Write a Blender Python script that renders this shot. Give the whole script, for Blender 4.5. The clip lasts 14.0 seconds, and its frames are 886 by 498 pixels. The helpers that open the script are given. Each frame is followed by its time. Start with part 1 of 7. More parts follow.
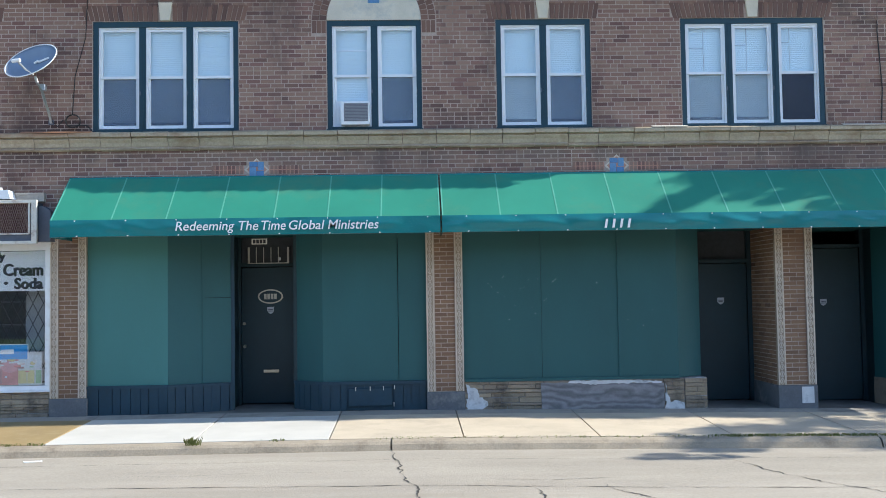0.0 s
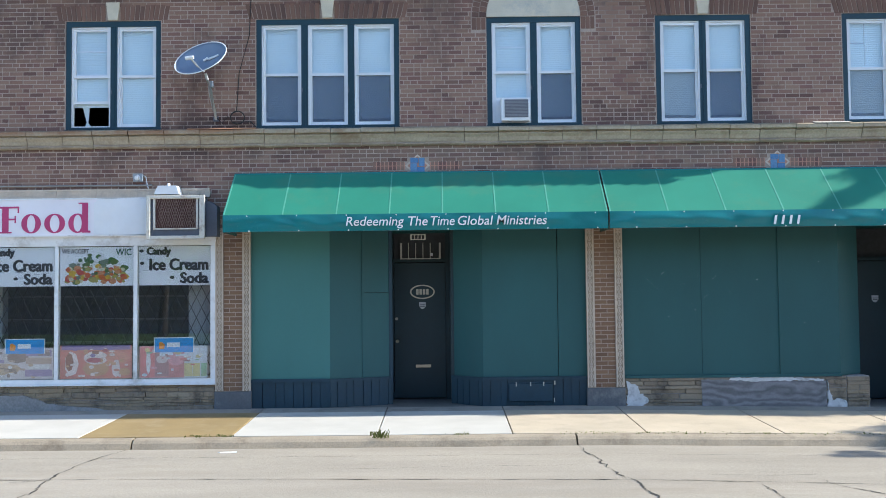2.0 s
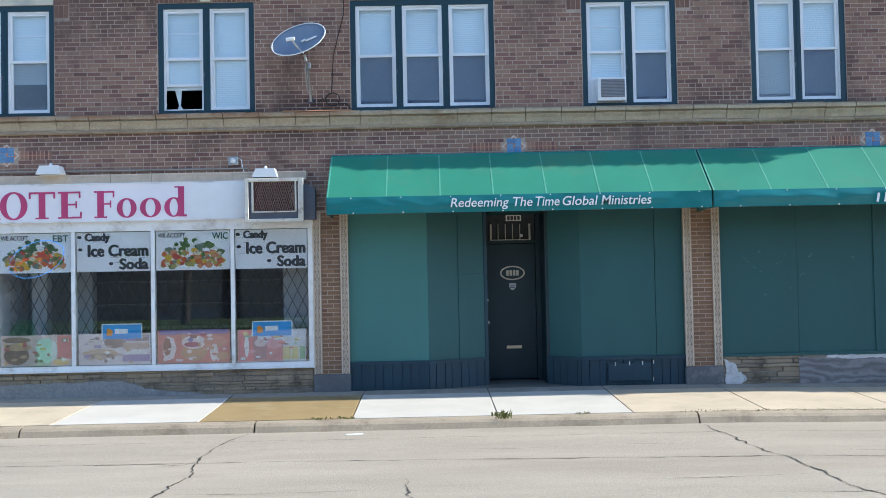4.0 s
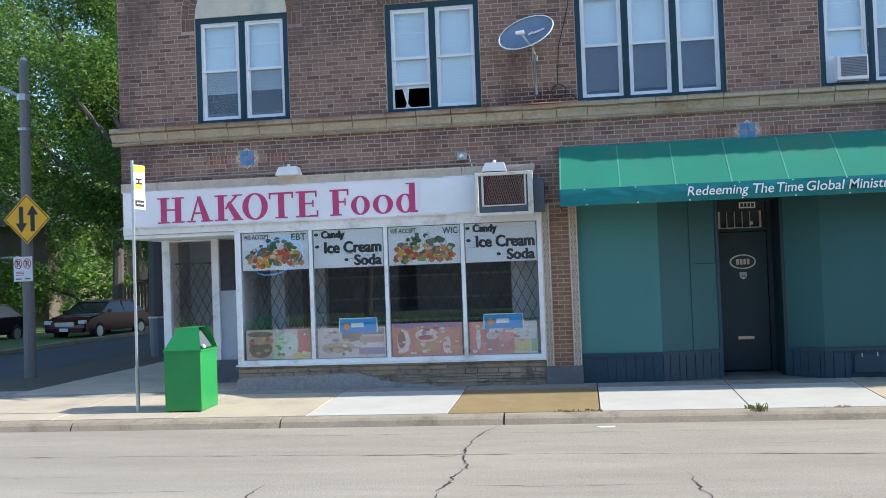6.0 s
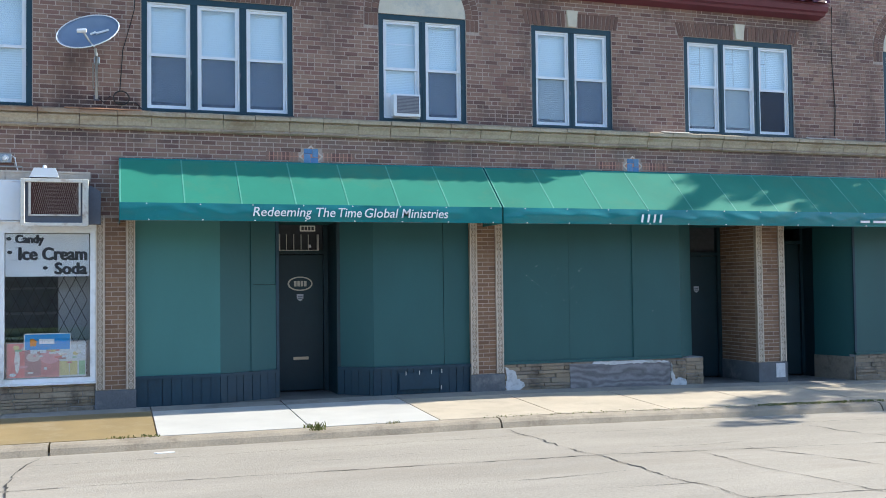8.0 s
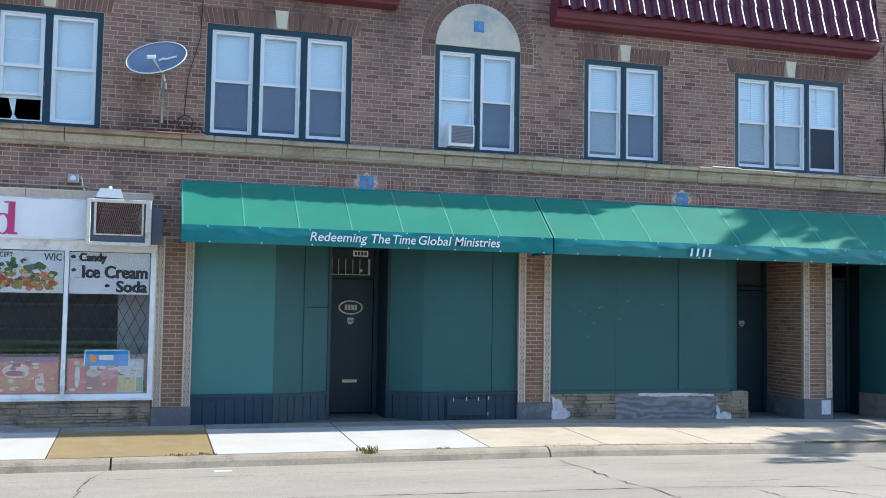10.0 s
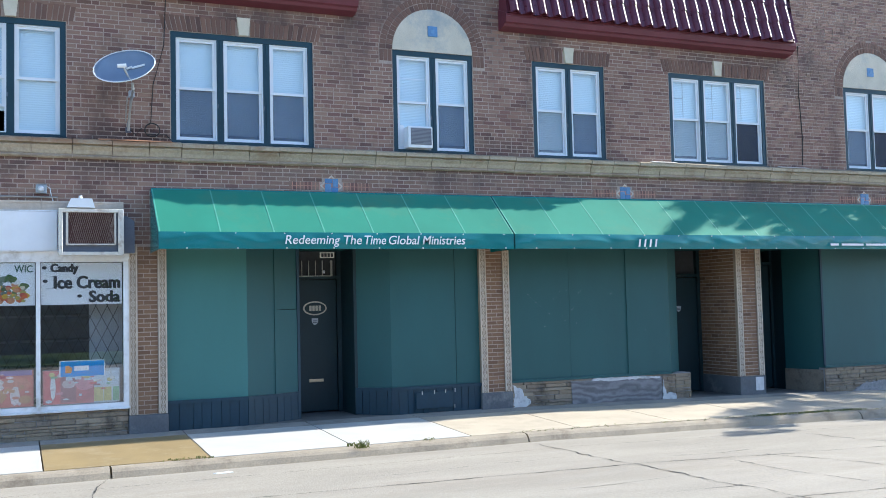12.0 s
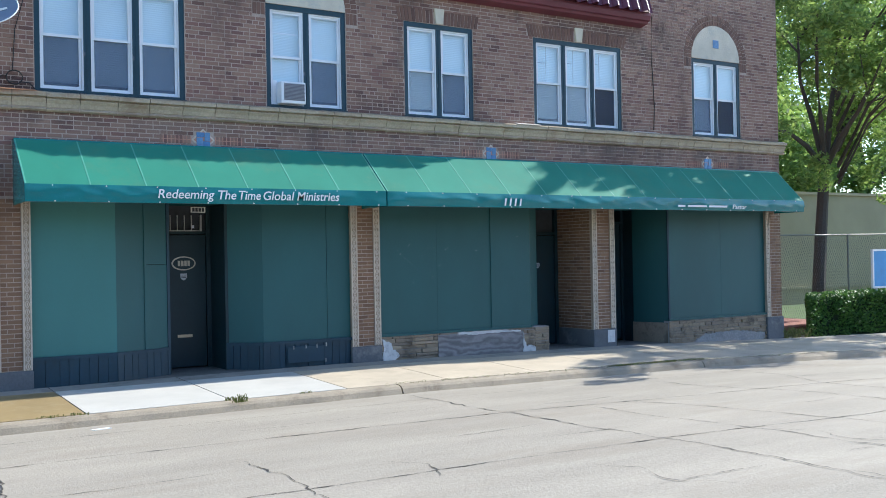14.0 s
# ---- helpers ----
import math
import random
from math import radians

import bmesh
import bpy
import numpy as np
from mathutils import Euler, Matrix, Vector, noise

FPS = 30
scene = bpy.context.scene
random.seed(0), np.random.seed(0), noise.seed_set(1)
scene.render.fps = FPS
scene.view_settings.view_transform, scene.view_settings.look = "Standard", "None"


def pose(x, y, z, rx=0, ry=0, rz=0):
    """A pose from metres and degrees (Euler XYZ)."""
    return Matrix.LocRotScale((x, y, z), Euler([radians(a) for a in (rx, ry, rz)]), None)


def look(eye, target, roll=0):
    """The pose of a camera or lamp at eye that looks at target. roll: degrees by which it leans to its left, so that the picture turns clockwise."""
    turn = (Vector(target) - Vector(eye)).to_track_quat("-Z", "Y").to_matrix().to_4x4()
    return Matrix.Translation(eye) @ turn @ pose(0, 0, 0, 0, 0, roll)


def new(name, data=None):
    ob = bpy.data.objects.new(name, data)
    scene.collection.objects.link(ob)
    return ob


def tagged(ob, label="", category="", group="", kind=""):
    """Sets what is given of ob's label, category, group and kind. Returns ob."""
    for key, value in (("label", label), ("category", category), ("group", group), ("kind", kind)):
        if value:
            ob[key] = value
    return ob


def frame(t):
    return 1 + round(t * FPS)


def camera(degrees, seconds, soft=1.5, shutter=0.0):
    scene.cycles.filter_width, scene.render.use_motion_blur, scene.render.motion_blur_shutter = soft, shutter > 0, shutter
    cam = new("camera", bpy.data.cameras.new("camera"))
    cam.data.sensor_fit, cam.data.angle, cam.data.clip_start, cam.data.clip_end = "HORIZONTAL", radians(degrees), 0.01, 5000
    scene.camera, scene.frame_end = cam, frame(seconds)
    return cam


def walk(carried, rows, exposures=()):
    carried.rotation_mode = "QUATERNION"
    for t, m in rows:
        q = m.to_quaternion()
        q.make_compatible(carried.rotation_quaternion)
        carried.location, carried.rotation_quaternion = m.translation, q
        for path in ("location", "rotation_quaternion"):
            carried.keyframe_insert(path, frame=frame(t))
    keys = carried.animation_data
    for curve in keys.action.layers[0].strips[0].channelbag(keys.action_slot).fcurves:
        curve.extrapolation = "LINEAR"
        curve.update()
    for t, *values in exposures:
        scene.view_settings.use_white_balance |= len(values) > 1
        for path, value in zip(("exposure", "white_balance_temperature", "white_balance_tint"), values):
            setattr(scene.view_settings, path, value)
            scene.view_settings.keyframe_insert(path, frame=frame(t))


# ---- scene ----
cam = camera(48.1, 14.0, soft=0.9)
PATH = [
    (0, (4.817, -15.235, 1.75), (4.884, -13.239, 1.845), -0.9),
    (0.5, (4.26, -15.182, 1.749), (4.275, -13.184, 1.844), -1.3),
    (1, (3.804, -15.223, 1.725), (3.823, -13.225, 1.818), -0.9),
    (1.5, (3.392, -15.214, 1.705), (3.415, -13.216, 1.799), -0.7),
    (2, (2.901, -15.25, 1.723), (2.897, -13.253, 1.817), -0.6),
    (2.2, (2.742, -15.292, 1.702), (2.735, -13.294, 1.786), -0.6),
    (4.3, (0.955, -15.221, 1.711), (0.986, -13.222, 1.772), -1.1),
    (4.5, (0.826, -15.244, 1.721), (0.857, -13.245, 1.784), -0.8),
    (5, (0.483, -15.333, 1.704), (0.423, -13.335, 1.758), -0.8),
    (5.5, (0.231, -15.36, 1.73), (0.04, -13.37, 1.782), -1.2),
    (6, (-0.02, -15.286, 1.756), (-0.298, -13.306, 1.808), -2.1),
    (6.5, (-0.257, -15.282, 1.748), (-0.503, -13.298, 1.797), -2.4),
    (7, (-0.415, -15.222, 1.757), (-0.558, -13.228, 1.801), -1.7),
    (7.2, (-0.445, -15.173, 1.757), (-0.446, -13.174, 1.802), -1.2),
    (7.4, (-0.412, -15.099, 1.751), (-0.243, -13.107, 1.803), -0.5),
    (7.5, (-0.373, -15.073, 1.762), (-0.13, -13.089, 1.818), -0.4),
    (8, (-0.38, -15.044, 1.744), (0.249, -13.147, 1.816), -0.7),
    (8.2, (-0.385, -15.028, 1.731), (0.359, -13.173, 1.8), -0.8),
    (10.3, (-0.959, -15.206, 1.84), (-0.412, -13.286, 1.965), 0.6),
    (10.5, (-1.113, -15.231, 1.847), (-0.567, -13.311, 1.975), -0.1),
    (11, (-1.479, -15.236, 1.823), (-0.939, -13.314, 1.937), -1.3),
    (11.5, (-1.878, -15.27, 1.791), (-1.287, -13.362, 1.903), -1.4),
    (12, (-2.151, -15.21, 1.798), (-1.36, -13.376, 1.91), -1.4),
    (12.5, (-2.363, -15.191, 1.846), (-1.397, -13.443, 1.95), -1.5),
    (13, (-2.601, -15.231, 1.823), (-1.592, -13.504, 1.862), -1.5),
    (13.5, (-2.697, -15.223, 1.822), (-1.653, -13.518, 1.84), -1.0),
    (14, (-2.731, -15.251, 1.815), (-1.66, -13.562, 1.831), -1.1),
]
walk(cam, [(t, look(eye, target, roll)) for t, eye, target, roll in PATH], exposures=[(0, 1.08, 5650, 8), (5, 1.0, 5650, 8), (5.5, 1.02, 5650, 8), (6, 0.9, 5650, 8), (6.6, 0.88, 5650, 8), (7.5, 1.0, 5650, 8), (8.2, 1.1, 5650, 8), (10.5, 1.10, 5480, 8), (12, 1.22, 5480, 8), (13, 1.05, 5480, 8), (14, 1.02, 5480, 8)])

# ---- light ----
world = bpy.data.worlds.new("sky")
scene.world = world
world.use_nodes = True
wn = world.node_tree.nodes
sky = wn.new("ShaderNodeTexSky")
sky.sky_type, sky.sun_disc = "NISHITA", False
sky.sun_elevation, sky.sun_rotation = radians(32), radians(92)
sky.air_density, sky.dust_density, sky.ozone_density = 1.0, 0.7, 1.5
wn["Background"].inputs["Strength"].default_value = 0.14
world.node_tree.links.new(sky.outputs["Color"], wn["Background"].inputs["Color"])
sun = new("sun", bpy.data.lights.new("sun", "SUN"))
sun.data.energy, sun.data.angle, sun.data.color = 4.4, radians(0.45), (1.0, 0.89, 0.71)
sun.matrix_world = look((60, -1.0, 37.2), (0, 0, 0))


# ---- materials ----
def surf(name, col, rough=0.7, var=0.18, scale=1.5, fine=30.0, bump=0.15, metal=0.0, tint=None, amount=0.5,
         stain=None, stain_scale=0.6, stain_from=0.52, per="", spread=0.0, spec=0.5, streak=1.0, along=1.0, bands=()):
    """Principled surface with variation at two scales, stains, and a random shade per piece."""
    m = bpy.data.materials.new(name)
    m.use_nodes = True
    nt = m.node_tree
    N, L = nt.nodes, nt.links
    b = N["Principled BSDF"]
    b.inputs["Roughness"].default_value = rough
    b.inputs["Metallic"].default_value = metal
    b.inputs["Specular IOR Level"].default_value = spec
    tc = N.new("ShaderNodeTexCoord")
    mp = N.new("ShaderNodeMapping")
    mp.inputs["Scale"].default_value = (along, 1, streak)
    L.new(tc.outputs["Object"], mp.inputs["Vector"])

    def noise_tex(sc, det=4.0, rgh=0.6, even=False):
        n = N.new("ShaderNodeTexNoise")
        n.inputs["Scale"].default_value, n.inputs["Detail"].default_value = sc, det
        n.inputs["Roughness"].default_value = rgh
        L.new(tc.outputs["Object"] if even else mp.outputs["Vector"], n.inputs["Vector"])
        return n

    def mixc(fac, a, c, blend="MIX"):
        x = N.new("ShaderNodeMix")
        x.data_type, x.blend_type = "RGBA", blend
        for sock, v in ((x.inputs[0], fac), (x.inputs[6], a), (x.inputs[7], c)):
            if isinstance(v, (tuple, float, int)):
                sock.default_value = (*v, 1) if isinstance(v, tuple) else v
            else:
                L.new(v, sock)
        return x.outputs[2]

    def ramp(v, lo, hi):
        r = N.new("ShaderNodeMapRange")
        r.inputs["From Min"].default_value, r.inputs["From Max"].default_value = lo, hi
        L.new(v, r.inputs["Value"])
        return r.outputs["Result"]
    n1, n2 = noise_tex(scale), noise_tex(fine, 3.0, even=True)
    dark = tuple(c * (1 - var) for c in col)
    light = tuple(min(1, c * (1 + var)) for c in col)
    c = mixc(ramp(n1.outputs["Fac"], 0.3, 0.7), dark, light)
    c = mixc(0.35 * var / 0.18 if var < 0.5 else 0.8, c, mixc(ramp(n2.outputs["Fac"], 0.3, 0.7), dark, light))
    if tint:
        rnd = N.new("ShaderNodeObjectInfo").outputs["Random"] if per == "object" else N.new("ShaderNodeNewGeometry").outputs["Random Per Island"]
        cr = N.new("ShaderNodeValToRGB")
        els = cr.color_ramp.elements
        while len(els) < len(tint):
            els.new(0.5)
        for i, t in enumerate(tint):
            els[i].position = i / (len(tint) - 1)
            els[i].color = (*t, 1)
        L.new(rnd, cr.inputs["Fac"])
        c = mixc(amount, c, cr.outputs["Color"])
    if stain:
        n3 = noise_tex(stain_scale, 6.0, 0.7)
        c = mixc(ramp(n3.outputs["Fac"], stain_from, stain_from + 0.2), c, stain)
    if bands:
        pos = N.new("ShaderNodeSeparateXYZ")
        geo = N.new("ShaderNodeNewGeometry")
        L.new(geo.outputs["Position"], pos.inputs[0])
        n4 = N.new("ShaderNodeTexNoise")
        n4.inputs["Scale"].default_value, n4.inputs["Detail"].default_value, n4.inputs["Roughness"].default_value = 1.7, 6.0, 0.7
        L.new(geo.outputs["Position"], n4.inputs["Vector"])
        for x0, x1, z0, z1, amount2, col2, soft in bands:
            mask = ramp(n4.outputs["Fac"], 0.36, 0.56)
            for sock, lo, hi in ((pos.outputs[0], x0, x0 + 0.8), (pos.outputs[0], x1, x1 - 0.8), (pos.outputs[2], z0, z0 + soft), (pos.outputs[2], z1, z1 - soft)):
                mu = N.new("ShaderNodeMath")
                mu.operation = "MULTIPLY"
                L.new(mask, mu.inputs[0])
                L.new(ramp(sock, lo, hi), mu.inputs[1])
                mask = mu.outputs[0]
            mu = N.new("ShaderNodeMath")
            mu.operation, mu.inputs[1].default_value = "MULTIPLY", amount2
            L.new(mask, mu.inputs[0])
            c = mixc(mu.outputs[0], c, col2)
    L.new(c, b.inputs["Base Color"])
    rr = N.new("ShaderNodeMapRange")
    rr.inputs["To Min"].default_value, rr.inputs["To Max"].default_value = max(0.02, rough - 0.1), min(1, rough + 0.1)
    L.new(n2.outputs["Fac"], rr.inputs["Value"])
    L.new(rr.outputs["Result"], b.inputs["Roughness"])
    if bump:
        bp = N.new("ShaderNodeBump")
        bp.inputs["Strength"].default_value, bp.inputs["Distance"].default_value = bump, 0.01
        L.new(n2.outputs["Fac"], bp.inputs["Height"])
        L.new(bp.outputs["Normal"], b.inputs["Normal"])
    return m


def glass_mat(name, tint, base):
    """Clear glass: see-through, with gloss that rises towards grazing angles."""
    m = bpy.data.materials.new(name)
    m.use_nodes = True
    N, L = m.node_tree.nodes, m.node_tree.links
    N.remove(N["Principled BSDF"])
    tr, gl, lw, pw, mr, mx = (N.new("ShaderNode" + k) for k in ("BsdfTransparent", "BsdfGlossy", "LayerWeight", "Math", "MapRange", "MixShader"))
    tr.inputs["Color"].default_value = (*tint, 1)
    gl.inputs["Roughness"].default_value = 0.01
    lw.inputs["Blend"].default_value = 0.5
    pw.operation = "POWER"
    pw.inputs[1].default_value = 4.0
    mr.inputs["To Min"].default_value, mr.inputs["To Max"].default_value = base, 0.9
    L.new(lw.outputs["Facing"], pw.inputs[0])
    L.new(pw.outputs["Value"], mr.inputs["Value"])
    L.new(mr.outputs["Result"], mx.inputs["Fac"])
    L.new(tr.outputs["BSDF"], mx.inputs[1])
    L.new(gl.outputs["BSDF"], mx.inputs[2])
    L.new(mx.outputs["Shader"], N["Material Output"].inputs["Surface"])
    return m


def leaf_mat(name, col, col2):
    m = surf(name, col, 0.55, 0.25, 0.8, 9.0, 0.0, tint=(tuple(c * 0.6 for c in col), col, col2), amount=0.7)
    N, L = m.node_tree.nodes, m.node_tree.links
    b = N["Principled BSDF"]
    ts, ad = N.new("ShaderNodeBsdfTranslucent"), N.new("ShaderNodeMixShader")
    ad.inputs["Fac"].default_value = 0.5
    src = b.inputs["Base Color"].links[0].from_socket
    L.new(src, ts.inputs["Color"])
    L.new(b.outputs["BSDF"], ad.inputs[1])
    L.new(ts.outputs["BSDF"], ad.inputs[2])
    L.new(ad.outputs["Shader"], N["Material Output"].inputs["Surface"])
    return m


BRICKS = ((0.105, 0.052, 0.046), (0.25, 0.145, 0.108), (0.305, 0.19, 0.138), (0.27, 0.155, 0.118), (0.33, 0.215, 0.158), (0.285, 0.172, 0.128), (0.22, 0.112, 0.092), (0.15, 0.075, 0.066))
# rust and water stains, and dark bands below cornice and eaves: x0, x1, z0, z1, strength, colour, soft edge
DARK_BANDS = ((-3.2, 2.2, 4.2, 4.62, 0.85, (0.05, 0.028, 0.028), 0.12), (-7.4, 1.2, 3.72, 4.2, 0.75, (0.075, 0.05, 0.045), 0.2), (1.0, 16.2, 3.70, 4.2, 0.45, (0.13, 0.115, 0.10), 0.2),
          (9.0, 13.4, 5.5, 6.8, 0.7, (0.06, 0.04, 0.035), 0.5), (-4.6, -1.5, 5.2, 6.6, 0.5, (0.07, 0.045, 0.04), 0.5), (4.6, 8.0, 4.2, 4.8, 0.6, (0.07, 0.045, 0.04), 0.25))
M_BRICK = surf("brick_joined", (0.265, 0.16, 0.118), 0.85, 0.32, 1.1, 55, 0.8, tint=BRICKS, amount=0.78, bands=DARK_BANDS, stain=(0.085, 0.055, 0.048), stain_scale=0.75, stain_from=0.5, streak=0.55)
M_BRICKP = surf("brick_single", (0.265, 0.16, 0.118), 0.85, 0.32, 1.1, 55, 0.8, tint=BRICKS, amount=0.78, per="object", streak=0.55, bands=DARK_BANDS)
PIERB = ((0.12, 0.068, 0.042), (0.25, 0.15, 0.085), (0.20, 0.115, 0.068), (0.30, 0.18, 0.105), (0.16, 0.09, 0.055))
M_PBRICK = surf("pier_brick", (0.22, 0.13, 0.08), 0.85, 0.2, 2, 40, 0.4, tint=PIERB, amount=0.7, per="object")
M_PBRICKJ = surf("pier_brick_joined", (0.22, 0.13, 0.08), 0.85, 0.2, 2, 40, 0.4, tint=PIERB, amount=0.7)
M_MORTAR = surf("mortar", (0.45, 0.36, 0.295), 0.95, 0.22, 1.2, 60, 0.3, stain=(0.12, 0.085, 0.075), stain_scale=0.75, stain_from=0.5, streak=0.55)
M_SOLDIER = surf("red_brick", (0.17, 0.095, 0.07), 0.85, 0.25, 2, 40, 0.4, tint=((0.08, 0.045, 0.04), (0.24, 0.135, 0.095), (0.15, 0.085, 0.065), (0.20, 0.11, 0.08)), amount=0.75)
M_PINK = surf("salmon_joint", (0.52, 0.28, 0.20), 0.9, 0.2, 3, 40, 0.2)
# two brown stain bands on top; the lowest puts the lip's shade into the colour
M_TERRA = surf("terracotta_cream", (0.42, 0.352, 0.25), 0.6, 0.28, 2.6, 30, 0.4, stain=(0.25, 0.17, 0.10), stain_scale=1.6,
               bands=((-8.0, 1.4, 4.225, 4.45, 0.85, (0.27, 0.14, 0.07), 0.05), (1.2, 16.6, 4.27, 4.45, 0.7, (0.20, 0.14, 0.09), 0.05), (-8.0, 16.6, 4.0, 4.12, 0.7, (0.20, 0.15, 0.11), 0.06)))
# pier ornament: shade of the relief painted in, ground darker and raised pattern lighter
M_TERRA2 = surf("terracotta_dark_ground", (0.34, 0.27, 0.20), 0.8, 0.22, 5.0, 45, 0.5)
M_TERRA3 = surf("terracotta_relief", (0.62, 0.53, 0.43), 0.7, 0.18, 5.0, 45, 0.3)
M_PLINTH = surf("plinth_stone", (0.13, 0.135, 0.145), 0.8, 0.25, 3, 40, 0.4, stain=(0.30, 0.29, 0.27), stain_scale=2.3)
M_FRAME = surf("window_paint", (0.010, 0.042, 0.062), 0.5, 0.25, 2, 30, 0.15)
M_WHITE = surf("white_vinyl", (0.78, 0.80, 0.82), 0.45, 0.06, 2, 25, 0.05)
M_SHOPW = surf("white_aluminium", (0.82, 0.83, 0.84), 0.4, 0.1, 2, 25, 0.1, stain=(0.5, 0.48, 0.45), stain_scale=3)
M_GLASS = glass_mat("window_glass", (0.96, 0.98, 1.0), 0.07)
M_SHOPG = glass_mat("shop_glass", (0.97, 0.98, 0.985), 0.09)
M_BLIND = surf("blind_cloth", (0.70, 0.79, 0.80), 0.8, 0.07, 1.2, 60, 0.1)
def screen_mat(name, col, see):
    """Fine wire mesh: partly see-through."""
    m = surf(name, col, 0.7, 0.25, 1.6, 200, 0.0)
    N, L = m.node_tree.nodes, m.node_tree.links
    tr, mx = N.new("ShaderNodeBsdfTransparent"), N.new("ShaderNodeMixShader")
    mx.inputs["Fac"].default_value = see
    L.new(N["Principled BSDF"].outputs["BSDF"], mx.inputs[1])
    L.new(tr.outputs["BSDF"], mx.inputs[2])
    L.new(mx.outputs["Shader"], N["Material Output"].inputs["Surface"])
    return m


M_SCREEN = screen_mat("insect_screen", (0.12, 0.17, 0.27), 0.60)
M_SCREENL = screen_mat("thin_insect_screen", (0.20, 0.25, 0.33), 0.80)
M_SCREEND = screen_mat("dark_insect_screen", (0.035, 0.045, 0.07), 0.25)
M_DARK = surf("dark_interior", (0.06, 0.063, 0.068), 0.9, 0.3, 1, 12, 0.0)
M_STUCCO = surf("stucco", (0.62, 0.57, 0.46), 0.9, 0.12, 3, 60, 0.6, stain=(0.33, 0.37, 0.38), stain_scale=1.3)
M_KEY = surf("keystone_stone", (0.66, 0.60, 0.47), 0.8, 0.12, 4, 50, 0.3)
M_BLUE = surf("blue_tile", (0.10, 0.22, 0.42), 0.35, 0.25, 8, 40, 0.1)
M_BLUE2 = surf("pale_blue_tile", (0.14, 0.27, 0.45), 0.35, 0.25, 8, 40, 0.1)
M_ROOF = surf("red_metal_tile", (0.13, 0.035, 0.055), 0.3, 0.2, 1.5, 20, 0.05)
M_FASCIA = surf("fascia_paint", (0.14, 0.03, 0.045), 0.5, 0.2, 2, 20, 0.1)
M_AWN = surf("awning_canvas", (0.034, 0.215, 0.145), 0.7, 0.12, 0.9, 120, 0.08, stain=(0.07, 0.21, 0.13), stain_scale=0.8, spec=0.3)
M_VAL = surf("valance_canvas", (0.018, 0.180, 0.185), 0.24, 0.14, 1.2, 60, 0.15)
M_AWNSEAM = surf("awning_seam", (0.10, 0.33, 0.24), 0.6, 0.1, 3, 60, 0.1)
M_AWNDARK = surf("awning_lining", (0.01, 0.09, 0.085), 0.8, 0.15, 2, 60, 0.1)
M_LETTER = surf("white_lettering", (0.82, 0.84, 0.84), 0.6, 0.05, 4, 40, 0.0)
M_TEALNEW = surf("fresh_teal_board", (0.060, 0.190, 0.180), 0.55, 0.10, 0.7, 18, 0.08, streak=0.4)
M_TEAL = surf("teal_board", (0.022, 0.094, 0.098), 0.6, 0.14, 0.8, 20, 0.1, streak=0.4)
M_NAVY = surf("navy_board", (0.013, 0.042, 0.066), 0.6, 0.25, 3, 25, 0.2, streak=0.3)
M_DOOR = surf("dark_green_door", (0.012, 0.034, 0.042), 0.5, 0.2, 2, 25, 0.1)
M_STONE = surf("ashlar_stone", (0.33, 0.265, 0.19), 0.9, 0.35, 5, 40, 0.9, per="object", tint=((0.15, 0.115, 0.08), (0.38, 0.31, 0.22), (0.26, 0.205, 0.145), (0.20, 0.17, 0.14), (0.33, 0.25, 0.16)), amount=0.65, stain=(0.085, 0.07, 0.055), stain_scale=3.0, stain_from=0.5)
M_RENDER = surf("grey_render", (0.30, 0.29, 0.29), 0.9, 0.3, 1.6, 30, 0.6, stain=(0.13, 0.13, 0.14), stain_scale=1.6)
def swirl_mat():
    """Weathered grey board with a swirling grain."""
    m = surf("swirled_grey_board", (0.27, 0.26, 0.265), 0.9, 0.2, 2.5, 40, 0.4, stain=(0.15, 0.145, 0.15), stain_scale=2.0)
    N, L = m.node_tree.nodes, m.node_tree.links
    b = N["Principled BSDF"]
    tc, mp, wv, mx = N.new("ShaderNodeTexCoord"), N.new("ShaderNodeMapping"), N.new("ShaderNodeTexWave"), N.new("ShaderNodeMix")
    mp.inputs["Scale"].default_value = (0.6, 1, 1.3)
    wv.bands_direction = "Z"
    for k, v in (("Scale", 2.0), ("Distortion", 13.0), ("Detail", 3.0), ("Detail Scale", 1.3)):
        wv.inputs[k].default_value = v
    mx.data_type, mx.blend_type = "RGBA", "MULTIPLY"
    mx.inputs[0].default_value = 0.4
    src = b.inputs["Base Color"].links[0].from_socket
    L.new(tc.outputs["Object"], mp.inputs["Vector"])
    L.new(mp.outputs["Vector"], wv.inputs["Vector"])
    L.new(src, mx.inputs[6])
    L.new(wv.outputs["Color"], mx.inputs[7])
    L.new(mx.outputs[2], b.inputs["Base Color"])
    return m


M_SWIRL = swirl_mat()
M_PEEL = surf("peeling_white_paint", (0.62, 0.62, 0.62), 0.8, 0.15, 4, 30, 0.4, stain=(0.25, 0.25, 0.26), stain_scale=6)
M_METAL = surf("galvanised_steel", (0.42, 0.44, 0.46), 0.4, 0.15, 3, 30, 0.05, metal=0.8)
M_BRASS = surf("worn_brass", (0.55, 0.50, 0.40), 0.35, 0.15, 6, 40, 0.05, metal=0.9)
M_RUST = surf("rusty_grille", (0.075, 0.03, 0.024), 0.8, 0.3, 6, 60, 0.3)
M_CREAM = surf("worn_cream_paint", (0.68, 0.65, 0.57), 0.6, 0.15, 5, 40, 0.2, stain=(0.28, 0.17, 0.10), stain_scale=5)
M_GREYBOX = surf("grey_sheet_metal", (0.11, 0.12, 0.15), 0.5, 0.2, 3, 30, 0.1)
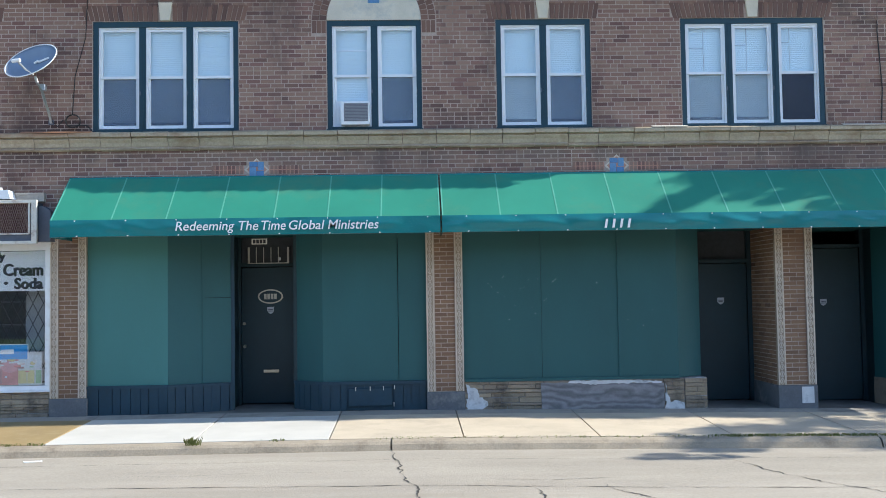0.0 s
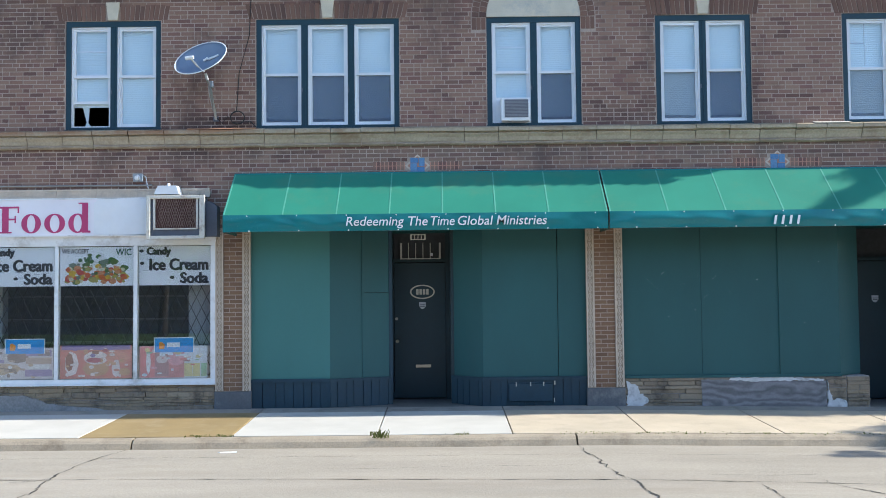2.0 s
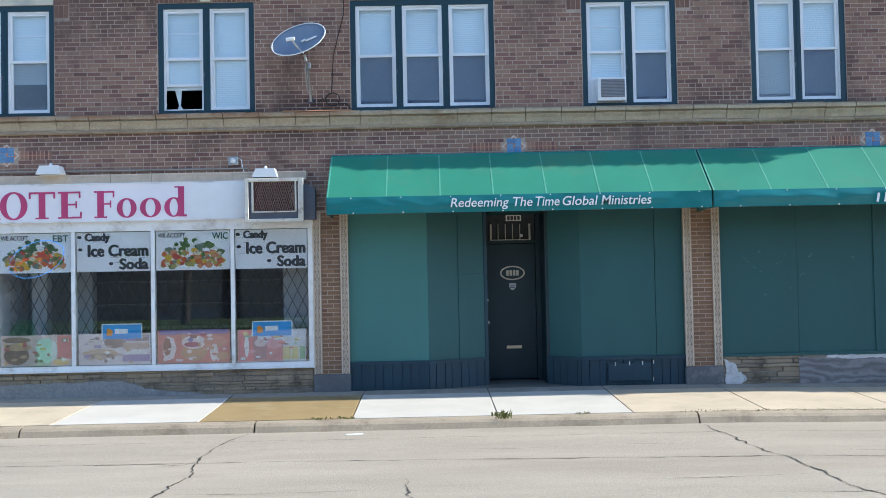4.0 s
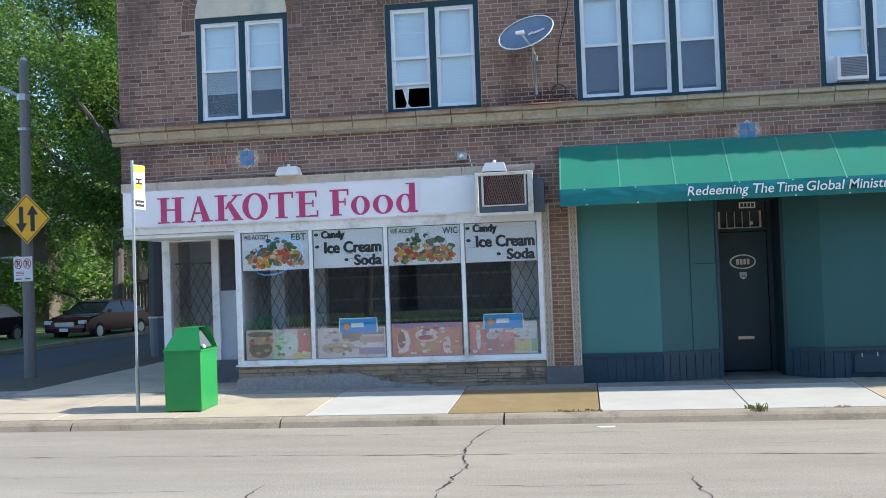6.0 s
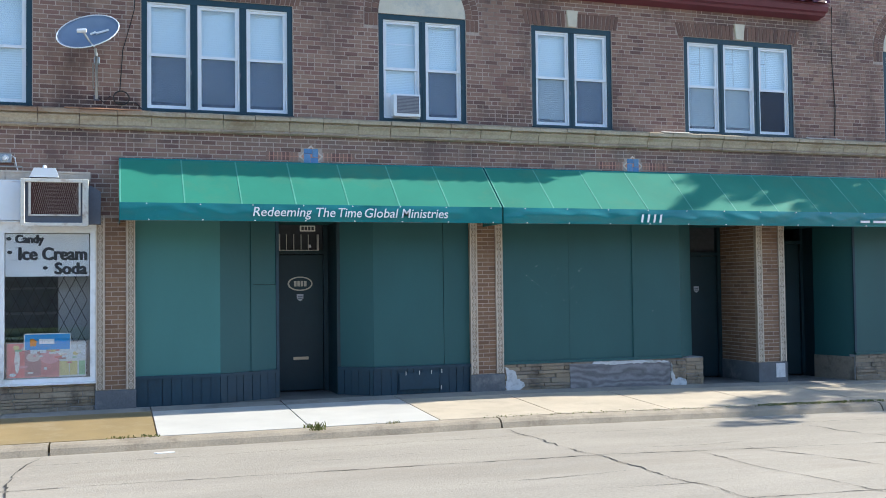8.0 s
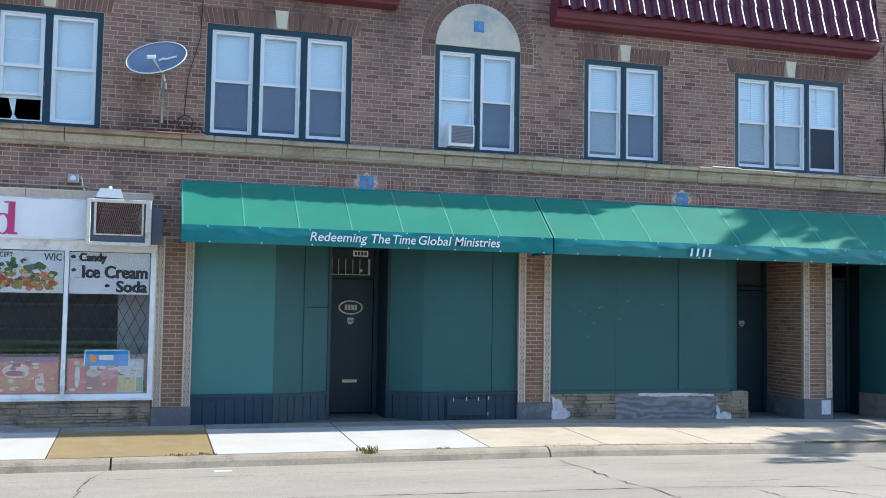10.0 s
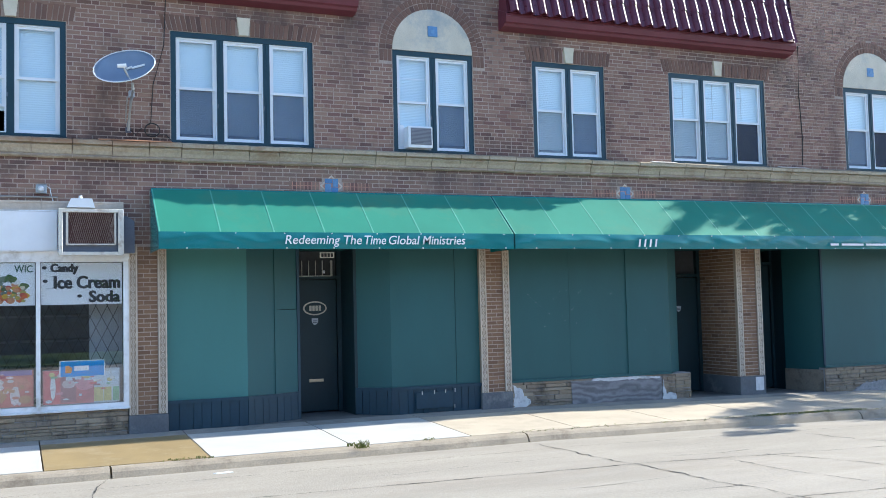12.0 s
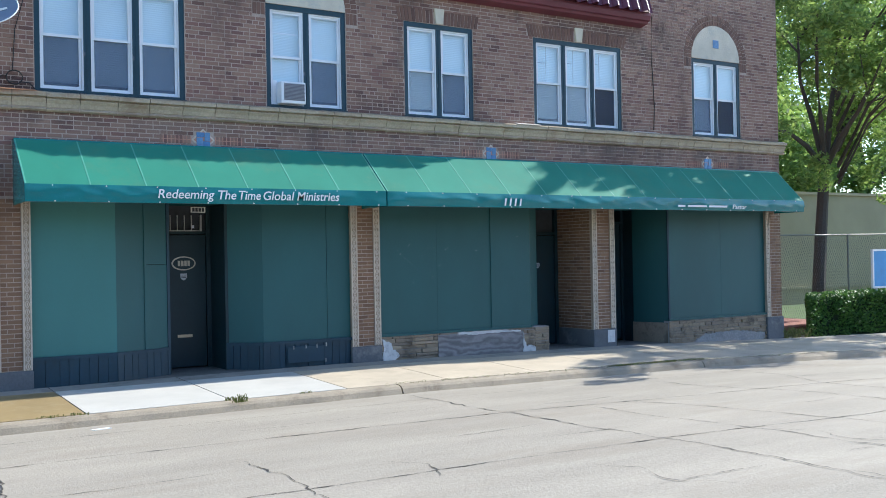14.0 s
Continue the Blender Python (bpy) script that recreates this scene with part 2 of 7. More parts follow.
M_SIGN = surf("sign_vinyl", (0.88, 0.85, 0.88), 0.5, 0.06, 1.0, 30, 0.06)
M_MAGENTA = surf("magenta_letter", (0.50, 0.055, 0.17), 0.55, 0.12, 3, 30, 0.0)
M_BLACK = surf("black_print", (0.03, 0.03, 0.035), 0.6, 0.2, 4, 40, 0.0)
M_POSTER = surf("poster_grey", (0.85, 0.86, 0.87), 0.5, 0.08, 2, 30, 0.0)
M_GREENBIN = surf("green_bin_paint", (0.03, 0.24, 0.06), 0.42, 0.10, 2, 40, 0.06)
M_DISH = surf("dish_grey", (0.20, 0.25, 0.33), 0.45, 0.1, 3, 30, 0.0)
M_ASPHALT = surf("worn_concrete_road", (0.330, 0.290, 0.232), 0.9, 0.26, 1.3, 38, 0.5, stain=(0.285, 0.243, 0.188), stain_scale=0.8, along=0.22)
M_SIDE = surf("side_asphalt", (0.07, 0.072, 0.078), 0.9, 0.2, 0.6, 60, 0.3)
M_CRACK = surf("tar_crack", (0.05, 0.044, 0.038), 0.95, 0.3, 6, 60, 0.0)
M_KERB = surf("kerb_concrete", (0.33, 0.275, 0.20), 0.9, 0.28, 1.5, 50, 0.5, stain=(0.19, 0.15, 0.105), stain_scale=2.4)
M_SLABW = surf("new_concrete_slab", (0.52, 0.49, 0.435), 0.9, 0.10, 1.0, 60, 0.2)
M_SLAB = surf("aged_concrete_slab", (0.51, 0.425, 0.31), 0.9, 0.13, 1.3, 60, 0.3, stain=(0.39, 0.325, 0.245), stain_scale=1.1)
# slabs along the wall: grime, plus shade put into the darker base colour
M_GRIMY_SHADED = surf("grimy_shaded_concrete", (0.34, 0.305, 0.26), 0.9, 0.2, 1.5, 60, 0.3, stain=(0.20, 0.18, 0.155), stain_scale=1.4)
# doorway floors: shade of the recess painted in as a dark, stained concrete
M_ALCOVE = surf("shaded_alcove_floor", (0.17, 0.155, 0.14), 0.9, 0.25, 1.8, 60, 0.3, stain=(0.09, 0.08, 0.075), stain_scale=1.6)
M_WET = surf("brown_stained_slab", (0.30, 0.215, 0.095), 0.7, 0.16, 1.6, 60, 0.2, stain=(0.36, 0.28, 0.16), stain_scale=2.2)
M_DIRT = surf("dirt", (0.10, 0.085, 0.06), 0.95, 0.3, 1.5, 40, 0.5)
M_GRASS = surf("lawn", (0.07, 0.12, 0.03), 0.9, 0.3, 1.0, 60, 0.5)
M_BARK = surf("bark", (0.085, 0.075, 0.066), 0.9, 0.3, 4, 25, 0.9, streak=0.3)
M_LEAFL = leaf_mat("leaf_dark", (0.095, 0.19, 0.032), (0.32, 0.45, 0.07))
M_LEAFR = leaf_mat("leaf_bright", (0.22, 0.34, 0.085), (0.50, 0.59, 0.16))
M_HEDGE = leaf_mat("hedge_leaf", (0.075, 0.17, 0.03), (0.19, 0.34, 0.06))
M_WOODPOLE = surf("grey_wood_pole", (0.21, 0.20, 0.19), 0.9, 0.2, 2, 30, 0.4, streak=0.2)
M_YELLOW = surf("yellow_sign", (0.90, 0.47, 0.01), 0.4, 0.06, 3, 30, 0.0)
M_OLIVE = surf("olive_wall", (0.35, 0.315, 0.20), 0.9, 0.12, 0.7, 20, 0.2)
M_MULCH = surf("red_mulch", (0.30, 0.13, 0.10), 0.95, 0.4, 6, 40, 0.8)
M_CAR = surf("maroon_car_paint", (0.045, 0.002, 0.010), 0.16, 0.1, 2, 30, 0.0, spec=0.35)
M_CAR2 = surf("black_car_paint", (0.012, 0.013, 0.016), 0.2, 0.1, 2, 30, 0.0)
M_TYRE = surf("rubber", (0.015, 0.015, 0.016), 0.85, 0.2, 5, 40, 0.2)
M_LAMP = surf("headlight_plastic", (0.7, 0.72, 0.72), 0.2, 0.05, 5, 40, 0.0)
M_HOUSE = surf("house_siding", (0.13, 0.105, 0.08), 0.9, 0.15, 1, 20, 0.2)
M_OPPOSITE = surf("opposite_siding", (0.22, 0.205, 0.19), 0.9, 0.15, 1, 20, 0.2)
M_SHINGLE = surf("roof_shingle", (0.13, 0.12, 0.125), 0.9, 0.2, 2, 30, 0.4)
M_WIRE = surf("black_cable", (0.02, 0.02, 0.02), 0.7, 0.2, 5, 40, 0.0)


# ---- building helpers ----
def part(name, bm, material, parent, label=""):
    """Links a bmesh (or mesh data) as one mesh object under parent."""
    if isinstance(bm, bmesh.types.BMesh):
        me = bpy.data.meshes.new(name)
        bmesh.ops.recalc_face_normals(bm, faces=bm.faces[:])
        bm.to_mesh(me)
        bm.free()
    else:
        me = bm
    if not me.materials:
        me.materials.append(material)
    ob = new(name, me)
    if parent:
        ob.parent = parent
    if label:
        tagged(ob, label)
    return ob


def thing(name, label, category, group="", kind="", at=(0, 0, 0)):
    ob = new(name)
    ob.location = at
    ob.empty_display_size = 0.1
    return tagged(ob, label, category, group, kind)


def box(*specs, bevel=0.0):
    """A bmesh of boxes (x0, x1, y0, y1, z0, z1), edges rounded by bevel."""
    bm = bmesh.new()
    for x0, x1, y0, y1, z0, z1 in specs:
        r = bmesh.ops.create_cube(bm, size=1)
        for v in r["verts"]:
            v.co = Vector((x0 + (v.co.x + 0.5) * (x1 - x0), y0 + (v.co.y + 0.5) * (y1 - y0), z0 + (v.co.z + 0.5) * (z1 - z0)))
    if bevel:
        bmesh.ops.bevel(bm, geom=bm.edges[:], offset=bevel, segments=1, affect="EDGES")
    return bm


def prism(points, axis, a, b):
    """A bmesh prism: a closed outline of 2D points carried along axis 'x', 'y' or 'z' from a to b."""
    bm = bmesh.new()
    def at(p, d):
        return {"x": (d, p[0], p[1]), "y": (p[0], d, p[1]), "z": (p[0], p[1], d)}[axis]
    lo = [bm.verts.new(at(p, a)) for p in points]
    hi = [bm.verts.new(at(p, b)) for p in points]
    n = len(points)
    bm.faces.new(lo), bm.faces.new(hi[::-1])
    for i in range(n):
        bm.faces.new((lo[i], hi[i], hi[(i + 1) % n], lo[(i + 1) % n]))
    return bm


def tube(points, radius, sides=8, taper=None, bm=None):
    """A bmesh tube along points; radius at each end if taper is given."""
    bm = bm or bmesh.new()
    pts = [Vector(p) for p in points]
    rings = []
    for i, p in enumerate(pts):
        d = (pts[min(i + 1, len(pts) - 1)] - pts[max(i - 1, 0)]).normalized()
        u = d.orthogonal().normalized()
        w = d.cross(u)
        r = radius if taper is None else radius + (taper - radius) * i / (len(pts) - 1)
        rings.append([bm.verts.new(p + r * (math.cos(2 * math.pi * k / sides) * u + math.sin(2 * math.pi * k / sides) * w)) for k in range(sides)])
    for ra, rb in zip(rings, rings[1:]):
        base = min(range(sides), key=lambda k: (rb[k].co - ra[0].co).length)
        for k in range(sides):
            bm.faces.new((ra[k], ra[(k + 1) % sides], rb[(k + 1 + base) % sides], rb[(k + base) % sides]))
    bm.faces.new(rings[0][::-1]), bm.faces.new(rings[-1])
    return bm


def text_mesh(body, x0, x1, z0, z1, y, shear=0.0, bold=0.0, depth=0.003):
    """The words as a mesh in the plane y, filling x0..x1 and z0..z1 (z0 is the lowest, z1 the highest point)."""
    cu = bpy.data.curves.new("lettering", "FONT")
    cu.body, cu.extrude, cu.offset, cu.shear, cu.resolution_u = body, depth, bold, shear, 3
    ob = bpy.data.objects.new("lettering", cu)
    scene.collection.objects.link(ob)
    bpy.context.view_layer.update()
    me = bpy.data.meshes.new_from_object(ob.evaluated_get(bpy.context.evaluated_depsgraph_get()))
    bpy.data.objects.remove(ob)
    xs = [v.co.x for v in me.vertices]
    ys = [v.co.y for v in me.vertices]
    for v in me.vertices:
        fx, fz = (v.co.x - min(xs)) / (max(xs) - min(xs)), (v.co.y - min(ys)) / (max(ys) - min(ys))
        v.co = Vector((x0 + fx * (x1 - x0), y - v.co.z, z0 + fz * (z1 - z0)))
    return me


def heavy_text(body, x0, x1, z0, z1, y, weight):
    """Words with thick strokes: the same letters laid side by side in one mesh."""
    base = text_mesh(body, x0 + weight, x1 - weight, z0 + weight * 0.5, z1 - weight * 0.5, y, 0, 0.012, 0.001)
    bm = bmesh.new()
    for k, (dx, dz) in enumerate(((0, 0), (-1, 0), (1, 0), (-0.5, 0.5), (0.5, -0.5))):
        n = len(bm.verts)
        bm.from_mesh(base)
        bm.verts.ensure_lookup_table()
        for v in bm.verts[n:]:
            v.co += Vector((dx * weight, -0.0002 * k, dz * weight))
    return bm


class Pieces:
    """Many small blocks joined into one mesh: a front quad each, proud of a back plane."""
    def __init__(self):
        self.v, self.f = [], []

    def add(self, quad, front, back):
        n = len(self.v)
        cx, cz = sum(p[0] for p in quad) / 4, sum(p[1] for p in quad) / 4
        self.v += [(cx + (x - cx) * 0.985, front, cz + (z - cz) * 0.97) for x, z in quad] + [(x, back, z) for x, z in quad]
        self.f += [(n, n + 1, n + 2, n + 3)] + [(n + i, n + 4 + i, n + 4 + (i + 1) % 4, n + (i + 1) % 4) for i in range(4)]

    def mesh(self, name):
        me = bpy.data.meshes.new(name)
        me.from_pydata(self.v, [], self.f)
        me.update()
        return me


# ---- the ground ----
def g(x):
    """Height of the pavement along the front of the building."""
    return 0.03 if x < 5 else 0.03 - 0.015 * (x - 5) if x < 10.7 else -0.0555 - 0.029 * (min(x, 20) - 10.7)


def gy(x, y):
    """Height of the pavement, which falls towards the kerb."""
    return g(x) + 0.036 * min(0, y)


KERB_Y, WALK_X = -2.55, -11.6


def sheet(xs, ys, height):
    bm = bmesh.new()
    grid = [[bm.verts.new((x, y, height(x, y))) for y in ys] for x in xs]
    for i in range(len(xs) - 1):
        for j in range(len(ys) - 1):
            bm.faces.new((grid[i][j], grid[i + 1][j], grid[i + 1][j + 1], grid[i][j + 1]))
    return bm


XS = [-2500, -300, -60, -30, -20] + [-17 + i for i in range(45)] + [30, 40, 60, 300, 2500]
YS = [-2500, -300, -60, -30, -20, -12, -8, -5, -4, -3.5, -3, -2.6, 0, 20, 60, 300, 2500]


def road_z(x, y):
    """Height of the street: a slight crown, and a filled gutter along the kerb."""
    gutter = 0.045 * max(0, min(1, (y + 5) / 2.4)) if y < -2.5 else 0
    return g(max(-8, x)) - 0.26 + gutter + (0.0072 * min(6, max(0, -3 - y)) if y < -3 else 0)


ground = part("ground", sheet(XS, YS, road_z), M_ASPHALT, None)
tagged(ground, "pale worn concrete street with tar-filled cracks", "road", kind="structure")
road = part("side_road", box((-17.4, -11.75, -2.4, 70, -0.23, -0.17)), M_SIDE, None)
tagged(road, "dark shaded asphalt side street", "road", kind="structure")

# pavement slabs along the front, each a slab of its own
pavement = thing("pavement", "concrete pavement of pale, aged and brown-stained slabs", "pavement", kind="structure")
JOINTS = [-11.6, -9.4, -7.4, -5.6, -3.75, -1.85, 0.12, 2.0, 3.75, 5.48, 7.25, 9.0, 10.75, 12.6, 14.4, 16.2, 18.2, 20.2, 22.4, 24.6, 27, 30, 34, 40]


def slab(x0, x1, y0, y1, material):
    bm = bmesh.new()
    q = [(x0 + 0.008, y0), (x1 - 0.008, y0), (x1 - 0.008, y1), (x0 + 0.008, y1)]
    top = [bm.verts.new((x, y, gy(x, y))) for x, y in q]
    low = [bm.verts.new((x, y, gy(x, y) - 0.12)) for x, y in q]
    bm.faces.new(top), bm.faces.new(low[::-1])
    for i in range(4):
        bm.faces.new((low[i], low[(i + 1) % 4], top[(i + 1) % 4], top[i]))
    bmesh.ops.bevel(bm, geom=[e for e in bm.edges if e.verts[0] in top and e.verts[1] in top], offset=0.003, segments=1, affect="EDGES")
    return part("slab", bm, material, pavement)


for a, b in zip(JOINTS, JOINTS[1:]):
    front = M_WET if a == -1.85 else M_SLABW if a in (-3.75, 0.12, 2.0) else M_SLAB
    slab(a, b, KERB_Y + 0.18, -0.42, front)
    slab(a, b, -0.41, 0.02 if a < 16 and a > -7 else 0.6, M_GRIMY_SHADED)
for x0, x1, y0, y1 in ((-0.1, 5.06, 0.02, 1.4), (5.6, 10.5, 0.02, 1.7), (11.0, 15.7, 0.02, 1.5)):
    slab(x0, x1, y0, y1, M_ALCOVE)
for k in range(9):
    slab(-9.5, -7.45 if k > 0 else -5.5, 0.01 + k * 2 if k else 0.03, 2 + k * 2, M_SLAB)
verge = part("verge", box((-11.55, -9.52, 0.65, 60, -0.3, 0.005)), M_DIRT, None)
tagged(verge, "bare shaded dirt verge beside the side street", "verge", kind="structure")
lawn = part("lawn", box((16.25, 60, 0.62, 45, -0.9, -0.21), (-60, -17.6, -2, 80, -0.5, -0.05)), M_GRASS, None)
tagged(lawn, "mown green lawn and verge", "lawn", kind="structure")
bed = part("planting_bed", box((16.3, 20, 0.7, 3.4, -0.5, -0.06)), M_MULCH, None)
tagged(bed, "bed of red mulch behind the hedge", "planting bed", kind="structure")

# kerb stones
kerb = thing("kerb", "worn concrete kerb with open joints", "kerb", kind="structure")
for a, b in zip([-11.6, -7.0, -4.06, -1.1, 4.55, 10.85, 16.5, 22, 28], [-7.0, -4.06, -1.1, 4.55, 10.85, 16.5, 22, 28, 40]):
    bm = bmesh.new()
    n = max(2, int((b - a) / 0.25))
    prof = [(KERB_Y + 0.17, 0.0), (KERB_Y + 0.06, -0.004), (KERB_Y + 0.015, -0.018), (KERB_Y - 0.02, -0.05), (KERB_Y - 0.055, -0.13), (KERB_Y - 0.06, -0.3)]
    rows = []
    for i in range(n + 1):
        x = a + 0.012 + (b - a - 0.024) * i / n
        e = 0.012 * noise.noise((x * 1.7, 3, 0)) + 0.008 * noise.noise((x * 6.3, 8, 0))
        rows.append([bm.verts.new((x, y + (e if k > 1 else 0), gy(x, KERB_Y) + z + (e * 0.5 if k in (1, 2) else 0))) for k, (y, z) in enumerate(prof)])
    for r, s in zip(rows, rows[1:]):
        for k in range(len(prof) - 1):
            bm.faces.new((r[k], r[k + 1], s[k + 1], s[k]))
    bm.faces.new(rows[0]), bm.faces.new(rows[-1][::-1])
    part("kerb_stone", bm, M_KERB, kerb)

# cracks in the street
cracks = thing("road_cracks", "dark jagged tar-filled cracks in the street", "cracks", kind="structure")


def crack(points, width, rough=0.05):
    """A wandering crack of uneven width that thins out at its ends."""
    random.seed(len(points) * 31 + int(points[0][0] * 10))
    bm, prev, line, off = bmesh.new(), None, [], random.uniform(0, 50)
    for (ax, ay), (bx, by) in zip(points, points[1:]):
        n = max(2, int(math.hypot(bx - ax, by - ay) / 0.06))
        for i in range(n):
            f = i / n
            x, y = ax + (bx - ax) * f, ay + (by - ay) * f
            wx = noise.noise((x * 2.1, y * 2.1, off)) * rough * 1.6 + noise.noise((x * 7, y * 7, off)) * rough * 0.7 + random.uniform(-1, 1) * rough * 0.34
            wy = noise.noise((x * 2.1, y * 2.1, off + 9)) * rough * 1.6 + noise.noise((x * 7, y * 7, off + 9)) * rough * 0.7 + random.uniform(-1, 1) * rough * 0.34
            line.append((x + wx, y + wy))
    line.append(points[-1])
    for i, (x, y) in enumerate(line):
        x2, y2 = line[min(i + 1, len(line) - 1)]
        x1, y1 = line[max(i - 1, 0)]
        d = Vector((x2 - x1, y2 - y1)).normalized()
        w = width * random.uniform(0.6, 1.3) * max(0.10, 0.62 + 0.95 * noise.noise((x * 3.3, y * 3.3, off + 20))) * min(1, 0.25 + i / 12, 0.25 + (len(line) - 1 - i) / 12)
        pair = [bm.verts.new((x - d.y * w * s, y + d.x * w * s, road_z(x, y) + 0.005)) for s in (1, -1)]
        if prev:
            bm.faces.new((prev[0], prev[1], pair[1], pair[0]))
        prev = pair
    part("crack", bm, M_CRACK, cracks)


crack([(-9, -4.38), (-3, -4.46), (1, -4.58), (4.3, -4.78), (5.9, -4.87), (7.4, -5.0), (11, -5.12), (18, -5.3)], 0.010, 0.018)
crack([(-9, -7.2), (-2, -7.15), (3, -7.3), (6.3, -7.45), (7.8, -7.56), (11, -7.6), (18, -7.7)], 0.010, 0.018)
crack([(-6, -3.15), (0, -3.2), (4.6, -3.25), (9, -3.3), (15, -3.3)], 0.005, 0.015)
crack([(4.56, -2.66), (4.6, -3.05), (4.7, -4.0), (4.81, -4.8), (4.88, -5.7), (5.05, -7.45), (5.1, -9.5), (5.2, -11.5)], 0.013, 0.05)
crack([(-1.15, -2.66), (-1.33, -3.25), (-1.39, -3.9), (-1.41, -4.5), (-1.28, -5.3), (-1.42, -6.3), (-1.3, -7.5), (-1.2, -9.5)], 0.013, 0.05)
crack([(-1.40, -4.45), (-1.5, -4.58), (-1.75, -4.62)], 0.017, 0.02)
crack([(0.9, -5.5), (0.98, -6.5), (0.9, -7.3), (1.1, -9.5)], 0.009, 0.05)
crack([(6.13, -4.9), (6.08, -5.8), (6.36, -7.42), (6.6, -9.5), (6.9, -11)], 0.009, 0.05)
crack([(6.8, -4.8), (7.3, -6.0), (7.8, -7.56), (8.0, -9.5)], 0.009, 0.05)
crack([(-3.1, -5.8), (-3.2, -6.3), (-3.0, -7.2), (-3.2, -9.5)], 0.009, 0.06)
crack([(8.6, -3.3), (8.9, -4.4), (9.6, -5.4), (9.9, -7.5)], 0.009, 0.06)
crack([(10.9, -2.7), (11.2, -4.0), (10.8, -5.2), (11.3, -7.4)], 0.010, 0.06)
crack([(3.3, -3.9), (3.9, -4.0), (4.4, -3.9)], 0.008, 0.03)
for k in range(16):
    hx, hy = -8 + k * 1.35, (-3.7, -5.5, -6.2, -4.1, -8.3, -5.9, -9.2)[k % 7] - 0.04 * k
    crack([(hx, hy), (hx + 0.7, hy - 0.05), (hx + 1.3 + 0.3 * (k % 3), hy + 0.03)], 0.006, 0.02)

for k in range(14):
    hx, hy = -5.5 + k * 1.5, (-6.6, -8.0, -9.4, -7.7, -10.3)[k % 5]
    crack([(hx, hy), (hx + 0.25, hy - 0.35), (hx + 0.15, hy - 0.9), (hx + 0.5 + 0.2 * (k % 2), hy - 1.4)], 0.008, 0.05)
for k in range(9):
    crack([(-7 + k * 2.6, -8.75 - 0.05 * k), (-5.6 + k * 2.6, -8.8 - 0.05 * k)], 0.007, 0.02)

# ---- the building's shell ----
X0, X1, TOP = -7.42, 16.22, 9.2
WINDOWS = [(-6.09, -4.55, 2, True), (-2.96, -1.48, 2, False), (0.0, 2.22, 3, False), (3.58, 5.04, 2, True), (6.2, 7.68, 2, False), (9.1, 11.37, 3, False), (13.42, 14.94, 2, True)]
WZ0, WZ1 = 4.335, 6.045


def shell(x0, x1, z0, z1, y0, y1, holes):
    """Boxes that fill a wall but for its rectangular holes (x0, x1, z0, z1)."""
    xs = sorted({x0, x1, *(h[0] for h in holes), *(h[1] for h in holes)})
    zs = sorted({z0, z1, *(h[2] for h in holes), *(h[3] for h in holes)})
    out = []
    for a, b in zip(xs, xs[1:]):
        run = None
        for c, d in zip(zs, zs[1:]):
            solid = not any(h[0] <= a and b <= h[1] and h[2] <= c and d <= h[3] for h in holes)
            if solid and run:
                run[5] = d
            elif solid:
                run = [a, b, y0, y1, c, d]
                out.append(run)
            else:
                run = None
    return out


wall_front = part("wall_front", box(*shell(X0, X1, 2.80, TOP, 0.005, 0.34, [(a, b, WZ0, WZ1) for a, b, n, r in WINDOWS])), M_MORTAR, None)
tagged(wall_front, "brown brick upper storey of a corner commercial building", "wall", kind="structure")
tagged(part("wall_west", box((X0, X0 + 0.3, 0.36, 30, 2.80, TOP), (X0, X0 + 0.3, 1.5, 30, -0.1, 2.80)), M_MORTAR, None), "brown brick side wall on the side street", "wall", kind="structure")
tagged(part("wall_east", box((X1 - 0.3, X1, 0.36, 30, -0.6, TOP)), M_BRICK, None), "brown brick side wall beside the hedge", "wall", kind="structure")
tagged(part("wall_back", box((X0 + 0.3, X1 - 0.3, 29.7, 30, -0.3, TOP)), M_MORTAR, None), "plain brick back wall", "wall", kind="structure")
tagged(part("roof", box((X0, X1, 0.3, 30, TOP, TOP + 0.15)), M_SHINGLE, None), "flat dark roof", "roof", kind="structure")
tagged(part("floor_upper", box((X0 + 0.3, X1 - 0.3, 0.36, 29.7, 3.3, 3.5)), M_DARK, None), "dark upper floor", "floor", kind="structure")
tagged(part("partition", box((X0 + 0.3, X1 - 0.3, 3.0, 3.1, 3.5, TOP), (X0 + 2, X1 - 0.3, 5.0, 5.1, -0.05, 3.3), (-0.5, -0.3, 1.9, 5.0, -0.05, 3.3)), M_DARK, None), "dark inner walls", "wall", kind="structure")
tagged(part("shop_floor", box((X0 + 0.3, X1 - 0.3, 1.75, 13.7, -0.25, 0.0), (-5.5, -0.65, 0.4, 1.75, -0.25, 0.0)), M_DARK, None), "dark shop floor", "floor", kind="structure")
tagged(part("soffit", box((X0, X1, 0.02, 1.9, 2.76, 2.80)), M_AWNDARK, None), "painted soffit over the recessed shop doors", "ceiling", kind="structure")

# bricks of the upper wall
COURSE, BL = 0.0667, 0.213
random.seed(5)


def free_runs(z, x0, x1, holes):
    runs = [(x0, x1)]
    for h in holes:
        s = h(z)
        if s:
            runs = [r for a, b in runs for r in ((a, min(b, s[0])), (max(a, s[1]), b)) if r[1] - r[0] > 0.02]
    return runs


def rect_hole(x0, x1, z0, z1):
    return lambda z: (x0, x1) if z0 < z < z1 else None


def round_hole(cx, cz, r):
    return lambda z: (cx - math.sqrt(r * r - (z - cz) ** 2), cx + math.sqrt(r * r - (z - cz) ** 2)) if cz <= z < cz + r else None


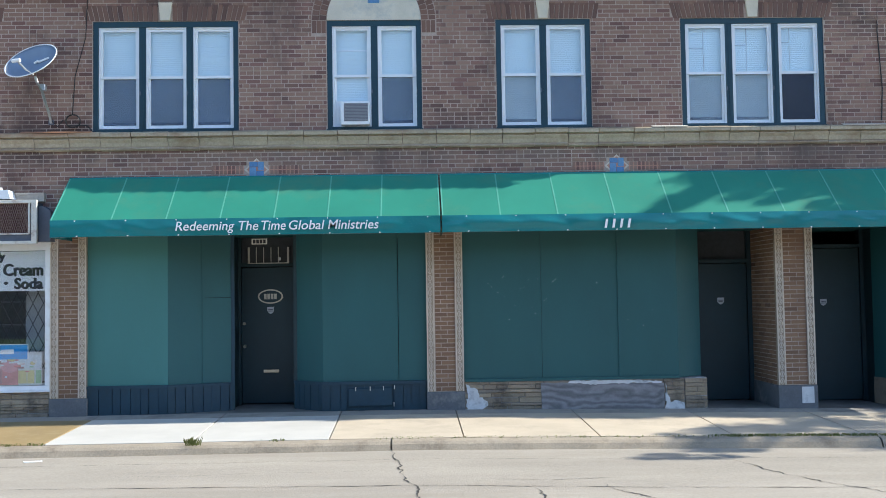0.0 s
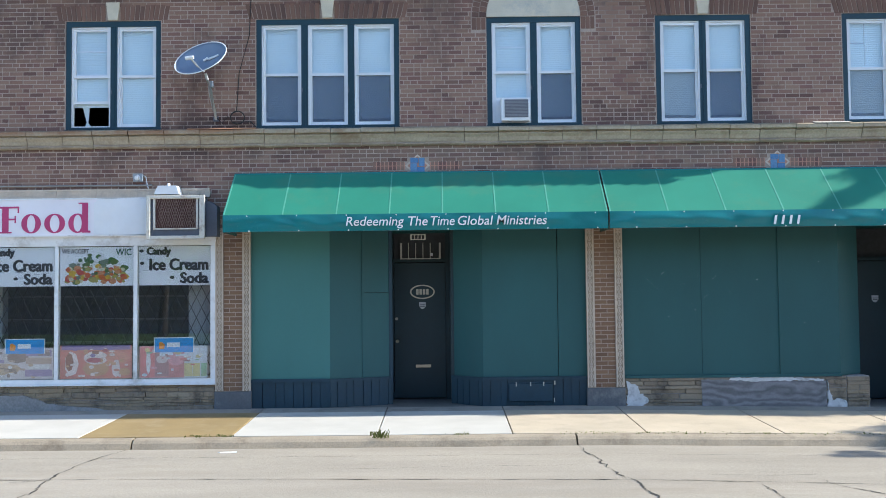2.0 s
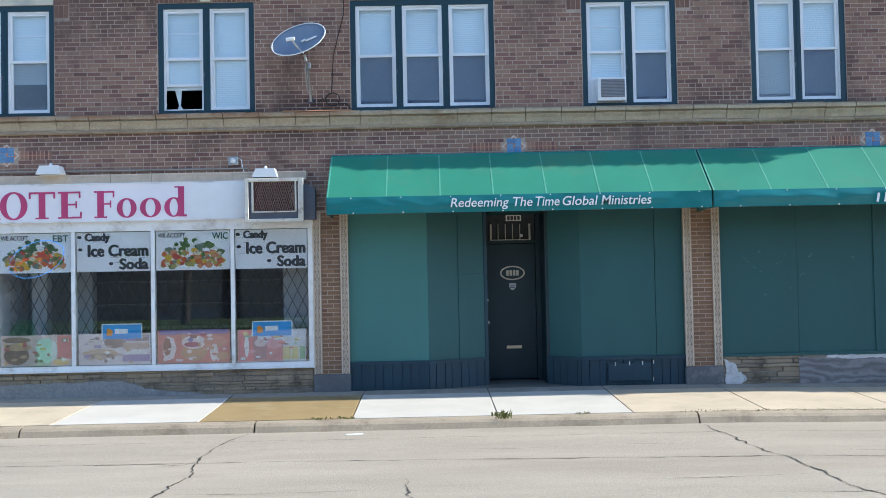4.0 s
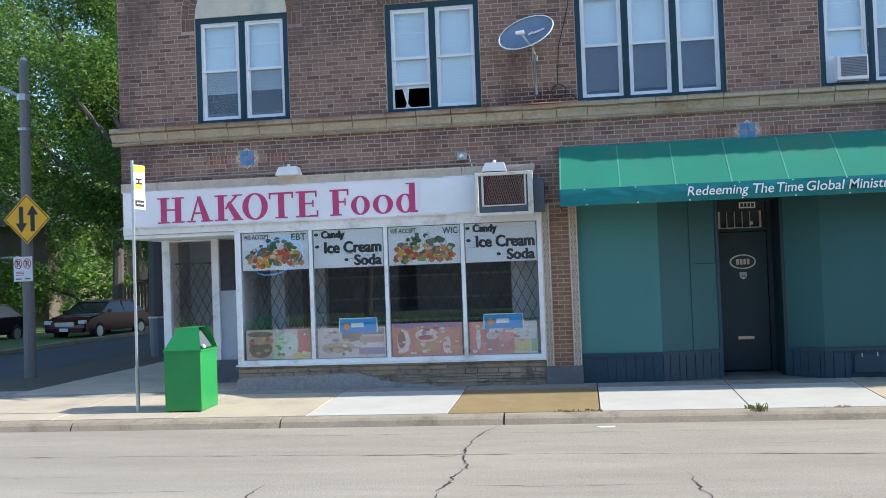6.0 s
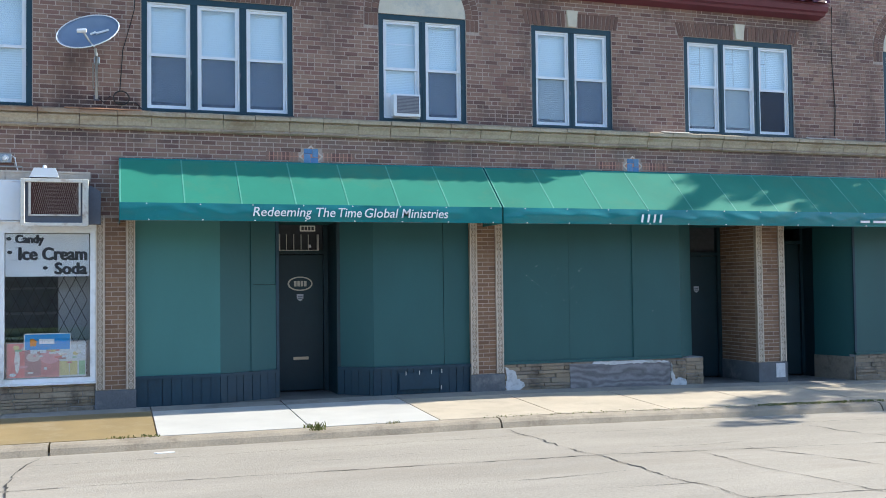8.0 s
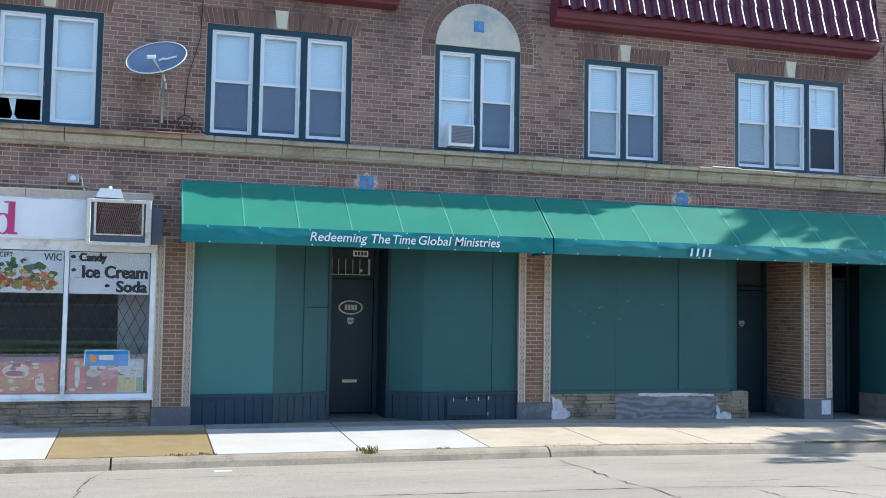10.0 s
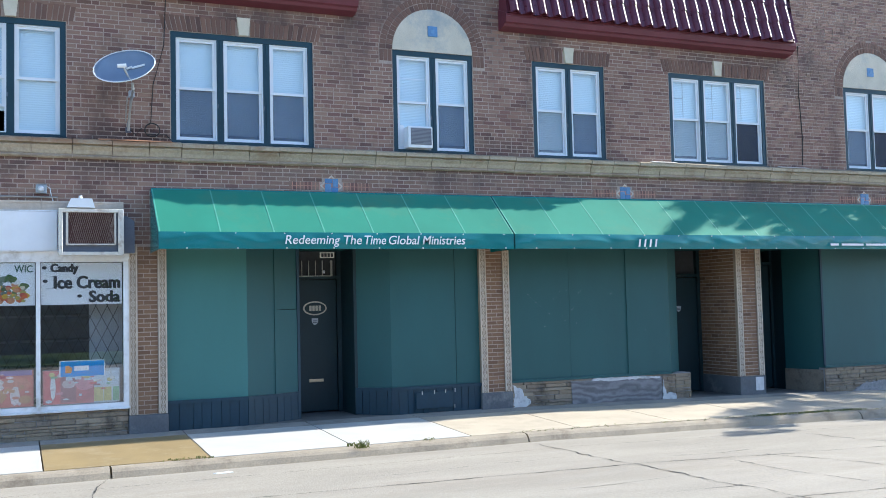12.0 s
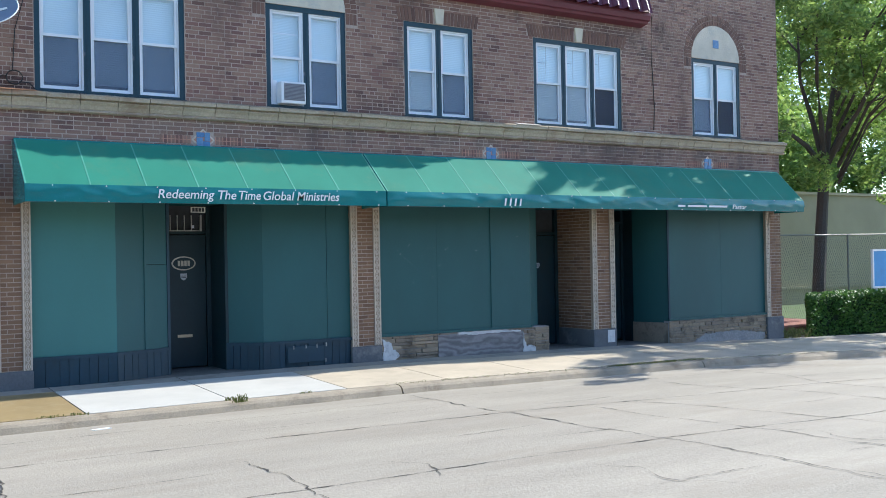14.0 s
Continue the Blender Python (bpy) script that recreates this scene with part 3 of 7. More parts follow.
HOLES = [rect_hole(X0 - 1, X1 + 1, 4.06, 4.32)]
TILES = [-5.28, 2.49, 8.045, 13.85]
for a, b, n, arch in WINDOWS:
    HOLES.append(rect_hole(a - 0.005, b + 0.005, WZ0 - 0.02, WZ1))
    if arch:
        HOLES.append(round_hole((a + b) / 2, WZ1, (b - a) / 2 + 0.235))
        HOLES += [rect_hole(a - 0.235, a, WZ1 - 0.21, WZ1), rect_hole(b, b + 0.235, WZ1 - 0.21, WZ1)]
    else:
        HOLES.append(rect_hole(a - 0.125, b + 0.125, WZ1, WZ1 + 0.255))
for c in TILES:
    HOLES.append(rect_hole(c - 0.15, c + 0.15, 3.62, 3.86))
    HOLES += [rect_hole(c - 0.68, c - 0.16, 3.665, 3.80), rect_hole(c + 0.16, c + 0.68, 3.665, 3.80)]

brick_data = {}


def brick_part(parent, x0, x1, z0, z1, material, y=0.0):
    """One brick of its own; alike bricks share their mesh."""
    w = round(x1 - x0, 2)
    key = (w, material.name)
    if key not in brick_data:
        p = Pieces()
        h = (z1 - z0) / 2
        p.add([(-w / 2, -h), (w / 2, -h), (w / 2, h), (-w / 2, h)], 0.0, 0.02)
        brick_data[key] = p.mesh("brick")
        brick_data[key].materials.append(material)
    ob = new("brick", brick_data[key])
    ob.parent = parent
    ob.location = ((x0 + x1) / 2, y + random.uniform(-0.003, 0.003), (z0 + z1) / 2)


def lay(z0, z1, x0, x1, holes, pieces, parent=None, stretch=None, material=None):
    k = 0
    z = z0
    while z < z1 - 0.02:
        zt = min(z + COURSE - 0.0125, z1)
        for a, b in free_runs(z + COURSE / 2, x0, x1, holes):
            x = math.floor(a / BL) * BL - BL + (BL / 2 if k % 2 else 0) + (0.05 if k % 5 == 3 else 0)
            while x < b:
                cuts = [x, x + BL] if random.random() > 0.16 else [x, x + BL / 2, x + BL]
                for c, d in zip(cuts, cuts[1:]):
                    c2, d2 = max(c, a), min(d, b)
                    if d2 - c2 > 0.03:
                        if parent and stretch[0] < c2 and d2 < stretch[1] and stretch[2] < z < stretch[3]:
                            brick_part(parent, c2 + 0.005, d2 - 0.007, z, zt, material)
                        else:
                            fy = random.uniform(-0.003, 0.004)
                            pieces.add([(c2 + 0.005, z), (d2 - 0.007, z), (d2 - 0.007, zt), (c2 + 0.005, zt)], fy, 0.02)
                x += BL
        z += COURSE
        k += 1


wall_bricks = Pieces()
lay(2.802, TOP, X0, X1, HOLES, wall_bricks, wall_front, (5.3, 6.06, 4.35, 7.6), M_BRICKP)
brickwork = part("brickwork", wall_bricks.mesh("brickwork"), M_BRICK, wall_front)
tagged(brickwork, kind="stuff")

# red soldier courses, arches and keystones
heads = Pieces()
for i, (a, b, n, arch) in enumerate(WINDOWS):
    c = (a + b) / 2
    if arch:
        r = (b - a) / 2
        for s0 in range(2):
            r0, r1 = r + 0.005 + s0 * 0.115, r + 0.11 + s0 * 0.115
            m = int(math.pi * r0 / 0.075)
            for k in range(m):
                t0, t1 = math.pi * (k + 0.07) / m, math.pi * (k + 0.93) / m
                heads.add([(c + r0 * math.cos(t1), WZ1 + r0 * math.sin(t1)), (c + r0 * math.cos(t0), WZ1 + r0 * math.sin(t0)),
                           (c + r1 * math.cos(t0), WZ1 + r1 * math.sin(t0)), (c + r1 * math.cos(t1), WZ1 + r1 * math.sin(t1))], random.uniform(-0.005, 0), 0.02)
        for e in (a - 0.225, b + 0.01):
            for k in range(3):
                heads.add([(e + k * 0.073, WZ1 - 0.2), (e + k * 0.073 + 0.063, WZ1 - 0.2), (e + k * 0.073 + 0.063, WZ1 - 0.005), (e + k * 0.073, WZ1 - 0.005)], 0, 0.02)
        ring = [(c + (r - 0.003) * math.cos(math.pi * k / 40), WZ1 + 0.003 + (r - 0.003) * math.sin(math.pi * k / 40)) for k in range(41)]
        tagged(part("arch_panel", prism(ring, "y", -0.004, 0.011), M_STUCCO, None), "weathered cream stucco panel under a round brick arch", "arch panel", "arch panels", "structure")
        t = thing("arch_tile", "small square blue glazed tile set in the stucco", "tile", "arch tiles", "structure")
        part("tile_border", box((c - 0.09, c + 0.09, -0.014, -0.004, 6.31, 6.49), bevel=0.004), M_BLUE, t)
        part("tile_centre", box((c - 0.03, c + 0.03, -0.019, -0.014, 6.37, 6.43)), M_BLUE2, t)
    else:
        m = int((b - a + 0.24) / 0.074)
        for k in range(m):
            u0, u1 = a - 0.12 + k * (b - a + 0.24) / m, a - 0.12 + (k + 0.83) * (b - a + 0.24) / m
            if abs((u0 + u1) / 2 - c) < 0.09:
                continue
            lean = 0.05
            heads.add([(u0 + lean * (c - u0) / 1.2 * 0.25, WZ1 + 0.005), (u1 + lean * (c - u1) / 1.2 * 0.25, WZ1 + 0.005), (u1 - lean * (c - u1) / 1.2, WZ1 + 0.25), (u0 - lean * (c - u0) / 1.2, WZ1 + 0.25)], random.uniform(-0.006, 0), 0.02)
        tagged(part("keystone", prism([(c - 0.072, WZ1 + 0.01), (c + 0.072, WZ1 + 0.01), (c + 0.105, WZ1 + 0.285), (c - 0.105, WZ1 + 0.285)], "y", -0.035, 0.011), M_KEY, None), "cream stone keystone above a window", "keystone", "keystones", "structure")
tagged(part("window_heads", heads.mesh("window_heads"), M_SOLDIER, wall_front), kind="stuff")

# blue diamond tiles with salmon joints either side
for c in TILES:
    t = thing("frieze_tile", "blue glazed tile in a salmon diamond of brick joints", "tile", "frieze tiles", "structure")
    part("diamond", prism([(c - 0.19, 3.735), (c, 3.56), (c + 0.19, 3.735), (c, 3.91)], "y", -0.006, 0.011), M_TERRA3, t, "cream mortar diamond")
    part("diamond_filling", prism([(c - 0.155, 3.735), (c, 3.592), (c + 0.155, 3.735), (c, 3.878)], "y", -0.009, 0.011), M_PINK, t, "salmon brick filling")
    for k, (dx, dz, w, h) in enumerate(((-0.11, -0.11, 0.1, 0.145), (-0.005, -0.11, 0.115, 0.09), (0.02, -0.012, 0.09, 0.13), (-0.11, 0.042, 0.125, 0.076))):
        part("glazed_piece", box((c + dx, c + dx + w, -0.016, -0.006, 3.735 + dz, 3.735 + dz + h), bevel=0.003), M_BLUE if k % 2 else M_BLUE2, t)
    for s in (-1, 1):
        for k in range(8):
            u = c + s * (0.2 + k * 0.062)
            part("joint", box((u - 0.006, u + 0.006, -0.004, 0.011, 3.67, 3.79)), M_PINK, t)
        part("joint", box((min(c + s * 0.19, c + s * 0.66), max(c + s * 0.19, c + s * 0.66), -0.003, 0.011, 3.727, 3.737)), M_PINK, t)
        soldiers = Pieces()
        for k in range(8):
            u = c + s * (0.231 + k * 0.062)
            soldiers.add([(u - 0.024, 3.665), (u + 0.024, 3.665), (u + 0.024, 3.80), (u - 0.024, 3.80)], 0.0, 0.011)
        part("soldier_bricks", soldiers.mesh("soldier_bricks"), M_BRICK, t)

# cornice of moulded terracotta blocks
cornice = thing("cornice", "cream terracotta string course of moulded blocks with open joints", "cornice", kind="structure")
PROF = [(0.01, 4.04), (-0.035, 4.04), (-0.06, 4.06), (-0.06, 4.08), (-0.03, 4.09), (-0.05, 4.10), (-0.07, 4.16), (-0.105, 4.205), (-0.105, 4.215), (-0.075, 4.222), (-0.075, 4.235), (-0.135, 4.245), (-0.14, 4.295), (-0.12, 4.31), (-0.02, 4.335), (0.01, 4.335)]
x = X0 - 0.13
while x < X1 + 0.1:
    w = min(random.choice((0.5, 0.52, 0.55, 0.47)), X1 + 0.13 - x)
    dz = random.uniform(-0.004, 0.004)
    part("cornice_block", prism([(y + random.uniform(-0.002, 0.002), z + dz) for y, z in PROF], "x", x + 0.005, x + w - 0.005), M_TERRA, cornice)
    x += w
part("cornice_return", prism([(X0 + y, z) for y, z in PROF], "y", 0.012, 29.9), M_TERRA, cornice)
part("cornice_bed", box((X0, X1, -0.04, 0.012, 4.05, 4.325)), M_MORTAR, cornice)
for a, b in ((-1.05, 0.0), (8.6, 9.15), (11.6, 12.3)):
    f = thing("flashing", "bent copper-coloured flashing strip on the cornice", "flashing", "flashings")
    part("strip", prism([(-0.135, 4.31), (-0.02, 4.345), (-0.02, 4.352), (-0.14, 4.317)], "x", a, b), surf("flashing_metal_%d" % int(a + 9), (0.42, 0.22, 0.13) if a < 0 else (0.62, 0.57, 0.5), 0.5, 0.2, 5, 40, 0.1), f)

# mansard roofs with barrel tiles
for a, b in ((-3.5, 2.87), (5.6, 11.9)):
    m = thing("mansard_roof", "dark red barrel-tile mansard roof with a painted fascia", "roof", "mansards", "structure")
    part("fascia", prism([(0.01, 6.52), (-0.20, 6.56), (-0.23, 6.60), (-0.28, 6.62), (-0.31, 6.70), (-0.31, 6.76), (0.01, 6.9)], "x", a - 0.04, b + 0.04), M_FASCIA, m)
    for e in (a, b):
        part("cheek", prism([(0.011, 6.76), (-0.32, 6.77), (0.24, TOP + 0.2), (0.30, TOP + 0.2), (0.30, TOP), (0.011, TOP)], "x", e - 0.02, e + 0.02), M_FASCIA, m)
    n, pitch, length = round((b - a) / 0.27), (b - a) / round((b - a) / 0.27), 0.38
    slope = Vector((0, 0.62, 2.63)).normalized()
    out = Vector((0, -slope.z, slope.y))
    for k in range(n):
        tile_rows = bmesh.new()
        for r in range(7):
            rings = []
            for e, lift in ((0, 0.045), (1, 0.015)):
                base = Vector((a + k * pitch, -0.365, 6.735)) + slope * (r * length + e * (length + 0.05))
                rings.append([tile_rows.verts.new(base + Vector((pitch * q / 12, 0, 0)) + out * (lift + (0.095 * math.sin(math.pi * q / 7) if q <= 7 else -0.02 * math.sin(math.pi * (q - 7) / 5)))) for q in range(13)])
            for q in range(12):
                tile_rows.faces.new((rings[0][q], rings[0][q + 1], rings[1][q + 1], rings[1][q]))
        ob = part("tile_run", tile_rows, M_ROOF, m)
        for p in ob.data.polygons:
            p.use_smooth = True
    part("roof_deck", prism([(-0.335, 6.77), (0.285, 9.4), (0.32, 9.4), (-0.05, 6.77)], "x", a, b), M_FASCIA, m)

# ---- windows ----
window_n = 0


def sash(parent, x0, x1, z0, z1, y, blind, screen):
    s = part("sash", box((x0, x0 + 0.035, y, y + 0.03, z0, z1), (x1 - 0.035, x1, y, y + 0.03, z0, z1), (x0 + 0.035, x1 - 0.035, y, y + 0.03, z0, z0 + 0.04), (x0 + 0.035, x1 - 0.035, y, y + 0.03, z1 - 0.035, z1)), M_WHITE, parent)
    pane = part("pane", box((x0 + 0.035, x1 - 0.035, y + 0.012, y + 0.016, z0 + 0.04, z1 - 0.035)), M_GLASS, s)
    pane.visible_shadow = False
    return s


def window(a, b, n, blinds, screens={}, opened=(), rails=(), lattice=()):
    """A sash window of n lights. blinds: for each light, how far down its blind hangs (z)."""
    global window_n
    window_n += 1
    w = thing("window_%d" % window_n, "sash window, white vinyl sashes in a dark teal frame", "window", "upper windows", "structure")
    part("window_frame", box((a, b, 0.02, 0.16, WZ1 - 0.085, WZ1), (a, b, 0.02, 0.16, WZ0, WZ0 + 0.05), (a, a + 0.08, 0.02, 0.16, WZ0 + 0.05, WZ1 - 0.085), (b - 0.08, b, 0.02, 0.16, WZ0 + 0.05, WZ1 - 0.085)), M_FRAME, w)
    part("window_sill", prism([(0.1, WZ0 - 0.012), (-0.03, WZ0 - 0.012), (-0.035, WZ0 + 0.01), (0.1, WZ0 + 0.035)], "x", a - 0.01, b + 0.01), M_FRAME, w)
    inner = (b - a - 0.16 - (n - 1) * 0.105) / n
    for k in range(n):
        x0 = a + 0.08 + k * (inner + 0.105)
        x1 = x0 + inner
        if k:
            part("mullion", box((x0 - 0.105, x0, 0.03, 0.16, WZ0 + 0.05, WZ1 - 0.075), (x0 - 0.06, x0 - 0.04, 0.022, 0.03, WZ0 + 0.05, WZ1 - 0.075)), M_FRAME, w)
        z0, z1, zm = WZ0 + 0.05, WZ1 - 0.085, WZ0 + 0.85
        part("storm_frame", box((x0, x0 + 0.025, 0.04, 0.10, z0, z1), (x1 - 0.025, x1, 0.04, 0.10, z0, z1), (x0 + 0.025, x1 - 0.025, 0.04, 0.10, z0, z0 + 0.02), (x0 + 0.025, x1 - 0.025, 0.04, 0.10, z1 - 0.025, z1)), M_WHITE, w)
        sash(w, x0 + 0.026, x1 - 0.026, zm - 0.02, z1 - 0.026, 0.055, True, False)
        lift = 0.36 if k in opened else 0.0
        sash(w, x0 + 0.026, x1 - 0.026, z0 + 0.021 + lift, zm + (0.02 if not lift else 0.05), 0.088, True, True)
        bm = bmesh.new()
        rows = 96
        pts = [(0.134 + 0.0018 * (i % 2) + 0.002 * noise.noise((x0, i * 0.11, 1)), z1 + (blinds[k] - z1) * i / rows) for i in range(rows + 1)]
        va = [bm.verts.new((x0 - 0.02, y, z)) for y, z in pts]
        vb = [bm.verts.new((x1 + 0.02, y, z)) for y, z in pts]
        for i in range(rows):
            bm.faces.new((va[i], va[i + 1], vb[i + 1], vb[i]))
        part("blind", bm, M_BLIND, w, "drawn pale blind")
        if k in screens:
            part("screen", box((x0 + 0.061, x1 - 0.061, 0.083, 0.085, z0 + 0.06, zm - 0.02)), screens[k], w, "grey insect screen")
            part("screen_bar", box((x0 + 0.05, x1 - 0.05, 0.108, 0.118, z0 + 0.07, z0 + 0.11)), M_GREYBOX, w, "dark bottom rail of the blind")
        if k in lattice:
            cx, top = (x0 + x1) / 2, z1 - 0.06
            part("curtain_fold", box((cx - 0.02 - 0.05 * k, cx - 0.006 - 0.05 * k, 0.108, 0.112, zm + 0.06, top), (x0 + 0.07, cx - 0.022 - 0.05 * k, 0.108, 0.112, zm + 0.40 + 0.04 * k, zm + 0.415 + 0.04 * k)), M_SCREENL, w, "grey gathered curtain fold")
        part("latch", box((x1 + 0.002, x1 + 0.022, 0.02, 0.032, zm - 0.28, zm - 0.22)), M_GREYBOX, w)
        if k in rails:
            part("blind_rail", box((x0 + 0.05, x1 - 0.05, 0.122, 0.132, zm + 0.40, zm + 0.42)), M_POSTER, w)
        if k in opened:
            part("curtain", prism([(x0 + 0.17, z0 + 0.03), (x0 + 0.27, z0 + 0.03), (x0 + 0.22, z0 + 0.1), (x0 + 0.25, z0 + 0.4), (x0 + 0.12, z0 + 0.4), (x0 + 0.2, z0 + 0.1)], "y", 0.15, 0.17), M_BLIND, w, "tied white curtain")
    return w


lo, mid = WZ0 + 0.03, WZ0 + 0.84
window(*WINDOWS[0][:3], (mid - 0.36, mid - 0.33), {0: M_SCREENL, 1: M_SCREENL}, rails=(0, 1))
window(*WINDOWS[1][:3], (mid - 0.46, lo), opened=(0,), rails=(0,))
window(*WINDOWS[2][:3], (lo, lo, lo), {0: M_SCREEN, 1: M_SCREEN, 2: M_SCREEN})
window(*WINDOWS[3][:3], (lo + 0.35, lo), {1: M_SCREEN}, rails=(0,))
window(*WINDOWS[4][:3], (lo, lo), {0: M_SCREENL, 1: M_SCREEN})
window(*WINDOWS[5][:3], (lo, lo, lo), {0: M_SCREENL, 1: M_SCREENL, 2: M_SCREEND}, lattice=(0, 1, 2))
window(*WINDOWS[6][:3], (lo, lo), {0: M_SCREEN, 1: M_SCREEND})

# ---- ground-floor piers ----
random.seed(8)


def pier(n, x0, x1, tri_left=True, tri_right=True, wide=False):
    base = g((x0 + x1) / 2) - 0.06
    p = thing("pier_%d" % n, "tan brick pier edged with ornamental cream terracotta on a grey stone base", "pier", "shop piers", "structure")
    part("pier_core", box((x0 + 0.01, x1 - 0.01, 0.005, 0.34, 0.28, 2.80)), M_MORTAR, p)
    part("plinth", box((x0 - 0.012, x1 + 0.012, -0.035, 0.36, base, 0.295), bevel=0.008), M_PLINTH, p)
    a = x0 + (0.125 if tri_left else 0.0)
    b = x1 - (0.125 if tri_right else 0.0)
    z, k = 0.30, 0
    while z < 2.76:
        w = b - a
        cuts = [a, a + w * 0.62, b] if k % 2 else [a, a + w * 0.3, b]
        if w > 0.4:
            cuts = [a, a + w * 0.45, a + w * 0.86, b] if k % 2 else [a, a + w * 0.2, a + w * 0.6, b]
        for c, d in zip(cuts, cuts[1:]):
            brick_part(p, c + 0.006, d - 0.006, z + 0.006, z + COURSE - 0.006, M_PBRICK)
        z += COURSE
        k += 1
    for e0, e1 in ([(x0, x0 + 0.12)] if tri_left else []) + ([(x1 - 0.12, x1)] if tri_right else []):
        z = 0.30
        while z < 2.79:
            h = min(0.335, 2.80 - z)
            part("terracotta_block", box((e0, e1, -0.012, 0.05, z + 0.002, z + h - 0.002)), M_TERRA2, p)
            bm = box((e0, e0 + 0.02, -0.026, -0.012, z + 0.002, z + h - 0.002), (e1 - 0.02, e1, -0.026, -0.012, z + 0.002, z + h - 0.002))
            for q in range(3):
                cx, cz, w2, h2 = (e0 + e1) / 2, z + h * (q + 0.5) / 3, 0.030, h / 6 - 0.006
                for side in (-1, 1):
                    loop = [(cx + side * w2 * math.sin(t * math.pi / 6), cz - h2 + 2 * h2 * t / 6) for t in range(7)]
                    tube([(u, -0.014, v) for u, v in loop], 0.008, 4, bm=bm)
                tube([(cx, -0.013, cz - h2 * 0.5), (cx, -0.02, cz), (cx, -0.013, cz + h2 * 0.5)], 0.009, 4, bm=bm)
            part("relief", bm, M_TERRA3, p)
            z += h
    return p


pier(1, -0.63, -0.09)
pier(2, 5.06, 5.62)
pc = pier(3, 10.48, 11.07)
pier(4, 15.69, 16.22, True, False)
part("plinth_patch", box((10.83, 11.02, -0.042, -0.034, 0.02, 0.27)), M_PEEL, pc, "peeling pale paint")

# brick return inside the second doorway
ret = Pieces()
for k in range(37):
    z = 0.30 + k * COURSE
    y = 0.06 - (0.1 if k % 2 else 0)
    while y < 1.12:
        ret.add([(max(0.06, y) + 0.006, z), (min(1.12, y + BL) - 0.006, z), (min(1.12, y + BL) - 0.006, z + COURSE - 0.012), (max(0.06, y) + 0.006, z + COURSE - 0.012)], 0.0, 0.012)
        y += BL
me = ret.mesh("brick_return")
for v in me.vertices:
    v.co = Vector((10.482 + v.co.y, 1.18 - v.co.x, v.co.z))
r = thing("pier_return", "shaded tan brick return beside the recessed door", "wall", kind="structure")
tagged(part("brickwork", me, M_PBRICKJ, r), kind="stuff")
part("core", box((10.488, 11.0, 0.345, 1.75, 0.25, 2.76)), M_MORTAR, r)
part("plinth", box((10.475, 11.0, 0.36, 1.75, -0.15, 0.295)), M_PLINTH, r)


# ---- boarded shopfronts ----
def leaf(bm_parent, name, p, q, z0, z1, thick, material, label="", lip=0.0):
    """An upright board between two points of the plan."""
    d = Vector((q[0] - p[0], q[1] - p[1]))
    nrm = Vector((d.y, -d.x)).normalized()
    if nrm.y > 0:
        nrm = -nrm
    pts = [p, q, (q[0] - nrm.x * thick, q[1] - nrm.y * thick), (p[0] - nrm.x * thick, p[1] - nrm.y * thick)]
    return part(name, prism(pts, "z", z0, z1), material, bm_parent, label)


def battens(parent, p, q, z0, z1, pitch, material):
    """Vertical boards of uneven width along a line of the plan."""
    length = math.hypot(q[0] - p[0], q[1] - p[1])
    s = 0.0
    while s < length - 0.02:
        w = min(pitch * random.uniform(0.7, 1.3), length - s)
        f0, f1 = (s + 0.004) / length, (s + w - 0.004) / length
        j = random.uniform(0, 0.012)
        a = (p[0] + (q[0] - p[0]) * f0, p[1] + (q[1] - p[1]) * f0 - j)
        b = (p[0] + (q[0] - p[0]) * f1, p[1] + (q[1] - p[1]) * f1 - j)
        leaf(parent, "board", a, b, z0 + random.uniform(-0.01, 0.02), z1, 0.03, material)
        s += w


def bars(parent, name, x0, x1, z0, z1, n, y, material):
    """Plain bars in place of figures or names."""
    w = (x1 - x0) / n
    for k in range(n):
        part(name, box((x0 + k * w + w * 0.12, x0 + (k + 1) * w - w * 0.12, y - 0.004, y, z0, z1), bevel=0.0015), material, parent)


front1 = thing("boarded_shopfront", "shopfront boarded with teal panels over navy plank skirting", "shopfront", "boarded shopfronts")
leaf(front1, "panel", (-0.09, 0.05), (1.12, 0.05), 0.46, 2.76, 0.03, M_TEALNEW, "fresh lighter teal panel")
leaf(front1, "panel", (1.12, 0.05), (1.62, 0.27), 0.46, 2.76, 0.03, M_TEAL)
leaf(front1, "panel", (1.625, 0.26), (2.03, 0.45), 0.46, 1.78, 0.03, M_TEAL)
leaf(front1, "panel", (1.62, 0.275), (2.03, 0.455), 1.785, 2.76, 0.03, M_TEAL)
leaf(front1, "batten", (1.60, 0.245), (1.635, 0.26), 0.46, 2.76, 0.02, M_TEAL)
leaf(front1, "corner_strip", (2.01, 0.43), (2.06, 0.45), 0.03, 2.76, 0.03, M_NAVY)
leaf(front1, "panel", (3.47, 0.05), (4.62, 0.05), 0.46, 2.76, 0.03, M_TEAL)
leaf(front1, "panel", (4.63, 0.055), (5.06, 0.055), 0.46, 2.76, 0.03, M_TEAL)
leaf(front1, "panel", (3.0, 0.5), (3.47, 0.05), 0.46, 2.76, 0.03, M_TEAL)
leaf(front1, "sill", (-0.09, 0.0), (1.12, 0.0), 0.42, 0.47, 0.09, M_NAVY)
leaf(front1, "sill", (1.12, 0.0), (2.03, 0.38), 0.42, 0.465, 0.09, M_NAVY)
leaf(front1, "sill", (3.45, 0.0), (5.06, 0.0), 0.42, 0.47, 0.09, M_NAVY)
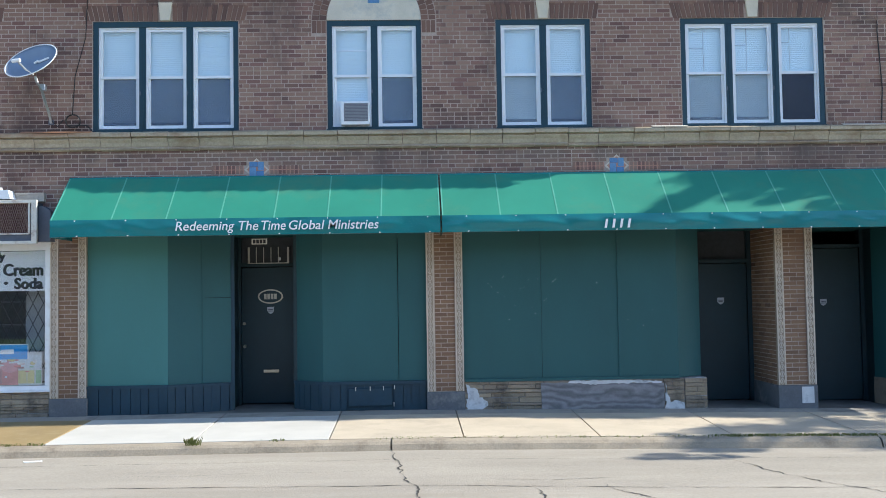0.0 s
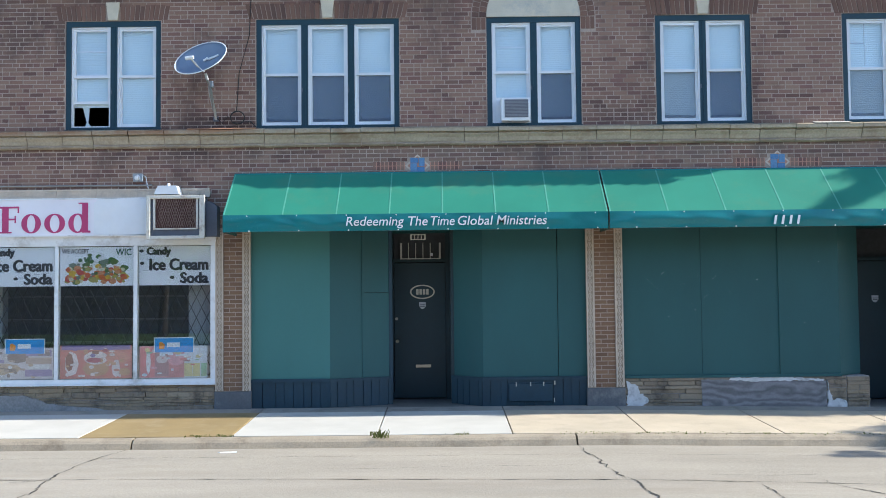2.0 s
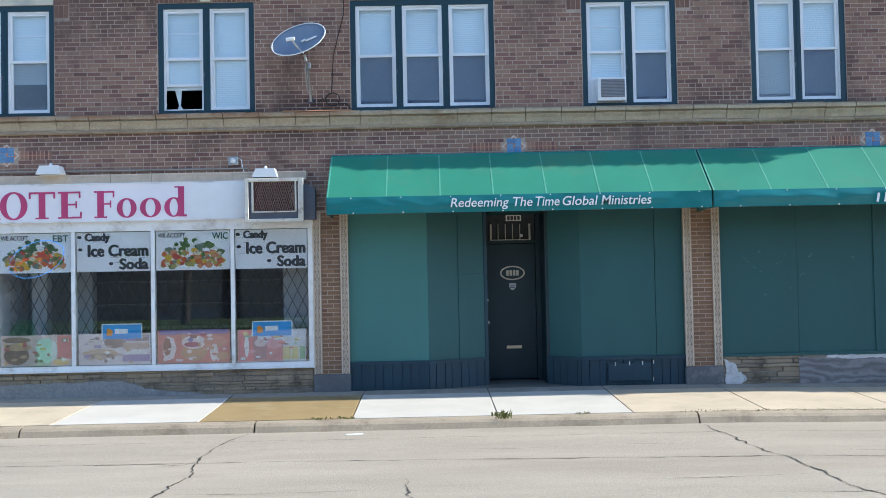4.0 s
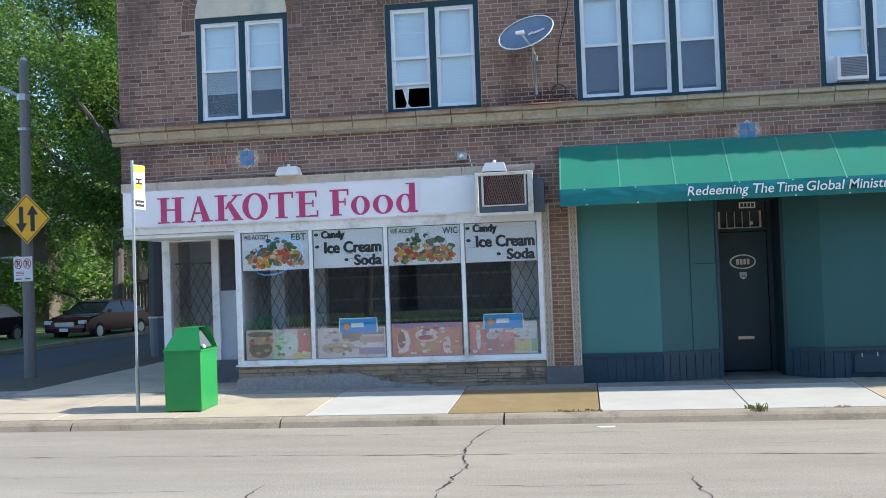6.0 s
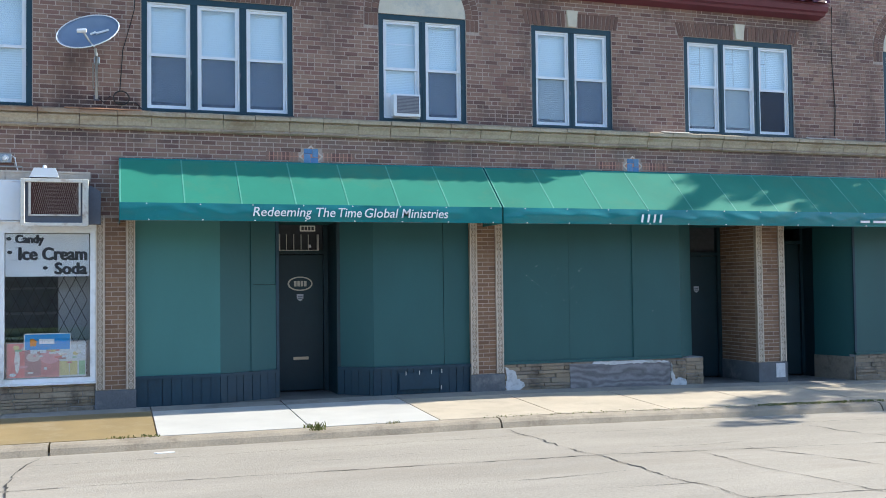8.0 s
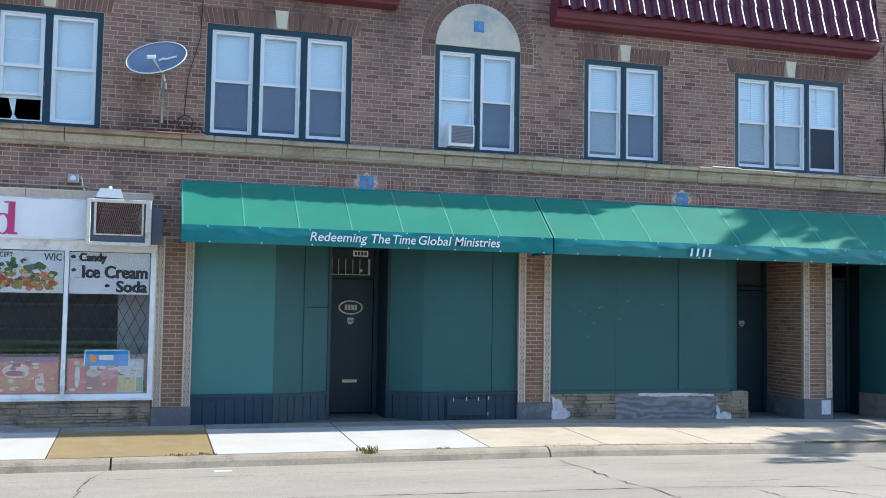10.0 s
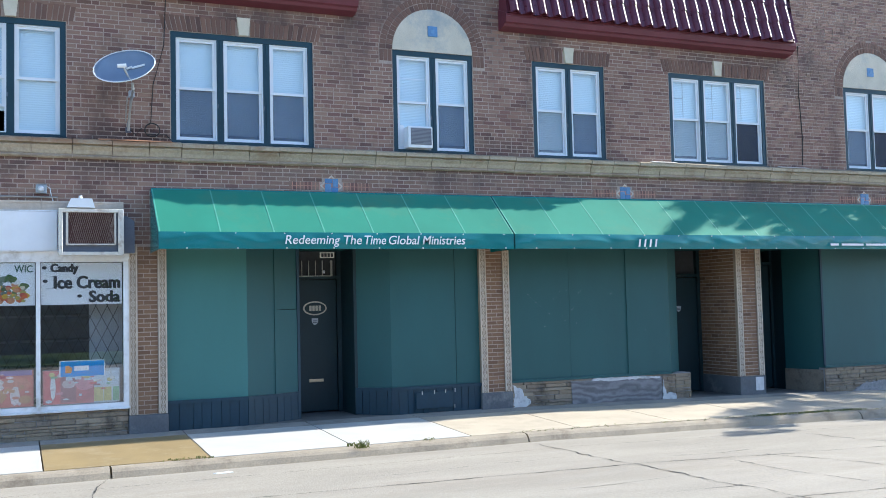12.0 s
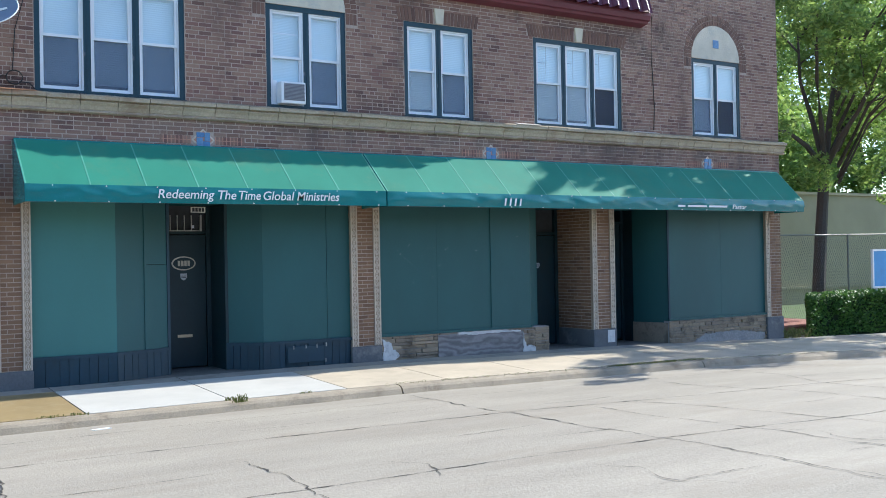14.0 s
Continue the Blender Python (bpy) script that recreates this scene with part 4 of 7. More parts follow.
leaf(front1, "sill", (2.98, 0.46), (3.45, 0.0), 0.42, 0.468, 0.09, M_NAVY)
leaf(front1, "skirting_back", (-0.09, 0.05), (1.12, 0.05), 0.0, 0.42, 0.05, M_NAVY)
leaf(front1, "skirting_back", (3.45, 0.05), (5.06, 0.05), 0.0, 0.42, 0.05, M_NAVY)
battens(front1, (-0.09, 0.03), (1.12, 0.03), 0.02, 0.42, 0.16, M_NAVY)
battens(front1, (1.12, 0.03), (2.04, 0.41), 0.02, 0.42, 0.13, M_NAVY)
battens(front1, (2.98, 0.48), (3.45, 0.03), 0.02, 0.42, 0.16, M_NAVY)
battens(front1, (3.45, 0.03), (5.06, 0.03), 0.02, 0.42, 0.14, M_NAVY)
part("hatch", box((3.86, 4.52, -0.02, 0.0, 0.10, 0.37), bevel=0.004), M_NAVY, front1, "flush navy hatch board")
for xx, zz in ((3.96, 0.38), (4.18, 0.385), (4.38, 0.385), (4.55, 0.40), (4.54, 0.14)):
    part("scrape", box((xx, xx + 0.012, -0.024, -0.018, zz - 0.05, zz + 0.01)), M_CREAM, front1)

front2 = thing("boarded_shopfront", "shopfront boarded with dull teal panels over patched stone", "shopfront", "boarded shopfronts")
for a, b, y in ((5.62, 6.83, 0.05), (6.835, 8.04, 0.053), (8.045, 8.95, 0.05)):
    leaf(front2, "panel", (a, y), (b, y), 0.47, 2.76, 0.03, M_TEAL)
leaf(front2, "panel", (8.95, 0.05), (9.40, 0.42), 0.44, 2.76, 0.03, M_TEAL)
leaf(front2, "batten", (8.02, 0.035), (8.065, 0.035), 0.43, 2.76, 0.02, M_TEAL)
leaf(front2, "sill", (5.64, 0.01), (8.95, 0.01), 0.43, 0.472, 0.08, M_TEAL)
random.seed(3)
for k in range(26):
    xx, zz = (random.uniform(6.0, 7.1), random.uniform(1.35, 2.05)) if k < 20 else (random.uniform(7.2, 8.9), random.uniform(1.0, 2.2))
    s = random.uniform(0.003, 0.007)
    part("nick", box((xx - s, xx + s, 0.0465, 0.0495, zz - s * 0.7, zz + s * 0.7)), M_PEEL, front2)

front3 = thing("boarded_shopfront", "shopfront boarded with greyish teal panels over a stone base", "shopfront", "boarded shopfronts")
leaf(front3, "panel", (12.66, 0.05), (14.25, 0.05), 0.40, 2.76, 0.03, M_TEAL)
leaf(front3, "panel", (14.255, 0.052), (15.69, 0.052), 0.40, 2.76, 0.03, M_TEAL)
leaf(front3, "panel", (12.42, 0.9), (12.655, 0.06), 0.32, 2.76, 0.03, M_TEAL)
leaf(front3, "batten", (12.62, 0.03), (12.665, 0.03), 0.36, 2.76, 0.03, M_NAVY)
leaf(front3, "sill", (12.62, 0.0), (15.69, 0.0), 0.36, 0.402, 0.09, M_TEAL)


def stone_base(name, x0, x1, y, z1, label, depth=0.3):
    """A base of uneven ashlar blocks."""
    t = thing(name, label, "stone base", "stone bases", "structure")
    part("core", box((x0, x1, y + 0.02, y + depth, g(x0) - 0.15, z1)), M_RENDER, t)
    z = g((x0 + x1) / 2) - 0.05
    while z < z1 - 0.02:
        h = min(random.uniform(0.035, 0.085), z1 - z)
        x = x0
        while x < x1 - 0.02:
            w = min(random.uniform(0.14, 0.62), x1 - x)
            yy = y + random.uniform(-0.024, 0.012)
            part("stone", box((x + 0.004, x + w - 0.003, yy, y + 0.03, z + random.uniform(0.0, 0.006), z + h - random.uniform(0.0, 0.006)), bevel=0.006), M_STONE, t)
            x += w
        z += h
    return t


def ragged(points, amp, step=0.05):
    """The outline with broken, uneven edges."""
    out = []
    for (ax, az), (bx, bz) in zip(points, points[1:] + points[:1]):
        n = max(1, int(math.hypot(bx - ax, bz - az) / step))
        out += [(ax + (bx - ax) * i / n + random.uniform(-amp, amp), az + (bz - az) * i / n + random.uniform(-amp, amp)) for i in range(n)]
    return out


random.seed(12)
sb = stone_base("stone_base", 5.62, 9.02, 0.02, 0.43, "patched tan stone base with grey render and peeling white paint")
part("render_patch", prism(ragged([(6.80, -0.06), (8.70, -0.10), (8.70, 0.36), (7.8, 0.385), (6.80, 0.40)], 0.008), "y", -0.006, 0.03), M_SWIRL, sb, "weathered grey board with swirling grain")
part("white_patch", prism(ragged([(5.65, -0.02), (5.80, 0.0), (5.90, 0.02), (5.98, 0.11), (5.86, 0.2), (5.80, 0.33), (5.66, 0.40)], 0.022, 0.035), "y", -0.009, 0.03), M_PEEL, sb, "peeling white paint patch")
part("white_patch", prism(ragged([(8.72, -0.09), (9.0, -0.08), (9.0, 0.07), (8.92, 0.10), (8.80, 0.07), (8.75, 0.2), (8.72, 0.36)], 0.016, 0.03), "y", -0.011, 0.03), M_PEEL, sb, "peeling white paint patch")
part("white_edge", prism(ragged([(7.22, 0.40), (7.6, 0.36), (8.2, 0.375), (8.66, 0.37), (8.66, 0.40), (8.1, 0.425), (7.25, 0.425)], 0.009, 0.04), "y", -0.010, 0.03), M_PEEL, sb, "flaking white edge")
sb2 = stone_base("stone_base", 9.03, 9.38, 0.03, 0.435, "end block of tan stone beside the recessed door", 0.45)
sb3 = stone_base("stone_base", 12.62, 15.69, 0.02, 0.36, "long tan stone base with grey patches under boards")
part("render_patch", prism(ragged([(13.2, -0.2), (15.6, -0.2), (15.6, -0.04), (14.6, 0.06), (13.6, 0.02)], 0.02), "y", -0.008, 0.03), M_RENDER, sb3, "grey render patch")
leaf(sb3, "return_block", (12.40, 0.9), (12.63, 0.03), -0.2, 0.32, 0.05, M_STONE)


def door(n, x0, x1, y, z0, top, label):
    d = thing("door_%d" % n, label, "door", "recessed doors", "structure")
    part("door_leaf", box((x0 + 0.03, x1 - 0.03, y, y + 0.045, z0 + 0.02, top), bevel=0.004), M_DOOR, d)
    part("door_frame", box((x0 - 0.06, x0 + 0.025, y - 0.04, y + 0.1, z0, 2.76), (x1 - 0.025, x1 + 0.06, y - 0.04, y + 0.1, z0, 2.76), (x0 + 0.025, x1 - 0.025, y - 0.04, y + 0.1, top + 0.01, top + 0.07)), M_DOOR, d)
    return d


def badge(parent, x, y, z):
    part("shield_badge", prism([(x - 0.055, z + 0.055), (x + 0.055, z + 0.055), (x + 0.055, z - 0.01), (x + 0.03, z - 0.045), (x, z - 0.06), (x - 0.03, z - 0.045), (x - 0.055, z - 0.01)], "y", y - 0.006, y), surf("badge_grey", (0.5, 0.52, 0.54), 0.4, 0.1, 8, 60, 0.0), parent, "pale grey shield badge")
    for k in range(2):
        part("badge_bar", box((x - 0.04, x + 0.04, y - 0.009, y - 0.006, z + 0.005 - k * 0.025, z + 0.018 - k * 0.025)), M_GREYBOX, parent)


d1 = door(1, 2.02, 2.93, 1.19, 0.03, 2.27, "dark green steel door with number plaque and mail slot")
ring = [(2.52 + 0.205 * math.cos(k * math.pi / 20), 1.79 + 0.118 * math.sin(k * math.pi / 20)) for k in range(40)]
part("plaque_rim", prism(ring, "y", 1.172, 1.19), M_BRASS, d1, "brass rim of an oval plaque")
part("plaque", prism([(2.52 + (x - 2.52) * 0.88, 1.79 + (z - 1.79) * 0.82) for x, z in ring], "y", 1.168, 1.173), M_DOOR, d1, "dark oval plaque")
bars(d1, "figure_bar", 2.41, 2.63, 1.745, 1.835, 4, 1.168, M_BRASS)
badge(d1, 2.52, 1.19, 1.565)
part("mail_slot", box((2.40, 2.65, 1.17, 1.19, 0.545, 0.595), (2.415, 2.635, 1.162, 1.17, 0.555, 0.572), bevel=0.003), M_BRASS, d1, "worn brass mail slot")
part("door_knob", tube([(2.10, 1.19, 0.98), (2.10, 1.15, 0.98), (2.10, 1.13, 0.98), (2.10, 1.10, 0.98)], 0.03, 10, 0.022), M_BRASS, d1, "brass knob")
part("deadbolt", tube([(2.09, 1.19, 1.35), (2.09, 1.165, 1.35)], 0.025, 10), M_BRASS, d1, "brass deadbolt")
part("transom_frame", box((2.16, 2.19, 1.14, 1.18, 2.33, 2.60), (2.80, 2.83, 1.14, 1.18, 2.33, 2.60), (2.19, 2.80, 1.14, 1.18, 2.33, 2.345)), M_CREAM, d1)
for k in range(4):
    part("transom_bar", box((2.29 + k * 0.12, 2.302 + k * 0.12, 1.15, 1.165, 2.34, 2.60)), M_CREAM, d1)
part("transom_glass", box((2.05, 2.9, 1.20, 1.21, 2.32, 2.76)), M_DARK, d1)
part("sticker", box((2.66, 2.70, 1.146, 1.15, 2.38, 2.43)), M_WHITE, d1)
npl = thing("number_plate", "small cream number plate hung under the awning", "plate")
part("plate", box((2.36, 2.60, 0.27, 0.28, 2.60, 2.69), bevel=0.002), M_CREAM, npl)
bars(npl, "figure_bar", 2.375, 2.585, 2.615, 2.675, 4, 0.27, M_BLACK)
# first and third alcove sides take the door's dark colour as painted-in shade
tagged(part("alcove_wall", box((1.98, 2.0, 0.46, 1.3, 0, 2.76), (2.98, 3.03, 0.47, 1.3, 0, 2.76)), M_DOOR, None), "alcove sides of the first doorway, shade put into their dark green", "wall", kind="structure")
tagged(part("alcove_wall", box((9.36, 9.38, 0.46, 1.25, -0.1, 2.76)), M_TEAL, None), "dull teal painted alcove side of the second doorway", "wall", kind="structure")
tagged(part("alcove_wall", box((11.07, 11.09, 0.36, 1.5, -0.2, 2.76), (12.44, 12.46, 0.88, 1.5, -0.2, 2.76)), M_DOOR, None), "alcove sides of the third doorway, shade put into their dark green", "wall", kind="structure")
d2 = door(2, 9.47, 10.44, 1.13, -0.05, 2.22, "dark green steel door with a small badge")
badge(d2, 9.97, 1.13, 1.60)
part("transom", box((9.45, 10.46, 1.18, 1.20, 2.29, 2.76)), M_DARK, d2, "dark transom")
d3 = door(3, 11.35, 12.40, 1.25, -0.1, 2.45, "dark green steel door in deep shade")
badge(d3, 11.75, 1.25, 1.55)

# ---- awnings ----
AY0, AZ0, AY1, AZ1, AZ2 = -0.10, 3.615, -0.92, 2.915, 2.67


def lip(x):
    """Depth of the awnings' front edge, which closes in on the wall towards the east end."""
    return AY1 + 0.12 * max(0, min(1, (x - 5.3) / 10.7))


def awning(x0, x1, seams, left, right, slack, label):
    t = thing("awning", label, "awning", "awnings")
    bm = bmesh.new()
    n, m = int((x1 - x0) / 0.12), 8
    grid = []
    for i in range(n + 1):
        x = x0 + (x1 - x0) * i / n
        near = min(abs(x - s) for s in seams)
        sag = 0.010 * min(1, near / 0.4)
        grid.append([bm.verts.new((x, AY0 + (lip(x) - AY0) * j / m, AZ0 + (AZ1 - AZ0) * j / m - sag * math.sin(math.pi * j / m) + 0.004 * min(1, near / 0.3) * noise.noise((x * 1.3, j * 0.5, 2)))) for j in range(m + 1)])
    for i in range(n):
        for j in range(m):
            bm.faces.new((grid[i][j], grid[i][j + 1], grid[i + 1][j + 1], grid[i + 1][j])).smooth = True
    part("canopy", bm, M_AWN, t)
    bm = bmesh.new()
    n, m = int((x1 - x0) / 0.05), 6
    grid = []
    for i in range(n + 1):
        x = x0 + (x1 - x0) * i / n
        row = []
        for j in range(m + 1):
            f = j / m
            w = 0.020 * noise.noise((x * 1.6 + f * 1.4, f * 1.2, 5)) + slack * (0.045 * abs(noise.noise((x * 2.3 - f * 1.6, f * 1.2, 9))) + 0.032 * abs(noise.noise((x * 3.1 + f * 2.4, f, 14))))
            row.append(bm.verts.new((x, lip(x) - 0.004 - w * math.sin(math.pi * min(1, f * 1.1)), AZ1 + 0.004 + (AZ2 - AZ1) * f + 0.004 * noise.noise((x * 0.9, 0, 3)) * f)))
        grid.append(row)
    for i in range(n):
        for j in range(m):
            bm.faces.new((grid[i][j], grid[i][j + 1], grid[i + 1][j + 1], grid[i + 1][j])).smooth = True
    part("valance", bm, M_VAL, t, "wrinkled teal vinyl valance")
    for s in seams:
        part("seam", prism([(AY0, AZ0 - 0.004), (lip(s), AZ1 - 0.004), (lip(s), AZ1 + 0.003), (AY0, AZ0 + 0.003)], "x", s - 0.010, s + 0.010), M_AWNSEAM, t)
    for e, on in ((x0, left), (x1, right)):
        if on:
            part("side_cloth", prism([(AY0, AZ0), (lip(e), AZ1), (lip(e), AZ2), (0.0, AZ2), (0.0, AZ0)], "x", e - 0.006, e + 0.006), M_VAL, t)
    part("back_rail", box((x0, x1, AY0 - 0.01, 0.0, AZ0 - 0.01, AZ0 + 0.012)), M_VAL, t)
    part("front_rail", tube([(x0, lip(x0) + 0.03, AZ1 - 0.02), (x1, lip(x1) + 0.03, AZ1 - 0.02)], 0.014, 6), M_METAL, t)
    part("bottom_rail", tube([(x0, lip(x0) + 0.02, AZ2 + 0.015), (x1, lip(x1) + 0.02, AZ2 + 0.015)], 0.012, 6), M_METAL, t)
    k = x0 + 0.35
    while k < x1:
        part("grommet", tube([(k, lip(k) - 0.012, AZ1 - 0.012), (k, lip(k) - 0.022, AZ1 - 0.012)], 0.009, 6), M_LETTER, t)
        part("grommet", tube([(k + 0.03, lip(k) - 0.012, AZ2 + 0.015), (k + 0.03, lip(k) - 0.022, AZ2 + 0.015)], 0.011, 6), M_LETTER, t)
        k += 0.72
    return t


a1 = awning(-0.31, 5.265, [-0.30, 0.55, 1.33, 2.10, 2.87, 3.64, 4.41, 5.255], True, False, 0.45, "green canvas awning with white church lettering on its valance")
a2 = awning(5.295, 16.02, [5.30, 6.14, 6.98, 7.82, 8.66, 9.50, 10.34, 11.18, 12.02, 12.86, 13.70, 14.54, 15.38, 16.01], True, True, 1.0, "long green canvas awning with a wrinkled teal valance")
for word, xa, xb, za in (("Redeeming", 1.475, 2.315, 2.70), ("The", 2.375, 2.655, 2.737), ("Time", 2.70, 3.045, 2.737), ("Global", 3.09, 3.60, 2.737), ("Ministries", 3.65, 4.375, 2.737)):
    part("lettering", text_mesh(word, xa, xb, za, 2.872, AY1 - 0.056, 0.18, 0.006), M_LETTER, a1, "white lettering")
for k in range(4):
    xa = 7.645 + k * 0.112
    part("figure_bar", prism([(xa, 2.705), (xa + 0.034, 2.705), (xa + 0.058, 2.835), (xa + 0.024, 2.835)], "y", lip(xa) - 0.062, lip(xa) - 0.058), M_LETTER, a2)
for xa, xb in ((12.0, 12.20), (12.28, 12.83), (12.90, 13.44)):
    part("name_bar", box((xa, xb, lip(xa) - 0.062, lip(xa) - 0.058, 2.735, 2.775)), M_LETTER, a2)
part("lettering", text_mesh("Pastor", 13.62, 14.05, 2.705, 2.80, lip(13.8) - 0.058, 0.2, 0.005), M_LETTER, a2, "white lettering")

# ---- the food shop ----
sign = thing("shop_sign", "white vinyl shop sign with magenta serif lettering", "sign")
part("sign_face", box((-7.36, -1.60, -0.10, 0.0, 2.70, 3.27), bevel=0.006), M_SIGN, sign)
part("cover_panel", prism([(-2.47, 2.715), (-1.61, 2.70), (-1.61, 3.25), (-2.40, 3.255), (-2.47, 3.19)], "y", -0.112, -0.10), surf("blank_vinyl", (0.84, 0.85, 0.86), 0.5, 0.05, 2, 30, 0.06), sign, "blank white cover panel")
part("edge_strip", box((-7.37, -1.60, -0.112, -0.10, 3.255, 3.275), (-7.37, -1.60, -0.112, -0.10, 2.69, 2.71)), M_SHOPW, sign)
LET = -0.104


def stroke(parent, *quads):
    for k, q in enumerate(quads):
        part("letter_stroke", prism(q, "y", LET - 0.003 - 0.0006 * k, LET), M_MAGENTA, parent)


def r4(x0, x1, z0, z1):
    return [(x0, z0), (x1, z0), (x1, z1), (x0, z1)]


def oval(cx, cz, rx, rz, ix, iz):
    """Two half rings that make a letter O."""
    out = []
    for s in (0, 1):
        a = [(cx + rx * math.cos(t), cz + rz * math.sin(t)) for t in [math.pi * (s + k / 14) for k in range(15)]]
        b = [(cx + ix * math.cos(t), cz + iz * math.sin(t)) for t in [math.pi * (s + k / 14) for k in range(15)]]
        out.append(a + b[::-1])
    return out


Z0, Z1, S = 2.745, 3.155, 0.022


def letter(ch, x0, x1):
    """A serif letter from strokes, between x0 and x1."""
    w, b = x1 - x0, 0.10

    def q(u0, u1, z0, z1):
        return r4(x0 + u0 * w, x0 + u1 * w, z0, z1)
    bw = b / w
    if ch == "H":
        quads = [q(0.12, 0.12 + bw, Z0, Z1), q(0.88 - bw, 0.88, Z0, Z1), q(0.12 + bw, 0.88 - bw, 2.945, 2.97)] + [q(a, a + 0.46, z, z + S) for a in (0.0, 0.54) for z in (Z0, Z1 - S)]
    elif ch == "A":
        quads = [[(x0 + 0.12 * w, Z0), (x0 + 0.20 * w, Z0), (x0 + 0.50 * w, Z1), (x0 + 0.44 * w, Z1)], [(x0 + 0.62 * w, Z0), (x0 + 0.90 * w, Z0), (x0 + 0.54 * w, Z1), (x0 + 0.40 * w, Z1)],
                 q(0.28, 0.70, 2.875, 2.9), q(0.0, 0.34, Z0, Z0 + S), q(0.55, 1.0, Z0, Z0 + S)]
    elif ch == "K":
        quads = [q(0.12, 0.12 + bw, Z0, Z1), [(x0 + 0.34 * w, 2.93), (x0 + 0.42 * w, 2.93), (x0 + 0.86 * w, Z1), (x0 + 0.76 * w, Z1)], [(x0 + 0.42 * w, 3.0), (x0 + 0.54 * w, 3.06), (x0 + 0.98 * w, Z0), (x0 + 0.72 * w, Z0)],
                 q(0, 0.46, Z0, Z0 + S), q(0, 0.46, Z1 - S, Z1), q(0.62, 0.98, Z1 - S, Z1), q(0.62, 1.0, Z0, Z0 + S)]
    elif ch == "O":
        quads = oval(x0 + w / 2, (Z0 + Z1) / 2, w / 2, 0.215, w / 2 - 0.1, 0.19)
    elif ch == "T":
        quads = [q(0.5 - bw / 2, 0.5 + bw / 2, Z0, Z1), q(0, 1, Z1 - 0.03, Z1), q(0, 0.07, Z1 - 0.10, Z1 - 0.03), q(0.93, 1, Z1 - 0.10, Z1 - 0.03), q(0.25, 0.75, Z0, Z0 + S)]
    elif ch in "EF":
        quads = [q(0.14, 0.14 + bw, Z0, Z1), q(0, 0.95, Z1 - 0.028, Z1), q(0.14 + bw, 0.78, 2.945, 2.97), q(0.88, 0.95, Z1 - 0.10, Z1 - 0.028), q(0.74, 0.80, 2.90, 3.01), q(0, 0.6, Z0, Z0 + S)]
        if ch == "E":
            quads += [q(0.6, 1.0, Z0, Z0 + 0.028), q(0.93, 1.0, Z0 + 0.028, Z0 + 0.10)]
    elif ch == "o":
        quads = oval(x0 + w / 2, Z0 + 0.145, w / 2, 0.15, w / 2 - 0.085, 0.13)
    else:
        quads = oval(x0 + w * 0.42, Z0 + 0.145, w * 0.42, 0.15, w * 0.42 - 0.08, 0.13) + [q(0.62, 0.62 + bw * 0.9, Z0 + 0.01, Z1 + 0.05), q(0.46, 0.66, Z1 + 0.03, Z1 + 0.05), q(0.62, 1.0, Z0, Z0 + 0.03)]
    stroke(sign, *quads)


for ch, xa, xb in (("H", -6.77, -6.32), ("A", -6.28, -5.84), ("K", -5.81, -5.34), ("O", -5.35, -4.93), ("T", -4.91, -4.51), ("E", -4.47, -4.11), ("F", -3.92, -3.60), ("o", -3.58, -3.28), ("o", -3.23, -2.91), ("d", -2.86, -2.52)):
    letter(ch, xa, xb)

# terracotta lintel, soffit strip and conduit
lintel = thing("lintel", "ornate cream terracotta lintel band above the sign", "lintel", kind="structure")
x = X0 + 0.02
while x < -0.70:
    w = min(0.62, -0.70 - x)
    bm = box((x + 0.003, x + w - 0.003, -0.07, 0.012, 3.275, 3.41), (x + 0.003, x + w - 0.003, -0.085, -0.07, 3.385, 3.41), (x + 0.003, x + w - 0.003, -0.08, -0.07, 3.278, 3.295))
    for q in range(int(w / 0.06)):
        m = bmesh.ops.create_cube(bm, size=1)
        for v in m["verts"]:
            v.co = Vector((x + 0.04 + q * 0.06 + v.co.x * 0.03 + v.co.z * 0.02, -0.072 + v.co.y * 0.012, 3.34 + v.co.z * 0.05))
    part("lintel_block", bm, M_TERRA3, lintel)
    x += w
cond = thing("conduit", "thin grey conduit along the wall above the lintel", "conduit")
part("pipe", tube([(-6.75, -0.03, 3.42), (-6.68, -0.03, 3.47), (-6.5, -0.03, 3.485), (-4.0, -0.03, 3.475), (-1.6, -0.03, 3.47)], 0.012, 6), M_METAL, cond)
tagged(part("head_strip", box((X0 + 0.02, -0.62, -0.03, 0.02, 2.58, 2.70)), M_SHOPW, None), "grey painted metal strip under the sign", "trim", kind="structure")

shop = thing("window_8", "shop window of four panes in a white aluminium frame", "window", kind="structure")
MUL = [-5.53, -4.285, -3.074, -1.859, -0.63]
part("window_frame", box((-5.53, -0.63, -0.02, 0.10, 2.54, 2.60), (-5.53, -0.63, -0.02, 0.10, 0.43, 0.50), (-5.53, -5.44, -0.02, 0.10, 0.50, 2.54), (-0.705, -0.63, -0.02, 0.10, 0.50, 2.54), bevel=0.004), M_SHOPW, shop)
part("window_sill", box((-5.56, -0.62, -0.06, 0.10, 0.405, 0.432), bevel=0.004), M_SHOPW, shop)
for m in MUL[1:-1]:
    part("mullion", box((m - 0.03, m + 0.03, -0.015, 0.09, 0.50, 2.54), bevel=0.004), M_SHOPW, shop)
for k in range(4):
    p = part("pane", box((MUL[k] + 0.03, MUL[k + 1] - 0.03, 0.004, 0.010, 0.50, 2.54)), M_SHOPG, shop)
    p.visible_shadow = False
sb = stone_base("stone_base", -5.53, -0.64, 0.0, 0.405, "layered brown stone base with a grey concrete patch")
